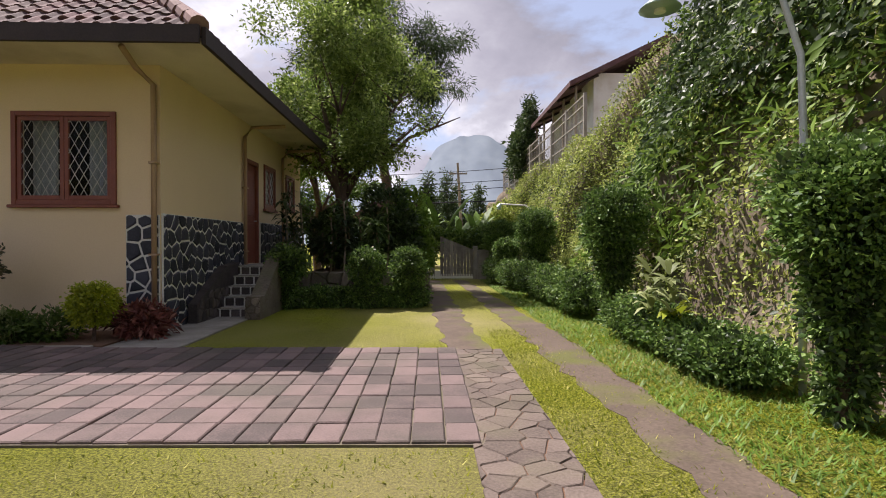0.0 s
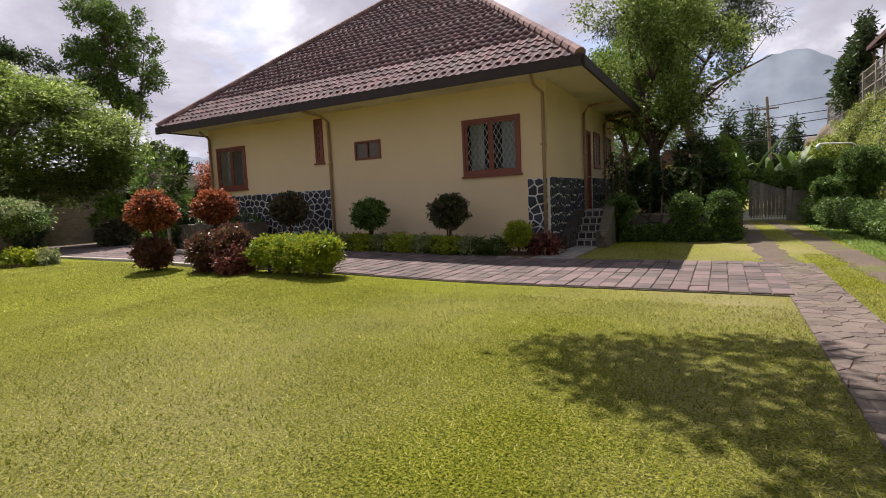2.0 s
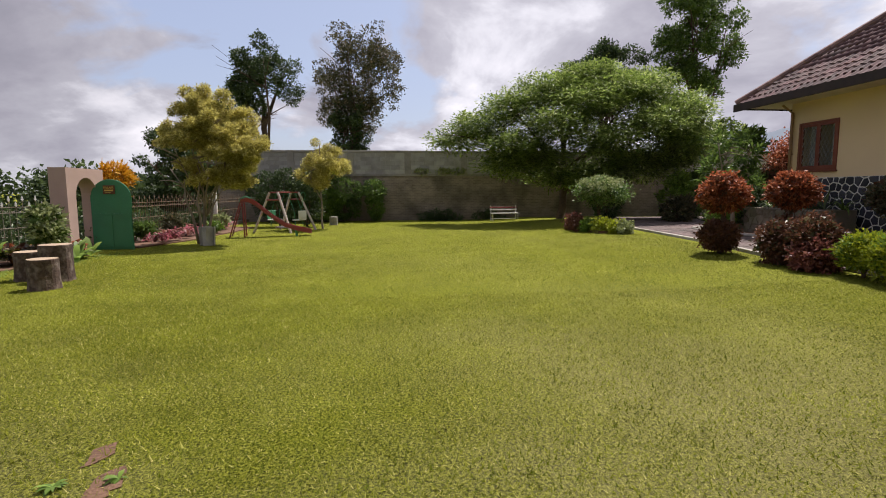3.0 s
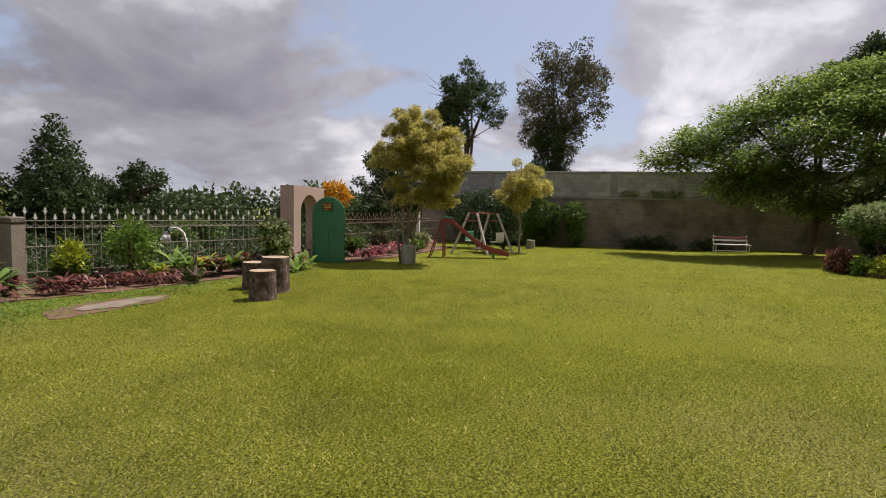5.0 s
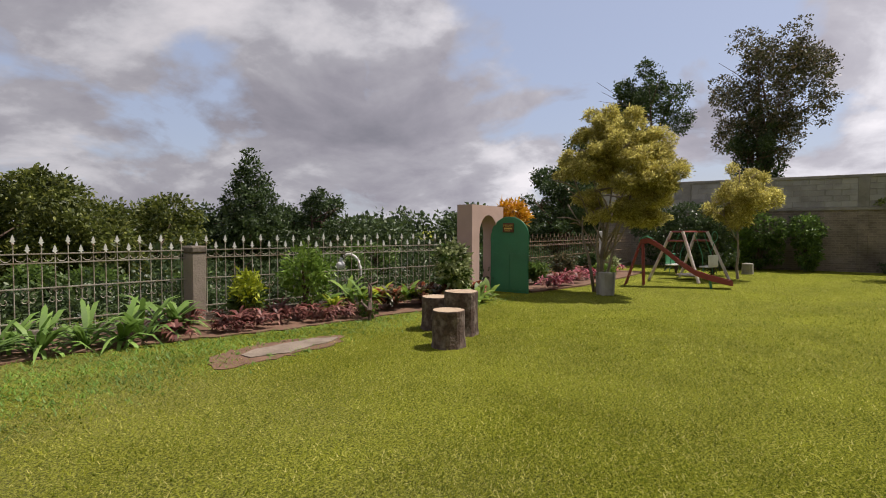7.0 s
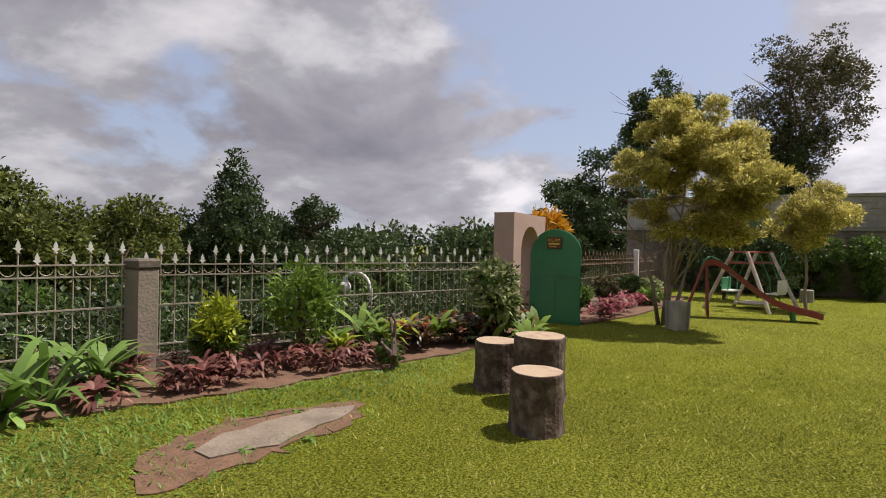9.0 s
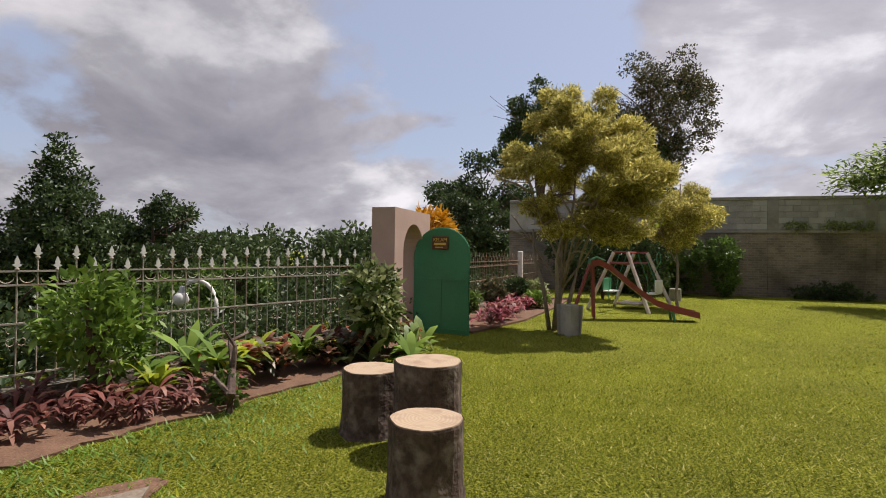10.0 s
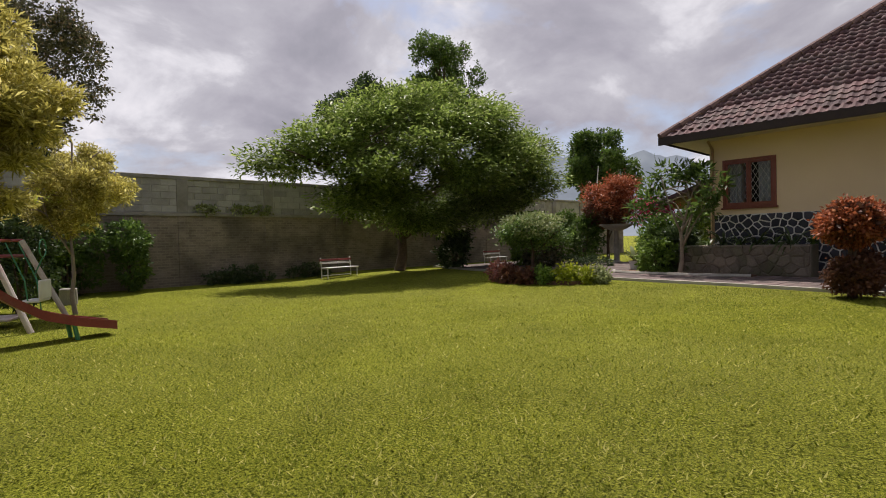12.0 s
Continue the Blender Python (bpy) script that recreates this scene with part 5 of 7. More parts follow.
# ---- big spreading tree, wall vines ----
tree("spreading_tree", "wide spreading tree with layered pale green foliage", (-25.6, 8.2, 0), (0, 0.1, 2.6), 0.22,
     [(1.5, -5.5, 4.2), (1.5, -3, 5.4), (2.5, 0, 6.2), (1.5, 3, 6.2), (1.5, 6, 5.4), (3.0, -2.5, 4.2), (3.2, 2.5, 4.6), (0, 0, 6.6), (2.5, 5.0, 4.2)],
     [((a, b * 0.86, c), r) for (a, b, c), r in [((0.9, -6.2, 3.9), (1.2, 1.5, 0.55)), ((1.6, -5.0, 4.5), (1.6, 1.6, 0.6)), ((2.6, -3.8, 3.6), (1.5, 1.6, 0.6)), ((1.3, -3.3, 5.4), (1.8, 1.6, 0.7)), ((3.0, -1.6, 4.4), (1.8, 1.7, 0.7)), ((1.0, -1.2, 6.3), (1.9, 1.7, 0.7)),
      ((2.6, 0.2, 5.4), (1.9, 1.8, 0.7)), ((3.5, 0.8, 3.7), (1.6, 1.9, 0.7)), ((0.7, 1.2, 7.0), (1.7, 1.7, 0.65)), ((2.3, 2.4, 6.1), (1.9, 1.8, 0.7)), ((3.4, 3.2, 4.4), (1.7, 1.8, 0.7)), ((1.2, 4.0, 6.5), (1.7, 1.7, 0.7)),
      ((2.6, 5.0, 5.1), (1.7, 1.8, 0.7)), ((3.0, 5.4, 3.6), (1.5, 1.6, 0.7)), ((1.2, 6.2, 5.6), (1.6, 1.7, 0.7)), ((1.6, 6.6, 4.3), (1.4, 1.4, 0.6)), ((1.8, -2.0, 3.2), (1.5, 1.8, 0.6)), ((2.0, 3.0, 3.0), (1.5, 2.0, 0.6)), ((1.6, -3.6, 2.7), (1.2, 1.6, 0.6)), ((1.2, -0.6, 2.3), (1.2, 1.8, 0.7)), ((1.2, 1.6, 2.2), (1.2, 1.8, 0.7)), ((1.4, 4.6, 2.6), (1.2, 1.8, 0.7)), ((1.3, 6.4, 3.2), (1.2, 1.5, 0.6))]],
     L_SPREAD, 12000, 7, 0.18, 0.075, 201, M_BARK, shell=0.15, spread=0.15, flat=0.6, forks=4)
for i, (y, h, r, mt, lab) in enumerate(((-2.7, 2.2, 1.0, L_MID, "leafy green vine bush against the wall"), (-3.6, 1.7, 0.8, L_BRIGHT, "leafy green vine bush against the wall"), (-1.2, 2.1, 0.5, L_VINE, "vine climbing over the wall coping"), (-5.2, 2.0, 0.9, L_DARK, "dark shrub in the wall's corner"), (-6.4, 2.4, 1.0, L_DARK, "dark shrub in the wall's corner"), (-4.4, 2.6, 0.8, L_DARK, "dark shrub in the wall's corner"))):
    shrub("vine_bush", lab, (WX + 0.8, y, 0), [((0, 0, h * 0.72), (0.7, r, h * 0.30)), ((0.1, 0.1, h * 0.35), (0.55, r * 0.7, h * 0.3))], mt, 620, 7, 0.11, 0.06, 210 + i, 0.03, "bushes against the wall")
clump("bromeliad", "spiky yellow-green plant on the wall ledge", "plant", [rosette_mesh("bromeliad", L_LIME, 20, 0.75, 0.09, 1.3, 0.8, 9)], [(WX + 0.55, -2.9, 2.4), (WX + 0.5, -3.4, 2.3)], "spiky wall plants", tilt=14)
for i, y in enumerate((1.7, 2.3, 4.6)):
    shrub("weed", "dark weeds at the foot of the wall", (WX + 0.5, y, 0), [((0, -0.3, 0.2), (0.3, 0.4, 0.2)), ((0, 0.25, 0.3), (0.3, 0.35, 0.28)), ((0.1, 0.7, 0.12), (0.2, 0.35, 0.12))], L_DARK, 170, 6, 0.11, 0.05, 220 + i, 0.01, "weeds below the wall")
for i, y in enumerate((1.3, 2.4, 3.2)):
    shrub("weed", "small pale creeper tuft on the wall ledge", (WX + 0.02, y, 2.42), [((0, 0, 0.12), (0.1, 0.35, 0.14))], L_VARI, 60, 5, 0.10, 0.06, 230 + i, 0.006, "tufts on the ledge")


# ---- benches ----
def bench(m, label):
    t = thing("bench", label, "bench", m, "white garden benches")
    W = 1.40
    for x in (0.05, W - 0.05):
        bm = tube(bmesh.new(), [(x, 0.0, 0), (x, 0.0, 0.40), (x, -0.06, 0.74)], 0.018, 6)
        part("back_post", bm, M_WHITE, t)
        part("front_leg", tube(bmesh.new(), [(x + 0.02, 0.40, 0), (x + 0.02, 0.40, 0.40)], 0.018, 6), M_WHITE, t)
        part("side_rail", tube(bmesh.new(), [(x, 0.0, 0.40), (x + 0.02, 0.42, 0.40)], 0.016, 6), M_WHITE, t)
        part("finial", tube(bmesh.new(), [(x, -0.06, 0.74), (x, -0.062, 0.77), (x, -0.064, 0.79)], [0.018, 0.028, 0.01], 6), M_WHITE, t)
    for k in range(4):
        part("seat_slat", boxed(0.0, W, 0.02 + k * 0.105, 0.11 + k * 0.105, 0.41, 0.435, 0.005), M_WHITE, t)
    for z in (0.56, 0.67):
        part("back_slat", boxed(0.0, W, -0.055, -0.03, z, z + 0.065, 0.005), M_RED if z > 0.6 else M_WHITE, t)
    part("stretcher", tube(bmesh.new(), [(0.05, 0.0, 0.14), (W - 0.05, 0.0, 0.14)], 0.012, 6), M_WHITE, t)
    return t


b1 = bench(pose(-25.75, 5.95, 0.0, 0, 0, -85), "white metal garden bench with a red top slat")
b2 = copy_thing(b1, pose(-26.3, 15.2, 0.0, 0, 0, -85))

# ---- slide and swing ----
sl = thing("slide", "faded red children's slide with a small ladder", "slide")
bm = bmesh.new()
S0, S1 = Vector((-18.25, -5.45, 0)), Vector((-18.5, -3.2, 0))
dirv = (S1 - S0).normalized()
lat = Vector((-dirv.y, dirv.x, 0))
prof_s = [(0.0, 1.18), (0.22, 1.22), (0.45, 1.10), (0.75, 0.85), (1.05, 0.60), (1.40, 0.36), (1.75, 0.24), (2.05, 0.17), (2.28, 0.12)]


def slide_pt(u, z, o):
    return S0 + dirv * u + lat * o + Vector((0, 0, z))


rows_ = []
for u, z in prof_s:
    rows_.append([bm.verts.new(slide_pt(u, z + dz, o)) for o, dz in ((-0.22, 0.10), (-0.20, 0.10), (-0.19, 0.0), (0.19, 0.0), (0.20, 0.10), (0.22, 0.10), (0.22, -0.03), (-0.22, -0.03))])
for a, b in zip(rows_, rows_[1:]):
    for i in range(8):
        bm.faces.new((a[i], a[(i + 1) % 8], b[(i + 1) % 8], b[i]))
bm.faces.new(rows_[0]); bm.faces.new(rows_[-1])
part("chute", bm, M_RED, sl)
for o in (-0.22, 0.22):
    part("ladder_rail", tube(bmesh.new(), [slide_pt(-0.38, 0, o), slide_pt(0.0, 1.2, o)], 0.022, 6), M_RED, sl)
    part("support_leg", tube(bmesh.new(), [slide_pt(0.10, 0, o), slide_pt(0.06, 1.15, o)], 0.025, 6), M_RED, sl)
    part("foot_post", tube(bmesh.new(), [slide_pt(1.78, 0, o * 0.8), slide_pt(1.74, 0.24, o * 0.8)], 0.03, 6), M_GREEN2, sl)
    part("handrail", tube(bmesh.new(), [slide_pt(-0.05, 1.0, o), slide_pt(0.0, 1.30, o), slide_pt(0.15, 1.38, o), slide_pt(0.32, 1.30, o)], 0.014, 6), M_GREEN2, sl)
for k in range(4):
    part("rung", tube(bmesh.new(), [slide_pt(-0.30 + k * 0.08, 0.25 * (k + 1), -0.22), slide_pt(-0.30 + k * 0.08, 0.25 * (k + 1), 0.22)], 0.014, 6), M_RED, sl)

sg = thing("swing_frame", "faded red and white steel swing frame", "swing", pose(-20.7, -4.48, 0, 0, 0, 157))
for x, y in ((-0.70, -0.42), (-0.70, 0.42), (0.70, -0.42), (0.70, 0.42)):
    part("leg", tube(bmesh.new(), [(x * 1.25, y * 1.9, 0), (x, y * 0.42, 1.50)], 0.046, 8), M_FADEDPINK, sg)
for x in (-0.70, 0.70):
    part("crossbar", tube(bmesh.new(), [(x, -0.2, 1.5), (x, 0.2, 1.5)], 0.03, 6), M_RED, sg)
    part("crossbar", tube(bmesh.new(), [(x * 1.05, -0.28, 1.22), (x * 1.05, 0.28, 1.22)], 0.035, 6), M_RED, sg)
part("top_bar", tube(bmesh.new(), [(-0.70, 0, 1.5), (0.70, 0, 1.5)], 0.03, 6), M_RED, sg)
part("platform", boxed(-0.25, 0.45, -0.30, 0.30, 0.14, 0.18, 0.01), M_FADEDPINK, sg)
for y in (-0.55, 0.55):
    seat = part("seat", boxed(-0.18, 0.38, y - 0.14, y + 0.14, 0.42, 0.46, 0.01), M_WHITE, sg)
    part("seat_back", boxed(-0.18, 0.38, y + (0.13 if y > 0 else -0.16), y + (0.16 if y > 0 else -0.13), 0.46, 0.80, 0.02), M_GREEN2 if y > 0 else M_WHITE, sg)
    for x in (-0.16, 0.36):
        part("hanger", tube(bmesh.new(), [(x, y * 0.45, 1.45), (x, y * 0.9, 0.8), (x, y, 0.2)], 0.012, 5), M_GREEN2, sg)
part("ring", tube(bmesh.new(), [(0.3 + 0.16 * math.cos(a), -0.62, 1.35 + 0.16 * math.sin(a)) for a in [i * 0.45 for i in range(15)]], 0.012, 5), M_GREEN2, sg)
part("brace", tube(bmesh.new(), [(0.3, -0.62, 1.19), (0.45, -0.45, 0.9)], 0.012, 5), M_GREEN2, sg)

tagged(part("concrete_stub", tube(bmesh.new(), [(-24.2, -3.0, 0), (-24.2, -3.0, 0.36), (-24.2, -3.0, 0.38)], [0.19, 0.18, 0.16], 10), M_CONC), "short grey concrete stub in the grass", "post")

# ---- concrete planter with the yellow tree ----
pt = thing("planter", "weathered pale square concrete planter tub under the yellow tree", "planter", Matrix.Translation((-15.45, -5.68, 0)))
bm = bmesh.new()
prev = None
for z, r in ((-0.02, 0.200), (0.03, 0.205), (0.52, 0.232), (0.54, 0.226), (0.54, 0.180), (0.46, 0.175)):
    ring = [bm.verts.new((r * math.cos(a * math.pi / 4 + 0.35 + (0.1 if a % 2 else -0.1) * 6), r * math.sin(a * math.pi / 4 + 0.35 + (0.1 if a % 2 else -0.1) * 6), z)) for a in range(8)]
    if prev:
        for i in range(8):
            bm.faces.new((prev[i], prev[(i + 1) % 8], ring[(i + 1) % 8], ring[i]))
    prev = ring
bm.faces.new(prev)
part("tub", bm, M_KERB, pt)
yt = tree("yellow_tree", "small tree with dense yellow-green narrow leaves", (-15.95, -5.98, 0), (0.0, 0.1, 1.5), 0.055,
          [(-0.8, -0.7, 2.4), (0.8, 0.9, 2.7), (0.1, 0.4, 3.9), (0.0, 1.5, 2.4), (-0.6, 1.2, 3.0), (0.6, -0.5, 2.9), (-0.3, -0.9, 2.2), (0.2, 0.9, 2.0), (0.2, -0.3, 3.4)],
          crown_blobs((0.1, 0.45, 2.95), (1.3, 1.6, 1.4), 120, 44, 0.075, 0.145) + crown_blobs((0.1, 0.35, 3.9), (0.7, 0.8, 0.85), 16, 45, 0.14, 0.24) + crown_blobs((0.1, 0.9, 2.0), (0.9, 1.1, 0.45), 16, 46, 0.16, 0.26),
          L_YELLOW, 9500, 10, 0.085, 0.021, 301, M_BARKG, shell=0.45, spread=0.04, up=0.55)
for foot, mid, top_ in (((0.0, -0.10, 0), (0.06, -0.22, 0.8), (-0.10, -0.45, 1.9)), ((0.05, 0.10, 0), (0.10, 0.32, 0.8), (0.2, 0.75, 2.1)), ((0.08, -0.02, 0), (0.22, 0.05, 0.7), (0.35, 0.15, 1.9)), ((-0.08, 0.02, 0), (-0.22, 0.0, 0.9), (-0.3, 0.25, 2.0))):
    kink = ((mid[0] + top_[0]) / 2 + 0.08, (mid[1] + top_[1]) / 2 - 0.06, (mid[2] + top_[2]) / 2)
    part("side_trunk", tube(bmesh.new(), [(foot[0], foot[1], -0.05), mid, kink, top_], [0.045, 0.036, 0.028, 0.016], 7), M_BARKG, yt, smooth=True)
tree("yellow_tree", "smaller yellow-green tree beside the wall", (-21.8, -3.2, 0), (0, 0, 1.5), 0.045, [(0, 0.7, 2.8), (0, -0.6, 2.6), (0.3, 0, 3.4)],
     crown_blobs((0, 0.1, 2.6), (0.95, 1.15, 1.1), 46, 47, 0.11, 0.2), L_YELLOW, 2100, 11, 0.085, 0.026, 302, M_BARKG, shell=0.6, spread=0.05, up=0.5)

for x, y, h in ((-23.0, -4.0, 2.3), (-23.4, -5.2, 2.6)):
    shrub("shrub", "dark leafy shrub behind the small yellow tree", (x, y, 0), [((0, 0, h * 0.45), (0.6, 0.7, h * 0.4)), ((0.1, 0.3, h * 0.75), (0.45, 0.45, h * 0.25)), ((0, -0.5, h * 0.6), (0.4, 0.45, h * 0.3))], L_DARK, 520, 7, 0.11, 0.055, 330 + int(h * 10), 0.03, "dark shrubs in the wall corner")

# ---- stumps ----
def stump(p, r, h, seed, label):
    t = thing("log_stool", label, "log stool", Matrix.Translation(p), "log stools on the lawn")
    rng = random.Random(seed)
    n = 28
    bm = bmesh.new()
    ph = [rng.uniform(0, 6) for _ in range(4)]
    rings = []
    for z, k in ((-0.02, 1.10), (0.05, 1.04), (h * 0.35, 1.0), (h * 0.7, 0.99), (h - 0.02, 1.0), (h - 0.004, 0.985)):
        rings.append([bm.verts.new((r * k * (1 + 0.03 * math.sin(3 * a + ph[0]) + 0.02 * math.sin(7 * a + ph[1]) + rng.uniform(-0.015, 0.015)) * math.cos(a),
                                    r * k * (1 + 0.03 * math.sin(3 * a + ph[0]) + 0.02 * math.sin(7 * a + ph[1]) + rng.uniform(-0.015, 0.015)) * math.sin(a), z)) for a in [i * 2 * math.pi / n for i in range(n)]])
    for a, b in zip(rings, rings[1:]):
        for i in range(n):
            bm.faces.new((a[i], a[(i + 1) % n], b[(i + 1) % n], b[i]))
    bm.faces.new(rings[0])
    part("bark", bm, M_LOG, t)
    bm = bmesh.new()
    top = [bm.verts.new((r * 0.955 * (1 + 0.03 * math.sin(3 * a + ph[0]) + 0.02 * math.sin(7 * a + ph[1])) * math.cos(a), r * 0.955 * (1 + 0.03 * math.sin(3 * a + ph[0]) + 0.02 * math.sin(7 * a + ph[1])) * math.sin(a), h)) for a in [i * 2 * math.pi / n for i in range(n)]]
    bot = [bm.verts.new((v.co.x * 1.03, v.co.y * 1.03, h - 0.03)) for v in top]
    bm.faces.new(top)
    for i in range(n):
        bm.faces.new((bot[i], bot[(i + 1) % n], top[(i + 1) % n], top[i]))
    part("cut_face", bm, M_CUT, t, "sawn pale wood top with growth rings")


M_CUT = bpy.data.materials.new("sawn_wood_rings")
_n, _l = nodes_of(M_CUT)
_b = _n["Principled BSDF"]
_b.inputs["Roughness"].default_value = 0.85
_t = _n.new("ShaderNodeTexCoord")
_w = _n.new("ShaderNodeTexWave"); _w.wave_type, _w.rings_direction = "RINGS", "Z"
_w.inputs["Scale"].default_value = 14; _w.inputs["Distortion"].default_value = 6.0; _w.inputs["Detail"].default_value = 3
_ns = _n.new("ShaderNodeTexNoise"); _ns.inputs["Scale"].default_value = 9; _ns.inputs["Detail"].default_value = 6
_l.new(_t.outputs["Object"], _w.inputs[0]); _l.new(_t.outputs["Object"], _ns.inputs[0])
_m = _n.new("ShaderNodeMix"); _m.data_type = "RGBA"; _m.inputs[6].default_value = (0.36, 0.265, 0.175, 1); _m.inputs[7].default_value = (0.43, 0.325, 0.22, 1)
_l.new(_w.outputs["Fac"], _m.inputs[0])
_m2 = _n.new("ShaderNodeMix"); _m2.data_type = "RGBA"; _m2.inputs[7].default_value = (0.25, 0.16, 0.105, 1)
_mr = _n.new("ShaderNodeMapRange"); _mr.inputs[1].default_value = 0.5; _mr.inputs[2].default_value = 0.7; _mr.inputs[4].default_value = 0.7
_l.new(_ns.outputs[0], _mr.inputs[0]); _l.new(_mr.outputs[0], _m2.inputs[0]); _l.new(_m.outputs[2], _m2.inputs[6]); _l.new(_m2.outputs[2], _b.inputs["Base Color"])
stump((-8.796, -6.001, 0), 0.215, 0.487, 1, "short sawn log stool with dark bark")
stump((-9.614, -6.276, 0), 0.25, 0.636, 2, "tall sawn log stool with dark bark")
stump((-9.776, -6.81, 0), 0.235, 0.503, 3, "medium sawn log stool with dark bark")

# stone slab sunk in the lawn and bare soil round it
tagged(part("slab", prism(bmesh.new(), rough([(-6.95, -7.62), (-7.4, -7.45), (-8.3, -7.5), (-8.4, -7.6), (-8.15, -7.8), (-7.3, -7.95), (-7.0, -7.85)], 4, 0.15, 0.025), -0.05, 0.022, "xy"), surface("slab_stone", (0.15, 0.115, 0.085), (0.29, 0.235, 0.18), 4, 0.9, 0.6, 40, stain=(0.09, 0.065, 0.045), stain_scale=3)), "pale flat stone slab sunk in the lawn", "slab")
tagged(part("soil_patch", prism(bmesh.new(), rough([(-6.45, -7.6), (-6.9, -7.38), (-7.4, -7.34), (-8.0, -7.38), (-8.5, -7.5), (-8.45, -7.75), (-8.0, -8.0), (-7.4, -8.25), (-6.7, -8.15)], 5, 0.10, 0.09), -0.05, 0.010, "xy"), M_EARTH), "patch of bare soil beside the slab", "soil", kind="structure")

for k, (x, y, r) in enumerate(((-2.75, -2.05, 0.11), (-2.5, -1.98, 0.07), (-3.1, -2.25, 0.08))):
    tagged(part("soil_patch", prism(bmesh.new(), rough([(x + r * 1.6 * math.cos(a), y + r * 0.7 * math.sin(a)) for a in [i * 0.785 for i in range(8)]], 60 + k, 0.06, 0.035), -0.05, 0.006, "xy"), M_EARTH), "small scuffed patch of bare soil in the lawn", "soil", kind="structure")
for k, (x, y) in enumerate(((-2.8, -2.0), (-2.3, -1.85), (-2.75, -2.3), (-7.2, -7.55), (-7.0, -7.95), (-8.0, -7.9), (-7.6, -7.35))):
    tagged(new("weed", rosette_mesh("weed", L_BRIGHT, 14, 0.09, 0.026, 0.7, 0.7, 300 + k)), "small green weed growing in the lawn", "weed", "weeds in the lawn").location = (x, y, 0.008)

# ---- arch and green door ----
AX0, AX1, AY0, AY1, AZ = -15.16, -13.5, -8.62, -8.22, 2.13
ar = thing("garden_arch", "pink plastered gateway with a round-arched opening", "arch", kind="structure")
OX0, OX1, OZ = -14.82, -13.86, 1.42
cx, rr = (OX0 + OX1) / 2, (OX1 - OX0) / 2
bm = bmesh.new()
box(bm, AX0, OX0, AY0, AY1, -0.1, OZ)
box(bm, OX1, AX1, AY0, AY1, -0.1, OZ)
arc = [(cx - rr * math.cos(math.pi * i / 18), OZ + rr * math.sin(math.pi * i / 18)) for i in range(19)]
for (xa, za), (xb, zb) in zip(arc, arc[1:]):
    prism(bm, [(xa, za), (xb, zb), (xb, AZ), (xa, AZ)], AY0, AY1, "xz")
box(bm, AX0, OX0, AY0, AY1, OZ, AZ)
box(bm, OX1, AX1, AY0, AY1, OZ, AZ)
bmesh.ops.remove_doubles(bm, verts=bm.verts, dist=0.0005)
part("arch_body", bm, M_PINK, ar)
gd = thing("door_2", "open green metal door with a rounded top", "door", pose(-14.79, -8.36, 0.01, 0, 0, 84), kind="structure")
DW, DH = 1.04, 1.84
dp = [(0, 0), (DW, 0), (DW, DH - DW * 0.46)] + [(DW / 2 + DW / 2 * math.cos(a), DH - DW * 0.46 + DW * 0.46 * math.sin(a)) for a in [math.pi * i / 20 for i in range(1, 20)]] + [(0, DH - DW * 0.46)]
part("door_leaf", prism(bmesh.new(), dp, -0.02, 0.02, "xz"), M_GREEN, gd)
rim = [(p[0], 0.0, p[1]) for p in dp] + [(0, 0, 0)]
part("door_rim", tube(bmesh.new(), rim, 0.024, 6), M_GREEN, gd)
for s in (-0.026, 0.026):
    part("rail", boxed(0.02, DW - 0.02, s - 0.008, s + 0.008, 0.92, 0.955), M_GREEN, gd)
    part("rail", boxed(DW / 2 - 0.012, DW / 2 + 0.012, s - 0.006, s + 0.006, 0.03, 0.92), M_GREEN, gd)
    part("rail", boxed(0.02, DW - 0.02, s - 0.008, s + 0.008, 0.05, 0.08), M_GREEN, gd)
sign = part("sign_board", boxed(0.35, 0.66, -0.055, -0.028, 1.47, 1.70, 0.006), M_BOARD, gd, "small brown wooden sign with yellow lettering")


def lettering(name, text, size, m, parent, material):
    c = bpy.data.curves.new(name, "FONT")
    c.body, c.size, c.extrude = text, size, 0.003
    c.align_x = "CENTER"
    c.materials.append(material)
    ob = new(name, c)
    ob.parent = parent
    ob.matrix_basis = m
    return ob


lettering("lettering", "KELAM", 0.085, pose(0.505, -0.0575, 1.61, 90, 0, 0), gd, M_GOLD)
part("lettering_bar", boxed(0.39, 0.62, -0.059, -0.054, 1.545, 1.585), M_GOLD, gd)
part("lettering_bar", boxed(0.41, 0.56, -0.059, -0.054, 1.50, 1.515), M_GOLD, gd)
for z in (0.35, 1.25):
    part("hinge", tube(bmesh.new(), [(-0.01, 0, z), (-0.01, 0, z + 0.1)], 0.02, 6), M_GREEN2, gd)


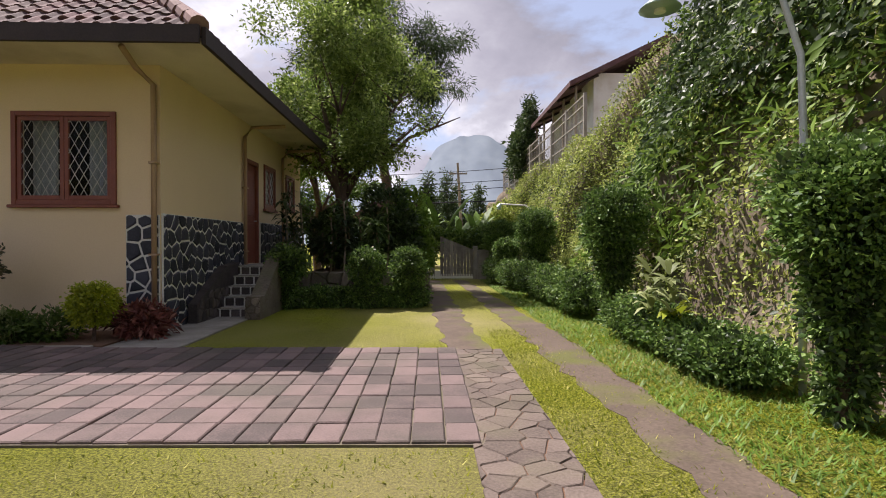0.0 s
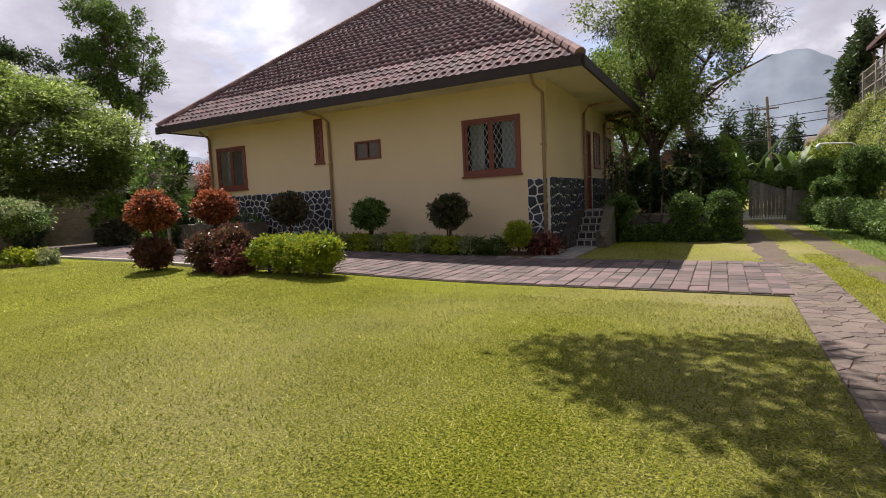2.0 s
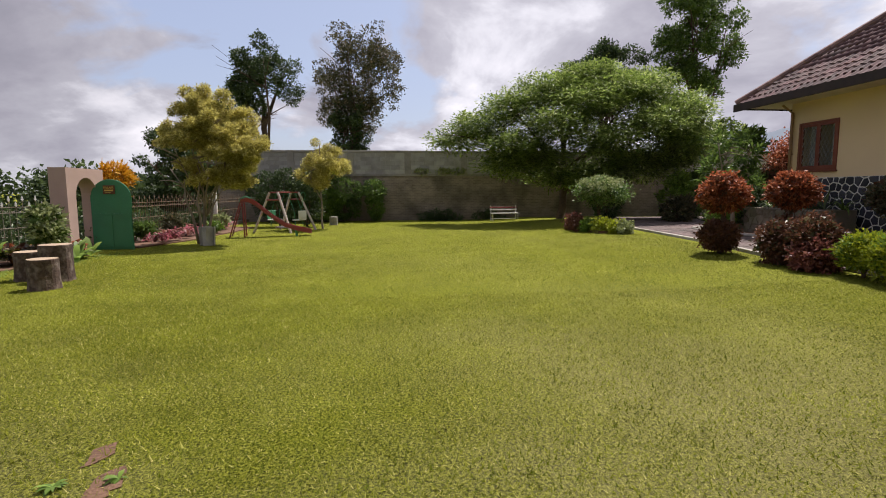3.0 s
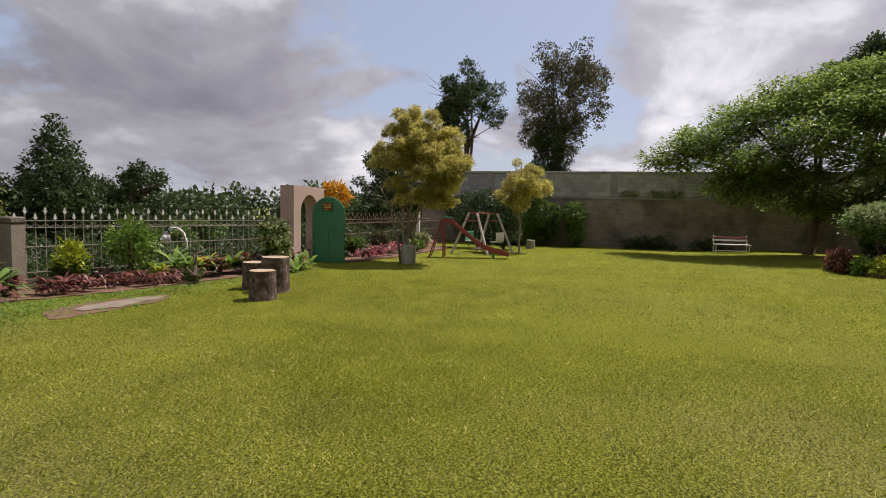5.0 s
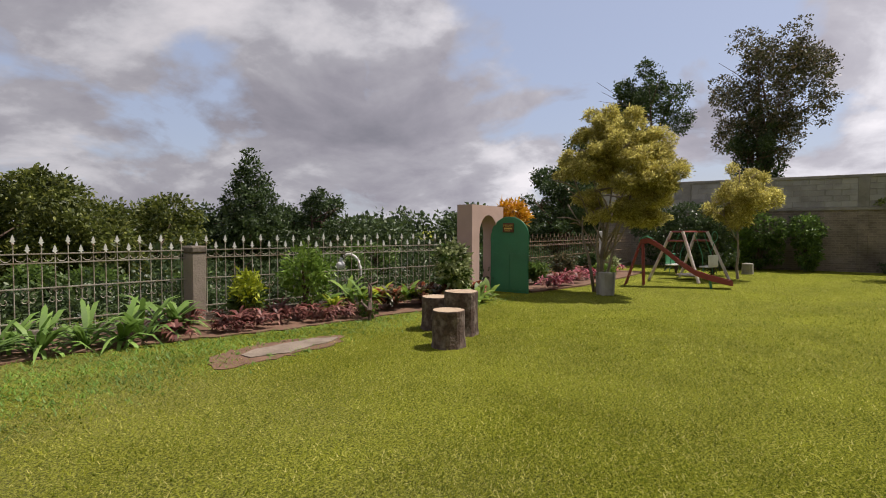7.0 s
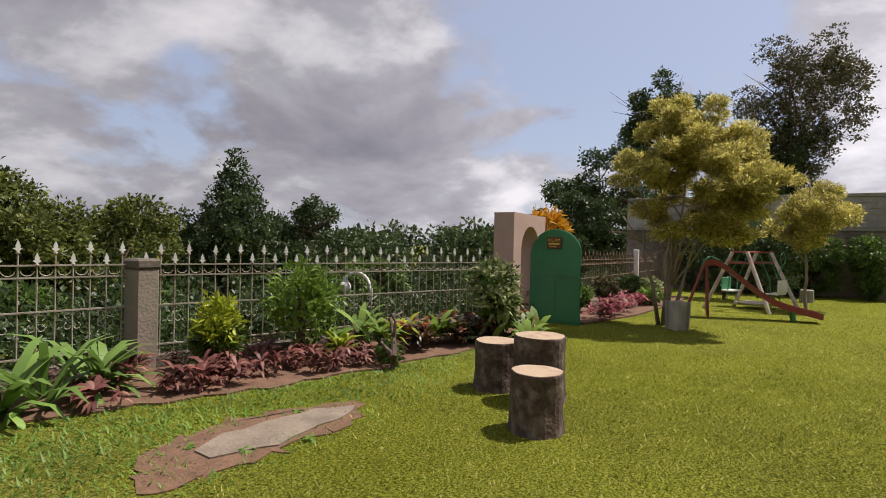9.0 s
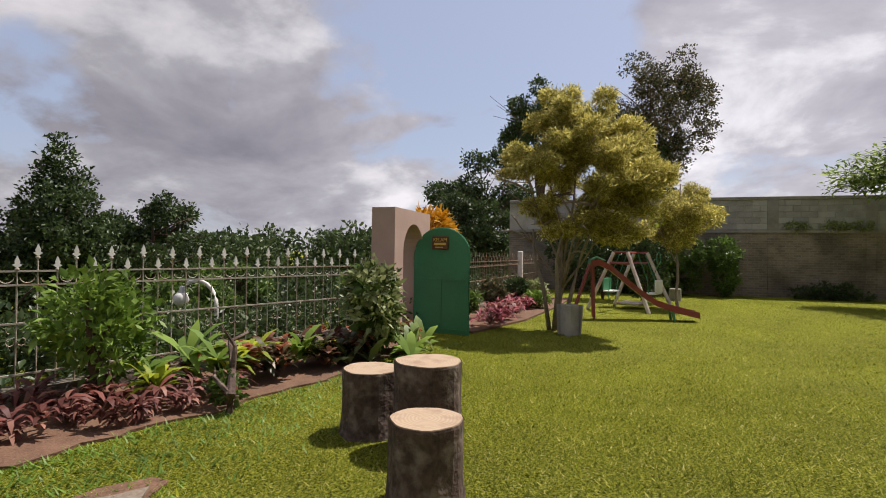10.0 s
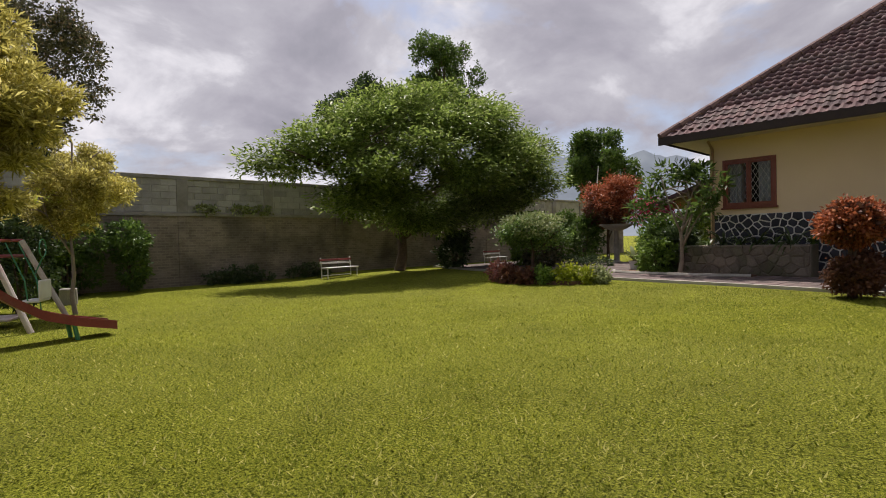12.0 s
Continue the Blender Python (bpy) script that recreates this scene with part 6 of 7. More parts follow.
# ---- railing fence ----
def picket_me(tall):
    bm = bmesh.new()
    h = 1.43 if tall else 1.31
    tube(bm, [(0, 0, 0.15), (0, 0, h - 0.12)], 0.0075, 4)
    z = h - 0.12
    tube(bm, [(0, 0, z), (0, 0, z + 0.012), (0, 0, z + 0.022), (0, 0, z + 0.032)], [0.010, 0.020, 0.020, 0.010], 6)
    bm2 = [(0, z + 0.03), (0.012, z + 0.045), (0.030, z + 0.058), (0.014, z + 0.066), (0.016, z + 0.085), (0, z + 0.135), (-0.016, z + 0.085), (-0.014, z + 0.066), (-0.030, z + 0.058), (-0.012, z + 0.045)]
    prism(bm, bm2, -0.006, 0.006, "xz")
    return bm


def scroll_bm():
    bm = bmesh.new()
    for sx in (-1, 1):
        for sz in (-1, 1):
            tube(bm, [(sx * (0.010 + 0.035 * (1 - math.cos(a)) * 0.9), 0, 0.62 + sz * (0.025 + 0.035 * math.sin(a) + 0.03)) for a in [i * 0.75 for i in range(7)]], 0.005, 4, False)
    return bm


def ring_bm():
    bm = bmesh.new()
    tube(bm, [(0.055 * math.cos(a), 0, 1.145 - 0.05 * math.sin(a)) for a in [math.pi * i / 8 for i in range(9)]], 0.0045, 4, False)
    return bm


def railing(name, p, q, material, label, step=0.152, scale=1.0):
    a, b = Vector((*p, 0)), Vector((*q, 0))
    d = b - a
    f = thing(name, label, "fence", pose(p[0], p[1], 0, 0, 0, math.degrees(math.atan2(d.y, d.x))))
    L = d.length
    for z in (0.27, 0.52, 0.73, 1.075, 1.20):
        if z in (0.52,):
            continue
        part("rail", boxed(0, L, -0.012, 0.012, z - 0.008, z + 0.008), material, f)
    me = {}
    for k, t in (("t", True), ("s", False)):
        bmx = picket_me(t)
        m_ = bpy.data.meshes.new("picket")
        bmesh.ops.recalc_face_normals(bmx, faces=bmx.faces)
        bmx.to_mesh(m_); bmx.free()
        m_.materials.append(material)
        me[k] = m_
    sc = bpy.data.meshes.new("scroll"); bmx = scroll_bm(); bmx.to_mesh(sc); bmx.free(); sc.materials.append(material)
    rg = bpy.data.meshes.new("scroll"); bmx = ring_bm(); bmx.to_mesh(rg); bmx.free(); rg.materials.append(material)
    fin = {}
    for k, h in (("t", 1.43), ("s", 1.31)):
        z = h - 0.12
        bmx = prism(bmesh.new(), [(0, z + 0.025), (0.016, z + 0.042), (0.036, z + 0.058), (0.017, z + 0.068), (0.020, z + 0.088), (0, z + 0.142), (-0.020, z + 0.088), (-0.017, z + 0.068), (-0.036, z + 0.058), (-0.016, z + 0.042)], -0.010, 0.010, "xz")
        fin[k] = bpy.data.meshes.new("finial"); bmx.to_mesh(fin[k]); bmx.free(); fin[k].materials.append(M_WHITE)
    n = int(L / step)
    for i in range(n):
        x = (i + 0.5) * step
        ob = new("picket", me["t" if i % 2 else "s"]); ob.parent = f; ob.location = (x, 0, random.uniform(-0.012, 0.012))
        if material is M_FENCE:
            tip = new("finial", fin["t" if i % 2 else "s"]); tip.parent = f; tip.location = ob.location
        if i % 2 == 0:
            ob = new("scroll", sc); ob.parent = f; ob.location = (x, 0, 0)
        ob = new("scroll", rg); ob.parent = f; ob.location = (x + step / 2, 0, 0)
    return f


FP = [(-2.0, -11.7), (-8.05, -10.5), (-13.45, -8.62)]
railing("railing", FP[0], FP[1], M_FENCE, "spear-topped wrought iron railing in faded white paint")
railing("railing", FP[1], FP[2], M_FENCE, "spear-topped wrought iron railing in faded white paint")
railing("railing", (-15.2, -8.4), (-23.0, -7.85), M_FENCE2, "rusty brown spear-topped iron railing")
railing("railing", (-23.1, -7.85), (-27.2, -7.6), M_FENCE2, "rusty brown spear-topped iron railing")
fp = thing("fence_post", "rough grey stone fence post", "fence post", Matrix.Translation((-8.07, -10.46, 0)))
part("shaft", boxed(-0.13, 0.13, -0.13, 0.13, -0.1, 1.15, 0.02), M_OLDSTONE, fp)
part("cap", boxed(-0.145, 0.145, -0.145, 0.145, 1.15, 1.27, 0.025), M_OLDSTONE, fp)
tagged(part("fence_post", boxed(-23.14, -22.98, -7.9, -7.74, -0.1, 1.5, 0.02), M_WHITE), "whitewashed concrete fence post", "fence post")
rdg = thing("retaining_edge", "low rough stone edge below the railing", "edging", kind="structure")
for a, b in zip(FP, FP[1:]):
    d = Vector((b[0] - a[0], b[1] - a[1]))
    part("edge", boxed(0, d.length, -0.12, 0.10, -0.4, 0.14, 0.02, pose(a[0], a[1], 0, 0, 0, math.degrees(math.atan2(d.y, d.x)))), M_OLDSTONE, rdg)
part("edge", boxed(0, 12.0, -0.12, 0.10, -0.4, 0.16, 0.02, pose(-27.2, -7.6, 0, 0, 0, -3.7)), M_OLDSTONE, rdg)

# planting bed along the railing
bed = [(-2.5, -10.2), (-5.6, -9.75), (-7.0, -9.35), (-8.2, -8.75), (-9.7, -8.3), (-11.2, -7.95), (-13.45, -7.75), (-13.5, -8.5), (-8.05, -10.4), (-2.0, -11.6)]
tagged(part("flower_bed", prism(bmesh.new(), rough(bed, 3, 0.18, 0.06), -0.1, 0.022, "xy"), M_EARTH), "brown earth planting bed along the railing", "flower bed", kind="structure")
tagged(part("flower_bed", prism(bmesh.new(), [(-14.9, -7.3), (-17.0, -6.7), (-20.5, -6.3), (-23, -6.2), (-23, -7.8), (-15.2, -8.3)], -0.1, 0.04, "xy"), M_EARTH), "earth bed with pink-leaved plants along the railing", "flower bed", kind="structure")


def along(t0, t1, off0, off1, n, seed):
    """Spots along the railing, set back into the garden."""
    r = random.Random(seed)
    out = []
    for i in range(n):
        x = r.uniform(t0, t1)
        y = (-11.7 + (x + 2.0) / -6.05 * 1.2) if x > -8.05 else (-10.5 + (x + 8.05) / -5.4 * 1.88)
        out.append((x, y + r.uniform(off0, off1), 0.04))
    return out


cord = [rosette_mesh("cordyline", L_CORDY, 20, 0.22, 0.042, 1.0, 1.0, 20 + i, 0.06, 3, 0.06) for i in range(4)]
clump("cordyline", "low red cordyline plant with strap leaves", "plant", cord, along(-10.2, -7.0, 0.25, 1.5, 85, 5), "red cordylines in the bed", seed=6, tilt=22, scale=(0.55, 1.15))
brz = [rosette_mesh("coleus", m, 20, 0.20, 0.065, 1.1, 0.8, 30 + i, 0.08, 4, 0.06) for i, m in enumerate((L_MAROON, L_RED, L_BRONZE))]
clump("coleus", "bronze-red leafy coleus plant in the bed", "plant", brz, along(-13.0, -10.4, 0.35, 1.2, 75, 7), "bronze coleus in the bed", seed=8, tilt=15)
lil = [rosette_mesh("crinum", L_LILY, 16, 0.85, 0.085, 1.25, 0.95, 40 + i) for i in range(3)]
clump("crinum_lily", "large green strap-leaved crinum lily", "plant", lil, along(-7.4, -3.0, 0.5, 1.2, 22, 9), "crinum lilies in the bed", seed=10, scale=(0.6, 1.0))
dra = [rosette_mesh("dracaena", L_LIME, 16, 0.42, 0.085, 1.2, 0.8, 50, 0.12, 3, 0.07), rosette_mesh("dracaena", L_BRIGHT, 16, 0.42, 0.10, 1.2, 0.8, 51, 0.12, 3, 0.07)]
clump("dracaena", "bright green and yellow broad-leaved plant", "plant", dra, along(-11.6, -9.6, 0.7, 1.1, 10, 11), "bright plants in the bed", seed=12)
pnk = [rosette_mesh("cordyline", m, 18, 0.32, 0.055, 1.0, 0.95, 60 + i, 0.08, 3, 0.07) for i, m in enumerate((L_PINKL, L_CORDY, L_PINKL))]
clump("cordyline", "pink-red cordyline plant by the far railing", "plant", pnk, [(x, y, 0.03) for x, y in scatter(-22.5, -15.4, -7.7, -6.9, 60, 13)], "pink cordylines in the far bed", seed=14)
shrub("croton", "yellow-green croton bush beside the stone post", (-8.55, -9.75, 0.03), [((0, 0, 0.50), (0.19, 0.19, 0.24))], L_LIME, 90, 8, 0.13, 0.034, 401, 0.015, up=1.0)
shrub("croton", "dark lower foliage of the croton bush", (-8.55, -9.78, 0.03), [((0, 0, 0.28), (0.2, 0.2, 0.2))], L_MID, 80, 8, 0.12, 0.04, 402, 0.015, up=0.8)
shrub("hibiscus", "tall leafy bright green bush before the railing", (-9.5, -9.4, 0.03), [((0, 0, 0.75), (0.42, 0.42, 0.3)), ((0.2, 0.1, 0.98), (0.25, 0.25, 0.2)), ((-0.22, 0, 0.92), (0.2, 0.2, 0.2)), ((-0.15, 0, 0.45), (0.3, 0.3, 0.25))], L_BRIGHT, 230, 6, 0.10, 0.055, 403, 0.03)
shrub("bush", "pale variegated upright leafy bush by the arch", (-12.2, -7.95, 0.03), [((0, 0, 0.95), (0.34, 0.34, 0.28)), ((0.1, 0.1, 0.65), (0.3, 0.3, 0.25)), ((-0.1, 0, 0.4), (0.26, 0.26, 0.22))], L_VARI, 230, 6, 0.11, 0.06, 404, 0.03, core=L_MID)
clump("caladium", "broad pale green leafy plant near the arch", "plant", [rosette_mesh("caladium", L_BRIGHT, 9, 0.55, 0.24, 1.35, 0.8, 70), rosette_mesh("caladium", L_VARI, 9, 0.6, 0.22, 1.4, 0.85, 71)],
      [(-12.6, -7.6, 0.04), (-12.9, -7.75, 0.04), (-12.3, -7.45, 0.04), (-12.0, -7.9, 0.04), (-13.1, -7.6, 0.04), (-11.8, -8.1, 0.04)], "broad-leaved plants by the arch", seed=15, scale=(0.5, 0.75))
shrub("croton", "orange-yellow croton behind the green door", (-17.2, -8.9, 0), [((0, 0, 1.95), (0.42, 0.42, 0.42)), ((0.1, 0, 1.6), (0.3, 0.3, 0.3))], L_ORANGE, 200, 8, 0.2, 0.05, 405, 0.03, up=0.9)
for i, (x, y, h, mt) in enumerate(((-16.6, -7.9, 0.6, L_MID), (-18.2, -7.7, 0.75, L_BRONZE), (-20.0, -7.4, 0.7, L_DARK), (-21.3, -7.1, 0.6, L_VARI), (-19.5, -6.8, 0.4, L_BRIGHT))):
    shrub("bush", "leafy bush in the far flower bed", (x, y, 0.03), [((0, 0, h * 0.65), (0.26, 0.26, h * 0.33))], mt, 90, 7, 0.13, 0.06, 410 + i, 0.02, "bushes in the far bed")
bt = thing("bare_shrub", "small gnarled bare shrub at the lawn's edge", "shrub", Matrix.Translation((-9.75, -8.15, 0)))
bm = bmesh.new()
tube(bm, [(0, 0, -0.02), (0.05, 0.05, 0.18), (-0.15, -0.1, 0.34), (-0.18, -0.1, 0.55), (-0.10, -0.2, 0.75)], [0.045, 0.04, 0.03, 0.02, 0.008], 7)
tube(bm, [(-0.15, -0.1, 0.34), (-0.35, -0.3, 0.55), (-0.6, -0.3, 0.6), (-0.75, -0.45, 0.62)], [0.025, 0.02, 0.014, 0.006], 6)
tube(bm, [(0.05, 0.05, 0.18), (0.02, -0.15, 0.3), (-0.1, -0.25, 0.33)], [0.025, 0.018, 0.01], 6)
part("stem", bm, M_LOG, bt)
part("leaves", leaf_mesh("leaves", L_MID, [((-0.12, -0.12, 0.2), (0.12, 0.12, 0.14))], 40, 5, 0.07, 0.04, 5, 0.03), L_MID, bt)
# curved white lamp with a globe
gl = thing("garden_lamp", "white curved pipe garden lamp with a globe", "garden lamp", pose(-12.0, -10.28, -0.1, 0, 0, -64))
ang = [math.pi * i / 12 for i in range(13)]
part("pole", tube(bmesh.new(), [(0, 0, -0.3), (0, 0, 0.72)] + [(0.27 - 0.27 * math.cos(a), 0.0, 0.72 + 0.36 * math.sin(a)) for a in ang[1:9]], 0.028, 8), M_WHITE, gl, smooth=True)
bm = bmesh.new()
bmesh.ops.create_uvsphere(bm, u_segments=16, v_segments=10, radius=0.105)
for v in bm.verts:
    v.co = Vector((v.co.x + 0.47, v.co.y, v.co.z + 0.82))
part("globe", bm, M_WHITE, gl, smooth=True)
part("collar", tube(bmesh.new(), [(0.465, 0, 0.91), (0.455, 0, 1.0)], [0.05, 0.03], 8), M_STEELW, gl)

# ---- trees beyond the railing and wall ----
def far_tree(base, h, R, material, seed, label, n=1500, leaf_l=0.32, trunk=0.18, blobs=11, lowest=0.25, tall=False):
    c = (0, 0, h - R[2])
    bl = crown_blobs(c, R, int(blobs * 2.8), seed, 0.10, 0.25)
    tree("tree", label, base, (0, 0, h * 0.45), trunk, [(b[0][0] * 0.8, b[0][1] * 0.8, b[0][2]) for b in bl[:9]], bl, material, int(n * 1.0), 7, leaf_l * 0.66, leaf_l * 0.36, seed, M_BARK, "background trees", shell=0.5, spread=leaf_l * 0.45, forks=4)


far_tree((-38.0, -2.6, 0), 14.0, (2.6, 3.4, 4.6), L_BRONZE, 501, "tall dark bronze-leaved tree behind the wall", 3000, 0.24, 0.25, 26)
far_tree((-37.0, -3.2, -0.5), 9.4, (1.5, 1.7, 3.0), L_DARK, 514, "lower dark ivy-covered tree of the group", 1300, 0.24, 0.2, 14)
far_tree((-41, -9.6, 0), 13.8, (2.4, 3.2, 3.6), L_DARK, 502, "tall open dark tree behind the wall", 2600, 0.26, 0.25, 13)
far_tree((-34, -11.5, -1), 8.4, (2.5, 3.6, 3.2), L_DARK, 503, "dark rounded tree behind the railing", 2400, 0.28, 0.2, 12)
far_tree((-30, -12.0, -1), 5.6, (2.0, 3.2, 2.4), L_DARK, 504, "dark green tree behind the railing", 1700, 0.26, 0.2, 10)
far_tree((-38, 22.5, 0), 17.8, (2.8, 3.6, 5.2), L_MID, 505, "tall slender green tree behind the wall", 3600, 0.3, 0.25, 18)
far_tree((-38, 15.5, 0), 12.6, (2.5, 4.0, 3.2), L_DARK, 506, "dark green tree behind the spreading tree", 2400, 0.3, 0.25, 12)
far_tree((-29.3, 30.5, 0), 9.6, (3.2, 3.3, 3.3), L_MID, 507, "large rounded green tree beyond the yard", 4000, 0.32, 0.3, 16)
far_tree((-33, 21.5, 0), 6.6, (2.5, 3.5, 2.4), L_SPREAD, 508, "green tree beyond the wall", 1500, 0.3, 0.2, 9)
# beyond the railing
far_tree((-12.2, -22, -4), 7.9, (3.6, 3.0, 3.2), L_ROUND, 509, "dense rounded green tree below the railing", 5200, 0.24, 0.3, 16)
far_tree((-8.0, -20, -4), 7.6, (3.2, 3.0, 3.2), L_ROUND, 510, "dense rounded green tree below the railing", 4200, 0.24, 0.3, 14)
far_tree((-18.6, -23.5, -4.4), 10.2, (2.0, 2.2, 4.6), L_DARK, 511, "tall dark irregular tree below the railing", 2900, 0.26, 0.25, 15)
far_tree((-23.5, -23.5, -4.4), 8.4, (3.6, 2.8, 3.6), L_DARK, 512, "dark rounded tree below the railing", 3800, 0.27, 0.3, 15)
far_tree((-2.5, -21, -4), 6.8, (3.2, 3.0, 3.0), L_ROUND, 513, "green tree below the railing", 2200, 0.28, 0.3, 12)
rt_ = random.Random(31)
tagged(new("undergrowth", leaf_mesh("undergrowth", L_DARK, [((-1 - i * 1.0, -13.6 - rt_.uniform(0, 2.5) + (min(2.6, max(0, (-9.0 + 1 + i * 1.0) * 0.30))), rt_.uniform(-0.9, -0.1)), (1.2, 1.3, rt_.uniform(0.8, 1.2))) for i in range(32)], 5600, 7, 0.19, 0.095, 88, 0.12, 0.3)),
       "dark tangled undergrowth beyond the railing", "undergrowth", kind="stuff")
tagged(new("undergrowth", leaf_mesh("undergrowth", L_DARK, [((x, (-11.7 - (x + 2) * 0.198 if x > -8.05 else -10.5 - (x + 8.05) * 0.348 if x > -13.5 else -8.4 - (x + 15.2) * 0.07) - rt_.uniform(0.5, 2.2), rt_.uniform(-0.1, 0.2)), (0.6, 0.6, rt_.uniform(0.35, 0.75))) for x in [-2 - 0.27 * i for i in range(94)]], 8000, 7, 0.11, 0.05, 89, 0.08, 0.4)),
       "low weedy undergrowth just behind the railing", "undergrowth", kind="stuff")
rr_ = random.Random(77)
for i in range(15):
    x = -6 - i * 2.1
    far_tree((x, -14.3 - rr_.uniform(0, 1.6) + (1.5 if x < -14 else 0), -1.0), rr_.uniform(1.5, 2.2), (1.5, 1.1, 0.95), (L_DARK, L_MID, L_VINE)[i % 3], 520 + i, "shrubby thicket below the railing", 700, 0.19, 0.08, 6)


def far_wood(name, centers, label, seed, material=L_FAR, leaf_l=0.9, n=5000):
    tagged(new(name, leaf_mesh(name, material, centers, n, 6, leaf_l, leaf_l * 0.6, seed, leaf_l * 0.5, 0.3)), label, "woods", kind="stuff")


rw = random.Random(5)
far_wood("far_woods", [((-95 + i * 2.6 + rw.uniform(-1, 1), -70 + rw.uniform(-8, 8) + max(0, -45 - (-95 + i * 2.6)) * 0.9, rw.uniform(-2.0, 0.2)), (3.5, 3.5, rw.uniform(3.8, 5.5))) for i in range(46)], "distant green woods beyond the garden", 6, n=9000, leaf_l=0.8)
far_wood("far_woods", [((-120 + rw.uniform(-8, 8), -60 + i * 6, rw.uniform(-2, 0)), (6, 6, rw.uniform(4, 7))) for i in range(30)], "distant woods behind the wall", 7, n=2500, leaf_l=1.3)
far_wood("far_woods", [((-10 + 95 * math.cos(radians(a)) + rw.uniform(-4, 4), -10 + 95 * math.sin(radians(a)) + rw.uniform(-4, 4), rw.uniform(-1.0, 1.0)), (4, 4, rw.uniform(4.0, 6.0))) for a in [165 + 2.0 * i for i in range(60)]], "distant hazy treetops along the horizon", 8, n=6000, leaf_l=1.0)
for i, (x, y, h) in enumerate(((-58, -75, 7), (-49, -74, 6), (-61, -72, 5.5), (-26, -80, 7.5))):
    t = thing("cypress", "slender dark conifer far beyond the garden", "tree", Matrix.Translation((x, y, -4.5)), "distant conifers")
    part("trunk", tube(bmesh.new(), [(0, 0, 0), (0, 0, h)], [0.2, 0.05], 6), M_BARK, t)
    part("crown", leaf_mesh("crown", L_FAR, [((0, 0, h * k), (1.5 * (1.1 - k), 1.5 * (1.1 - k), 1.0)) for k in (0.3, 0.5, 0.7, 0.85, 1.0)], 400, 6, 0.5, 0.2, 600 + i, 0.2), L_FAR, t)

# ---- driveway side: hedges, topiaries, lamp ----
def vase_topiary(p, h, r, seed):
    shrub("topiary", "tall vase-shaped clipped topiary bush on dark stems", p,
          [((0, 0, h * 0.80), (r, r, h * 0.19)), ((0, 0, h * 0.66), (r * 0.95, r * 0.95, h * 0.2)), ((0, 0, h * 0.45), (r * 0.55, r * 0.55, h * 0.2)), ((0, 0, h * 0.2), (r * 0.34, r * 0.34, h * 0.22))],
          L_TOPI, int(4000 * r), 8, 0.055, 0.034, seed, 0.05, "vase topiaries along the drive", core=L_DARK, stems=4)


for i, (x, y, h, r) in enumerate(((4.15, 7.55, 2.25, 0.52), (4.1, 12.4, 2.4, 0.52), (4.0, 18.2, 2.4, 0.54), (3.7, 23.2, 2.3, 0.7), (3.5, 20.6, 1.55, 0.36))):
    vase_topiary((x, y, 0), h, r, 620 + i)
for i, (x, y, l, h) in enumerate(((4.05, 5.6, 0.9, 0.40), (4.0, 9.3, 1.2, 0.5), (3.95, 10.9, 0.8, 0.62), (3.85, 14.0, 1.2, 0.85), (3.8, 15.8, 1.0, 0.85), (3.7, 17.0, 0.8, 0.9), (3.55, 19.4, 1.0, 0.9), (3.35, 21.6, 1.1, 0.9))):
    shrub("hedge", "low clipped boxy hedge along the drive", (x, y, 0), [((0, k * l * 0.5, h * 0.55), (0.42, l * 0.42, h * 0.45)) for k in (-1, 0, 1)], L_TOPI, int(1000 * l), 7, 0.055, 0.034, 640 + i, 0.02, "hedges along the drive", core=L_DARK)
clump("croton", "tall pale-leaved croton beside the hedge", "plant", [rosette_mesh("croton", L_VARI, 22, 0.42, 0.08, 1.2, 0.9, 80, 0.55, 5, 0.12), rosette_mesh("croton", L_LIME, 20, 0.42, 0.11, 1.1, 0.9, 81, 0.3, 4, 0.08)], [(3.75, 10.2, 0.0), (3.95, 9.9, 0.0), (3.8, 9.6, 0.1)], "crotons by the hedge", seed=16, scale=(0.9, 1.1))
lp = thing("street_lamp", "curved grey pole lamp with a pale green shade", "street lamp", Matrix.Translation((4.35, 8.3, 0)))
part("pole", tube(bmesh.new(), [(0, 0, 0), (0, 0, 2.2), (0, 0.05, 3.1), (-0.12, 0.15, 3.7), (-0.4, 0.35, 4.05), (-0.8, 0.6, 4.1), (-1.0, 0.72, 4.0)], [0.035, 0.033, 0.03, 0.028, 0.026, 0.024, 0.022], 8), M_STEELW, lp, smooth=True)
part("shade", tube(bmesh.new(), [(-1.0, 0.72, 4.02), (-1.0, 0.72, 3.92), (-1.0, 0.72, 3.86), (-1.0, 0.72, 3.80)], [0.05, 0.07, 0.15, 0.21], 16), M_LAMPG, lp, smooth=True)
part("bulb", tube(bmesh.new(), [(-1.0, 0.72, 3.84), (-1.0, 0.72, 3.77)], [0.05, 0.06], 10), M_WHITE, lp)
lp2 = thing("street_lamp", "white curved pole lamp by the bank", "street lamp", Matrix.Translation((4.3, 19.6, 0)))
part("pole", tube(bmesh.new(), [(0, 0, 0), (0, 0, 2.1), (-0.1, 0, 2.4), (-0.35, 0, 2.56), (-1.1, 0, 2.6)], 0.024, 8), M_WHITE, lp2, smooth=True)
part("shade", tube(bmesh.new(), [(-1.1, 0, 2.6), (-1.17, 0, 2.5), (-1.18, 0, 2.44)], [0.04, 0.08, 0.10], 10), M_LAMPG, lp2)

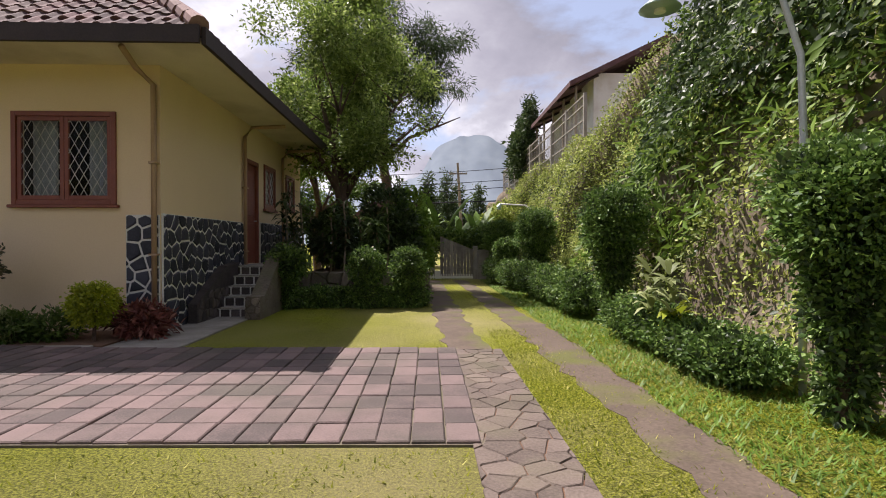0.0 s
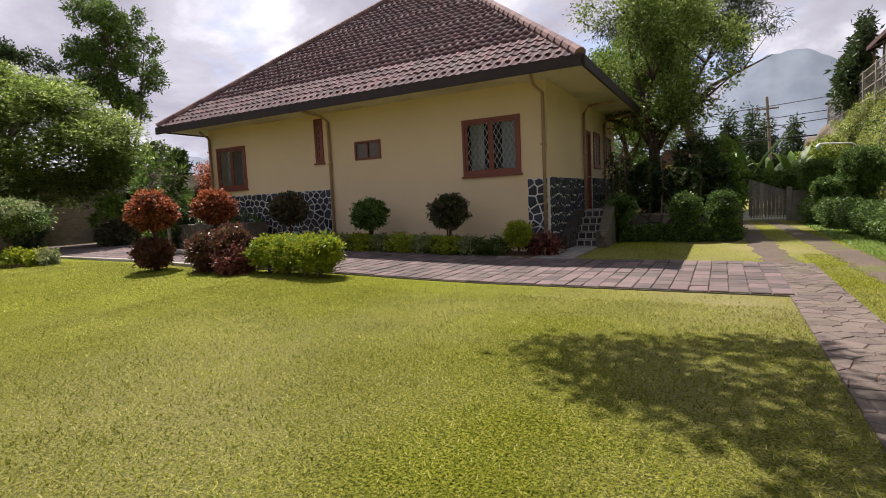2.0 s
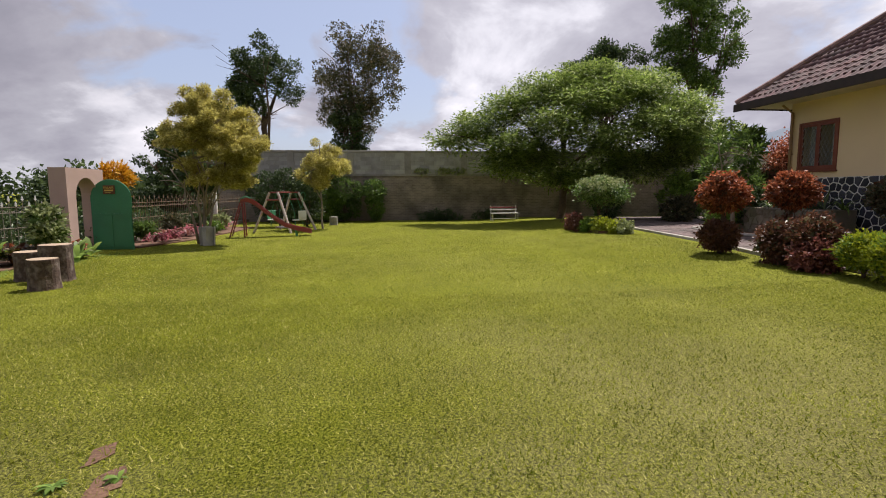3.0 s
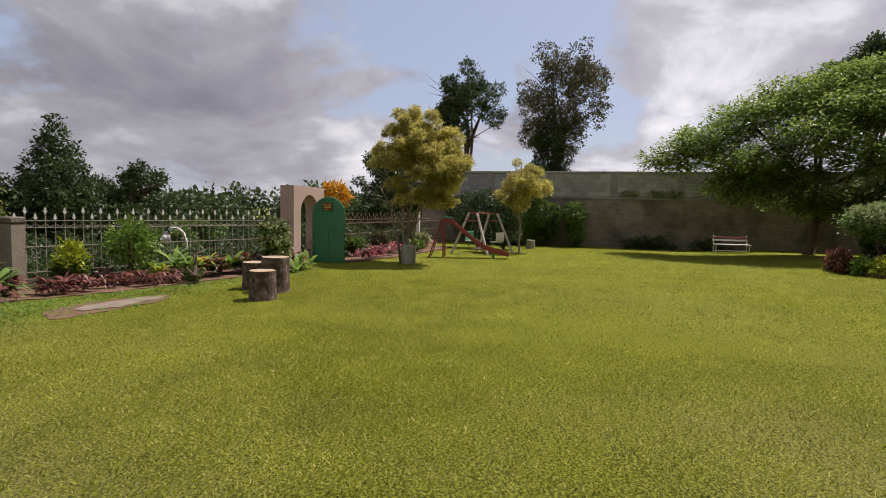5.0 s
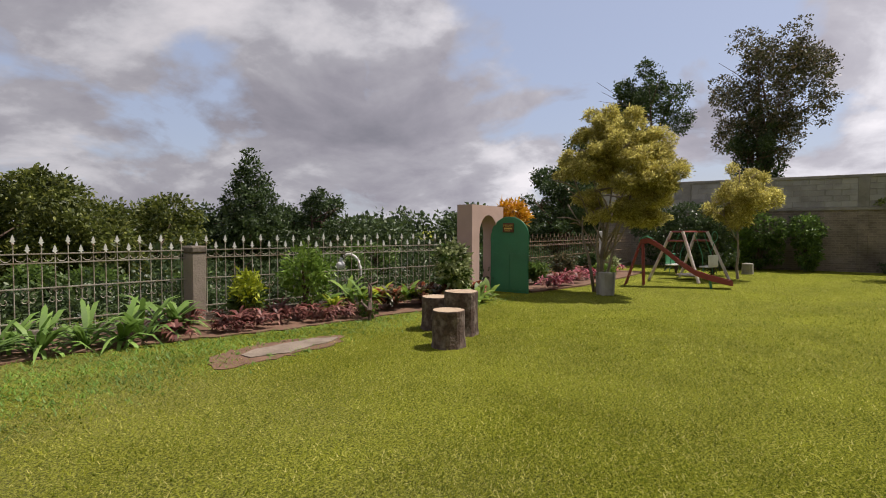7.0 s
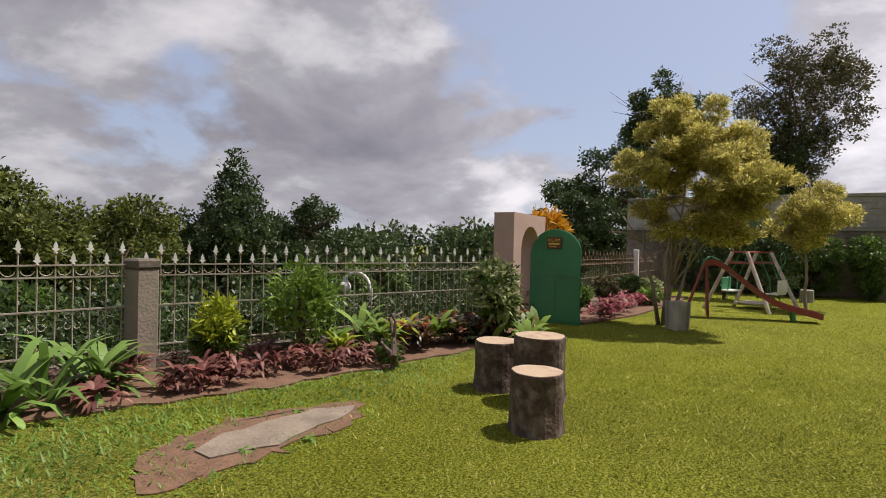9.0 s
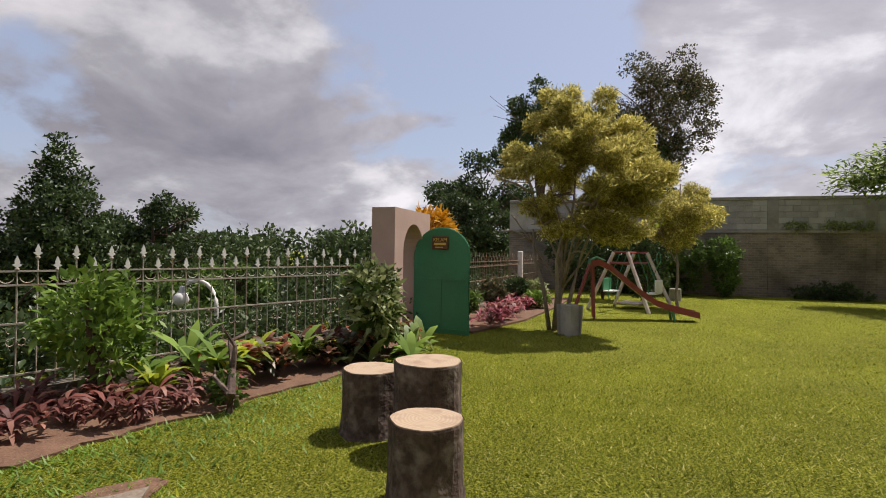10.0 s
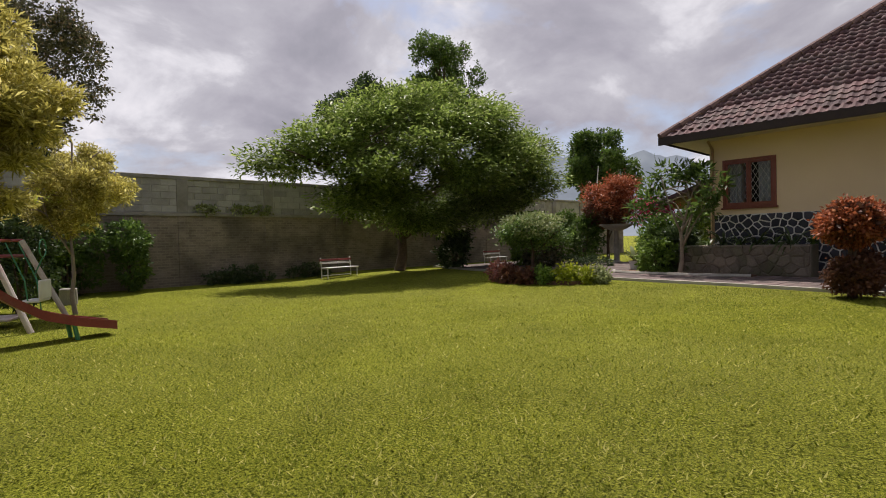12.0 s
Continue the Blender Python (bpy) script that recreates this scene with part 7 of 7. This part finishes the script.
# bushes of the raised bed
for i, (x, y, zc, r, h) in enumerate(((-2.0, 14.75, 0.95, 0.40, 0.38), (-0.35, 14.8, 0.9, 0.36, 0.38), (0.55, 14.9, 0.85, 0.36, 0.42))):
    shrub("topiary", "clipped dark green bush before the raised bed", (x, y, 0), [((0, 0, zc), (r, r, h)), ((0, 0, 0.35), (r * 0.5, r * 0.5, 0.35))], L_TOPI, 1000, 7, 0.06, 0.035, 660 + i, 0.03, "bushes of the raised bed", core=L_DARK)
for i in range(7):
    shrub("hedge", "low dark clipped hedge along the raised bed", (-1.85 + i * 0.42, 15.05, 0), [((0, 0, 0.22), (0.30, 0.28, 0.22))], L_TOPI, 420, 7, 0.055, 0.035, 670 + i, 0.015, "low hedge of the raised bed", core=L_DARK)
sp = []
for i in range(16):
    r = random.Random(700 + i)
    x, y, h = r.uniform(-2.7, 0.4), r.uniform(16.2, 18.6), r.uniform(0.9, 2.0)
    t = thing("dracaena", "dark leafy dracaena cane in the raised bed", "shrub", Matrix.Translation((x, y, 0.66)), "dracaenas in the raised bed")
    part("stem", tube(bmesh.new(), [(0, 0, 0), (0.05, 0.03, h * 0.5), (0, 0, h)], 0.025, 6), M_BARKG, t)
    part("foliage", rosette_mesh("foliage", L_MID if i % 3 else L_DARK, 70, 0.42, 0.09, 0.9, 1.0, 700 + i, h * 0.2, 10, h * 0.085), L_DARK, t)
shrub("shrub", "tall dense dark green shrub in the raised bed", (-0.2, 18.0, 0.66), [((0, 0, 1.2), (0.7, 0.6, 1.1)), ((0.4, 0, 0.8), (0.6, 0.6, 0.8)), ((-1.4, 0.4, 0.9), (0.8, 0.6, 0.8))], L_DARK, 1400, 7, 0.14, 0.06, 720, 0.05)
shrub("shrub", "light green shrub behind the bed", (0.5, 18.5, 0.3), [((0, 0, 1.6), (0.5, 0.6, 1.1)), ((0.2, 0, 0.8), (0.5, 0.5, 0.6))], L_BRIGHT, 650, 7, 0.13, 0.06, 721, 0.04)
# big tree above the bed
tree("big_tree", "large old tree with spreading dark limbs", (-1.6, 19.0, 0.6), (0.1, 0, 2.6), 0.22,
     [(-2.2, -0.5, 5.0), (-1.0, 0.5, 6.8), (0.8, 0, 7.2), (2.0, 0.4, 5.6), (2.3, -0.4, 4.2), (-2.4, 0.3, 3.8), (0.2, -0.8, 5.2)],
     crown_blobs((0.1, 0, 5.6), (2.9, 2.2, 3.2), 60, 15, 0.10, 0.24), L_SPREAD, 4600, 7, 0.13, 0.055, 731, M_BARK, shell=0.2, spread=0.2, forks=5)
tree("big_tree", "tree with light yellow-green leaves behind the house", (-3.0, 22.5, 0.0), (0, 0, 3.4), 0.16, [(-1.2, 0, 5.5), (0.8, 0, 5.8), (0, 0.4, 6.8)],
     crown_blobs((0, 0, 5.6), (2.0, 1.8, 2.3), 40, 16, 0.12, 0.26), L_BRIGHT, 2200, 7, 0.13, 0.06, 732)
tree("casuarina", "tall feathery dark conifer with drooping twigs", (-0.8, 26.5, 0.0), (0, 0, 9.0), 0.25, [(-3.2, 0, 9.2), (2.6, 0, 8.6), (0, 0, 11.5), (-2.0, 0, 11.0), (1.8, 0, 10.5), (3.2, 0.3, 7.0)],
     crown_blobs((-0.2, 0, 9.2), (4.0, 2.6, 4.2), 60, 17, 0.08, 0.2), L_DARK, 4600, 8, 0.26, 0.034, 733, M_BARK, shell=0.15, spread=0.2, droop=0.9, forks=4)

# gate at the end of the drive
gt = thing("gate", "weathered grey wooden double gate with curved top", "gate", Matrix.Translation((0, 24.0, 0)))
for x0, x1, za, zb, y in ((0.35, 1.25, 1.20, 1.65, 0.0), (1.45, 2.75, 1.68, 1.15, 0.0)):
    n = int((x1 - x0) / 0.12)
    for i in range(n):
        xa = x0 + (x1 - x0) * i / n
        xb = x0 + (x1 - x0) * (i + 1) / n - 0.008
        h = za + (zb - za) * (i + 0.5) / n
        bm = bmesh.new()
        prism(bm, [(xa, 0.12), (xb, 0.12), (xb, h + (zb - za) / n * 0.5), (xa, h - (zb - za) / n * 0.5)], -0.02, 0.02, "xz")
        part("board", bm, M_GREYWOOD, gt)
    for z in (0.4, 1.0):
        part("rail", boxed(x0, x1, 0.021, 0.06, z, z + 0.08), M_GREYWOOD, gt)
    part("bottom_rail", boxed(x0, x1, -0.03, 0.03, 0.05, 0.11), M_WHITE, gt)
    for i in range(int((x1 - x0) / 0.1)):
        part("bottom_slat", boxed(x0 + i * 0.1 + 0.02, x0 + i * 0.1 + 0.06, -0.028, -0.022, 0.0, 0.20), M_WHITE, gt)
part("white_plate", boxed(1.24, 1.46, -0.06, -0.03, 0.02, 0.34), M_WHITE, gt)
for x in (0.28, 2.82):
    tagged(part("gate_post", boxed(x - 0.09, x + 0.09, 23.9, 24.1, 0, 1.3, 0.02), M_CONC), "short stone gate post", "gate post", "gate posts")
tagged(part("wall_gate", boxed(2.92, 4.6, 23.9, 24.15, 0, 1.15), M_CONC), "low plaster wall beside the gate", "wall", kind="structure")
tagged(part("wall_gate_1", boxed(-3.0, 0.18, 24.0, 24.2, 0, 1.2), M_CONC), "low plaster wall beside the gate", "wall", kind="structure")
ban = [rosette_mesh("banana", L_LILY, 12, 1.6, 0.36, 1.6, 0.9, 90 + i, 0.5) for i in range(3)]
clump("banana_plant", "large banana-like plant with upright paddle leaves", "plant", ban, [(0.7, 25.6, 1.0), (1.5, 25.8, 1.1), (2.3, 25.6, 1.0), (3.0, 26.0, 1.0), (1.1, 26.4, 1.2)], "banana plants behind the gate", seed=17, scale=(0.8, 1.05))
shrub("creeper", "leafy creeper hanging over the gate", (1.8, 24.6, 0), [((-0.8, 0, 1.7), (0.8, 0.3, 0.25)), ((0.5, 0, 1.6), (0.9, 0.3, 0.3)), ((1.2, 0.1, 1.5), (0.6, 0.4, 0.5))], L_VINE, 520, 7, 0.16, 0.08, 741, 0.02)
hs = thing("house", "small pinkish house beyond the gate", "house", Matrix.Translation((-0.6, 33.0, 0)))
part("wall", boxed(-2.2, 1.6, 0, 4, 0, 2.9), M_ROADP, hs)
w_ = part("window", boxed(-0.2, 0.9, -0.04, -0.003, 0.9, 2.2), M_WHITE, hs)
for k in range(6):
    part("slat", boxed(-0.15, 0.85, -0.06, -0.042, 1.0 + k * 0.19, 1.10 + k * 0.19), M_CURTAIN, w_)
bm = prism(bmesh.new(), [(-2.6, 2.85), (2.0, 2.85), (1.2, 3.7), (-1.8, 3.7)], -0.4, 4.4, "xz")
part("roof", bm, M_TILE, hs)
# utility pole and wires
up_ = thing("utility_pole", "leaning wooden utility pole with a cross arm", "utility pole", Matrix.Translation((3.55, 45, 0)))
part("pole", tube(bmesh.new(), [(0.25, 0, 0), (-0.2, 0, 7.8)], [0.13, 0.09], 8), M_BARKG, up_)
part("cross_arm", boxed(-0.9, 0.55, -0.06, 0.06, 6.9, 7.0), M_BARKG, up_)
for x in (-0.85, -0.4, 0.1, 0.5):
    part("insulator", tube(bmesh.new(), [(x, 0, 7.0), (x, 0, 7.12)], [0.04, 0.03], 6), M_WHITE, up_)
for k, (z, za, zb) in enumerate(((7.1, 6.6, 7.4), (6.2, 6.0, 6.6), (5.6, 5.1, 6.2), (4.7, 4.5, 4.9))):
    cable = thing("power_cable", "dark overhead power cable", "cable", group="power cables")
    part("wire", tube(bmesh.new(), [(-14, 44, za), (-8, 44.6, za * 0.35 + z * 0.65 - 0.5), (3.3, 45, z), (9, 41, (z + zb) / 2 - 0.25), (14, 38, zb)], 0.025 if k < 3 else 0.05, 5), M_DARK, cable)
for i, (x, y, h) in enumerate(((1.0, 52, 7.8), (2.9, 56, 8.5), (4.2, 58, 7.5), (-1.5, 50, 7.0), (6.5, 60, 7.6))):
    t = thing("conifer", "dark conical conifer beyond the gate", "tree", Matrix.Translation((x, y, 0)), "conifers beyond the gate")
    part("trunk", tube(bmesh.new(), [(0, 0, 0), (0, 0, h)], [0.2, 0.04], 6), M_BARK, t)
    part("crown", leaf_mesh("crown", L_DARK, [((0, 0, h * k), (2.0 * (1.08 - k), 2.0 * (1.08 - k), h * 0.12)) for k in (0.2, 0.35, 0.5, 0.65, 0.8, 0.92)], 700, 7, 0.4, 0.12, 750 + i, 0.2, up=0.0), L_DARK, t)
far_tree((-6, 38, 0), 8.0, (4, 3, 3.5), L_MID, 761, "green tree beyond the gate", 2000, 0.32, 0.25, 12)
far_tree((7.5, 50, 0), 5.5, (3, 3, 2.5), L_BRIGHT, 762, "light green trees beyond the bank", 900, 0.3, 0.2, 8)
for i, (x, y) in enumerate(((4.2, 27.5), (4.6, 30))):
    shrub("shrub", "light green shrub at the end of the bank", (x, y, 0), [((0, 0, 1.7), (0.8, 1.0, 1.3)), ((0.3, 0, 2.7), (0.7, 0.8, 0.7))], L_BANK, 650, 7, 0.16, 0.07, 765 + i, 0.04)

# neighbour's house and fence on top of the bank
nf = thing("mesh_fence", "grey wire fence with posts on the bank", "fence")
for i in range(9):
    y = 19.5 + i * 2.1
    part("post", boxed(5.72, 5.82, y - 0.05, y + 0.05, 4.3, 6.0), M_CONC, nf)
for z in (4.75, 5.2, 5.65, 5.95):
    part("rail", boxed(5.75, 5.79, 19.5, 36.4, z - 0.02, z + 0.02), M_CONC, nf)
bm = bmesh.new()
for i in range(112):
    y = 19.5 + i * 0.15
    tube(bm, [(5.77, y, 4.4), (5.77, y, 5.95)], 0.008, 4, False)
part("wire_mesh", bm, M_CONC, nf)
nh = thing("house", "neighbour's house with overhanging tiled roof", "house")
part("wall", boxed(7.0, 12, 22.5, 28.6, 4.4, 7.6), M_WHITE, nh)
bm = prism(bmesh.new(), [(6.0, 7.15), (9.6, 8.9), (13, 7.2), (13, 7.05), (9.6, 8.7), (6.0, 6.98)], 22.0, 29.2, "xz")
part("roof", bm, M_TILE, nh)
for y in (22.3, 24.0, 25.7, 27.4, 29.0):
    part("rafter", tube(bmesh.new(), [(6.05, y, 6.95), (7.1, y, 7.45)], 0.05, 5), M_FASCIA, nh)
    part("rafter", tube(bmesh.new(), [(6.3, y, 4.3), (6.3, y, 7.05)], 0.05, 5), M_BARKG, nh)
for i, (x, y, h) in enumerate(((5.6, 31, 4.6), (5.7, 33, 4.0), (5.3, 29.5, 3.8))):
    t = thing("conifer", "dark conifer on top of the bank", "tree", Matrix.Translation((x + 0.6, y, 4.3)), "conifers on the bank")
    part("trunk", tube(bmesh.new(), [(0, 0, -0.3), (0, 0, h)], [0.12, 0.04], 6), M_BARK, t)
    part("crown", leaf_mesh("crown", L_DARK, [((0.2 * math.sin(k * 9), 0, h * k), (0.9 * (1.15 - k), 0.9 * (1.15 - k), h * 0.14)) for k in (0.25, 0.4, 0.55, 0.7, 0.85, 0.97)], 500, 7, 0.26, 0.09, 770 + i, 0.12), L_DARK, t)

# branch overhead that shades the lawn, from a tree behind the start of the walk
tree("shade_tree", "leaning tree whose branch shades the lawn", (4.3, -3.5, 0), (-1.2, 2.0, 5.0), 0.16,
     [(-6.8, 9.0, 6.4), (-7.4, 9.8, 6.6), (-6.0, 8.2, 6.2), (-5.2, 8.6, 6.6), (-3.1, 5.5, 6.0)],
     [((-7.4, 9.7, 6.5), (0.8, 0.7, 0.35)), ((-6.7, 8.9, 6.3), (0.8, 0.6, 0.35)), ((-6.4, 10.3, 6.6), (0.6, 0.5, 0.3)), ((-5.5, 8.2, 6.3), (0.8, 0.6, 0.4)), ((-5.8, 9.2, 6.7), (0.6, 0.5, 0.3)), ((-2.9, 5.3, 6.1), (1.0, 1.0, 0.5)), ((-4.6, 8.6, 6.9), (0.7, 0.5, 0.35)), ((-2.3, 3.0, 6.2), (1.4, 1.4, 0.8))],
     L_MID, 1500, 7, 0.15, 0.075, 781, M_BARK, shell=0.2)

# ---- mountains ----
def ridge(name, dist, az0, az1, n, hfun, label):
    V, F = [], []
    for i in range(n + 1):
        a = az0 + (az1 - az0) * i / n
        hh = hfun(a)
        for k in range(9):
            t = k / 8
            r = dist * (1 - 0.22 * (1 - t))
            z = hh * t ** 1.25 + 6 * noise.noise(Vector((a * 0.35, t * 4, 1.0))) * (1 if 0 < k else 0)
            V.append((math.sin(radians(a)) * r, math.cos(radians(a)) * r, z - 5))
    for i in range(n):
        for k in range(8):
            F.append((i * 9 + k, i * 9 + 9 + k, i * 9 + 10 + k, i * 9 + k + 1))
    tagged(new(name, mesh_of(name, V, F, M_HILL, True)), label, "mountain", kind="structure")


def hill(a):
    z = 150
    z += 122 * math.exp(-((a - 4.8) / 4.6) ** 4) + 55 * math.exp(-((a - 9.5) / 6.0) ** 2) + 45 * math.exp(-((a - 0.0) / 4.0) ** 2)
    z += 95 * math.exp(-((a + 37.5) / 5.5) ** 2) + 75 * math.exp(-((a + 26) / 7.0) ** 2)
    return z + 14 * noise.noise(Vector((a * 0.6, 0, 0))) + 7 * noise.noise(Vector((a * 1.9, 3, 0)))


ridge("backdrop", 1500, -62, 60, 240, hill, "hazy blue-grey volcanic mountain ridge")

# ---- grass blades on the lawn ----
rg_ = np.random.default_rng(21)


def on_lawn(x, y):
    ok = (y < np.interp(x, [-26, -21, -15, -10.8, -6.5, 1.3, 1.31, 4.2], [6.0, 6.0, 7.9, 7.3, 7.3, 7.1, 24, 24])) & (x > -26.8) & (x < 4.6)
    yb = np.interp(x, [-26, -23, -17, -14.9, -13.4, -11.2, -9.7, -8.2, -7.0, -5.6, 0], [-6.2, -6.2, -6.7, -7.4, -7.7, -7.95, -8.3, -8.75, -9.35, -9.75, -10.3])
    ok &= y > yb
    ok &= ~((x > 1.27) & (x < 1.88) & (y > 0.3) & (y < 10.5))
    ok &= ~((x > 2.5) & (x < 2.95) & (y > 1) & (rg_.random(len(x)) < 0.75))
    ok &= ~((x > 0.9) & (x < 1.5) & (y > 10.5) & (rg_.random(len(x)) < 0.7))
    ok &= ~((x < -6.9) & (x > -8.2) & (y < -7.5) & (y > -8.0) & (rg_.random(len(x)) < 0.9))
    return ok


def blades(n, x0, x1, y0, y1, length, width):
    x, y = rg_.uniform(x0, x1, n), rg_.uniform(y0, y1, n)
    edge = np.minimum(np.minimum(x - x0, x1 - x), np.minimum(y - y0, y1 - y))
    k = on_lawn(x, y) & ((rg_.random(n) < edge / 1.6) | (x1 > 1.2))
    x, y = x[k], y[k]
    n = len(x)
    a = rg_.uniform(0, 6.283, n)
    l = length * (0.5 + rg_.random(n))
    el = 0.15 + 0.6 * rg_.random(n)
    d = np.stack([np.cos(a) * np.cos(el), np.sin(a) * np.cos(el), np.sin(el)], 1) * l[:, None]
    s = np.stack([-np.sin(a), np.cos(a), np.zeros(n)], 1) * (width * (0.6 + 0.8 * rg_.random(n)))[:, None] / 2
    p = np.stack([x, y, np.array([ground_z(u, v) for u, v in zip(x, y)]) - 0.004], 1)
    return np.stack([p + s, p - s, p + d], 1)


B = np.concatenate([blades(300000, -7.5, 1.3, -4.5, 6.5, 0.034, 0.0085), blades(300000, -13, -3, -10, -1, 0.034, 0.0085), blades(110000, -18, 1.3, -8, 7.6, 0.045, 0.012),
                    blades(130000, -26.8, -8, -8, 9, 0.05, 0.016), blades(50000, 1.9, 4.6, 0.5, 12, 0.045, 0.012)])
tagged(new("grass", quads_mesh("grass", B, 3, [[0, 1, 2]], M_BLADE)), "short mown lawn grass blades", "grass", kind="stuff")
Bw = np.concatenate([blades(30000, 2.95, 4.55, 2.5, 23.5, 0.08, 0.018), blades(42000, -14, -3, -10.2, -7.0, 0.07, 0.016)])
tagged(new("grass", quads_mesh("grass", Bw, 3, [[0, 1, 2]], M_WEED)), "lush longer grass along the hedge and beds", "grass", kind="stuff")

# ---- pavers, last: one by one near the walk, the rest joined ----
pav_ob = part("paver", paver_bm(), M_PAVER, yard)
pv = np.array([v.co[:] for v in pav_ob.data.vertices])
pf = [tuple(p.vertices) for p in pav_ob.data.polygons]
rest = []
count = 0
xg = 1.20
ix = 0
rp_ = random.Random(12)
while xg > -25.5:
    y = yard_near(xg) + 0.19
    far = 10.45 if xg > -9.6 else (11.0 if xg > -16.5 else 16.5)
    while y < far:
        o = (xg + rp_.uniform(-0.004, 0.004), y, yard_z(xg) + rp_.uniform(-0.006, 0.004))
        if count < 300 and xg > -6.0:
            if count == 0:
                ob = pav_ob
            else:
                ob = new("paver", pav_ob.data)
                ob.parent = yard
            ob.matrix_basis = pose(*o, rp_.uniform(-0.7, 0.7), rp_.uniform(-0.7, 0.7), rp_.uniform(-1, 1))
            count += 1
        else:
            rest.append(pv + np.array(o))
        y += 0.356
    xg -= 0.241
V, F = [], []
for i, r in enumerate(rest):
    V.extend(map(tuple, r))
    F.extend(tuple(k + i * len(pv) for k in f) for f in pf)
part("pavers", mesh_of("pavers", V, F, M_PAVERS), M_PAVERS, yard)["kind"] = "stuff"
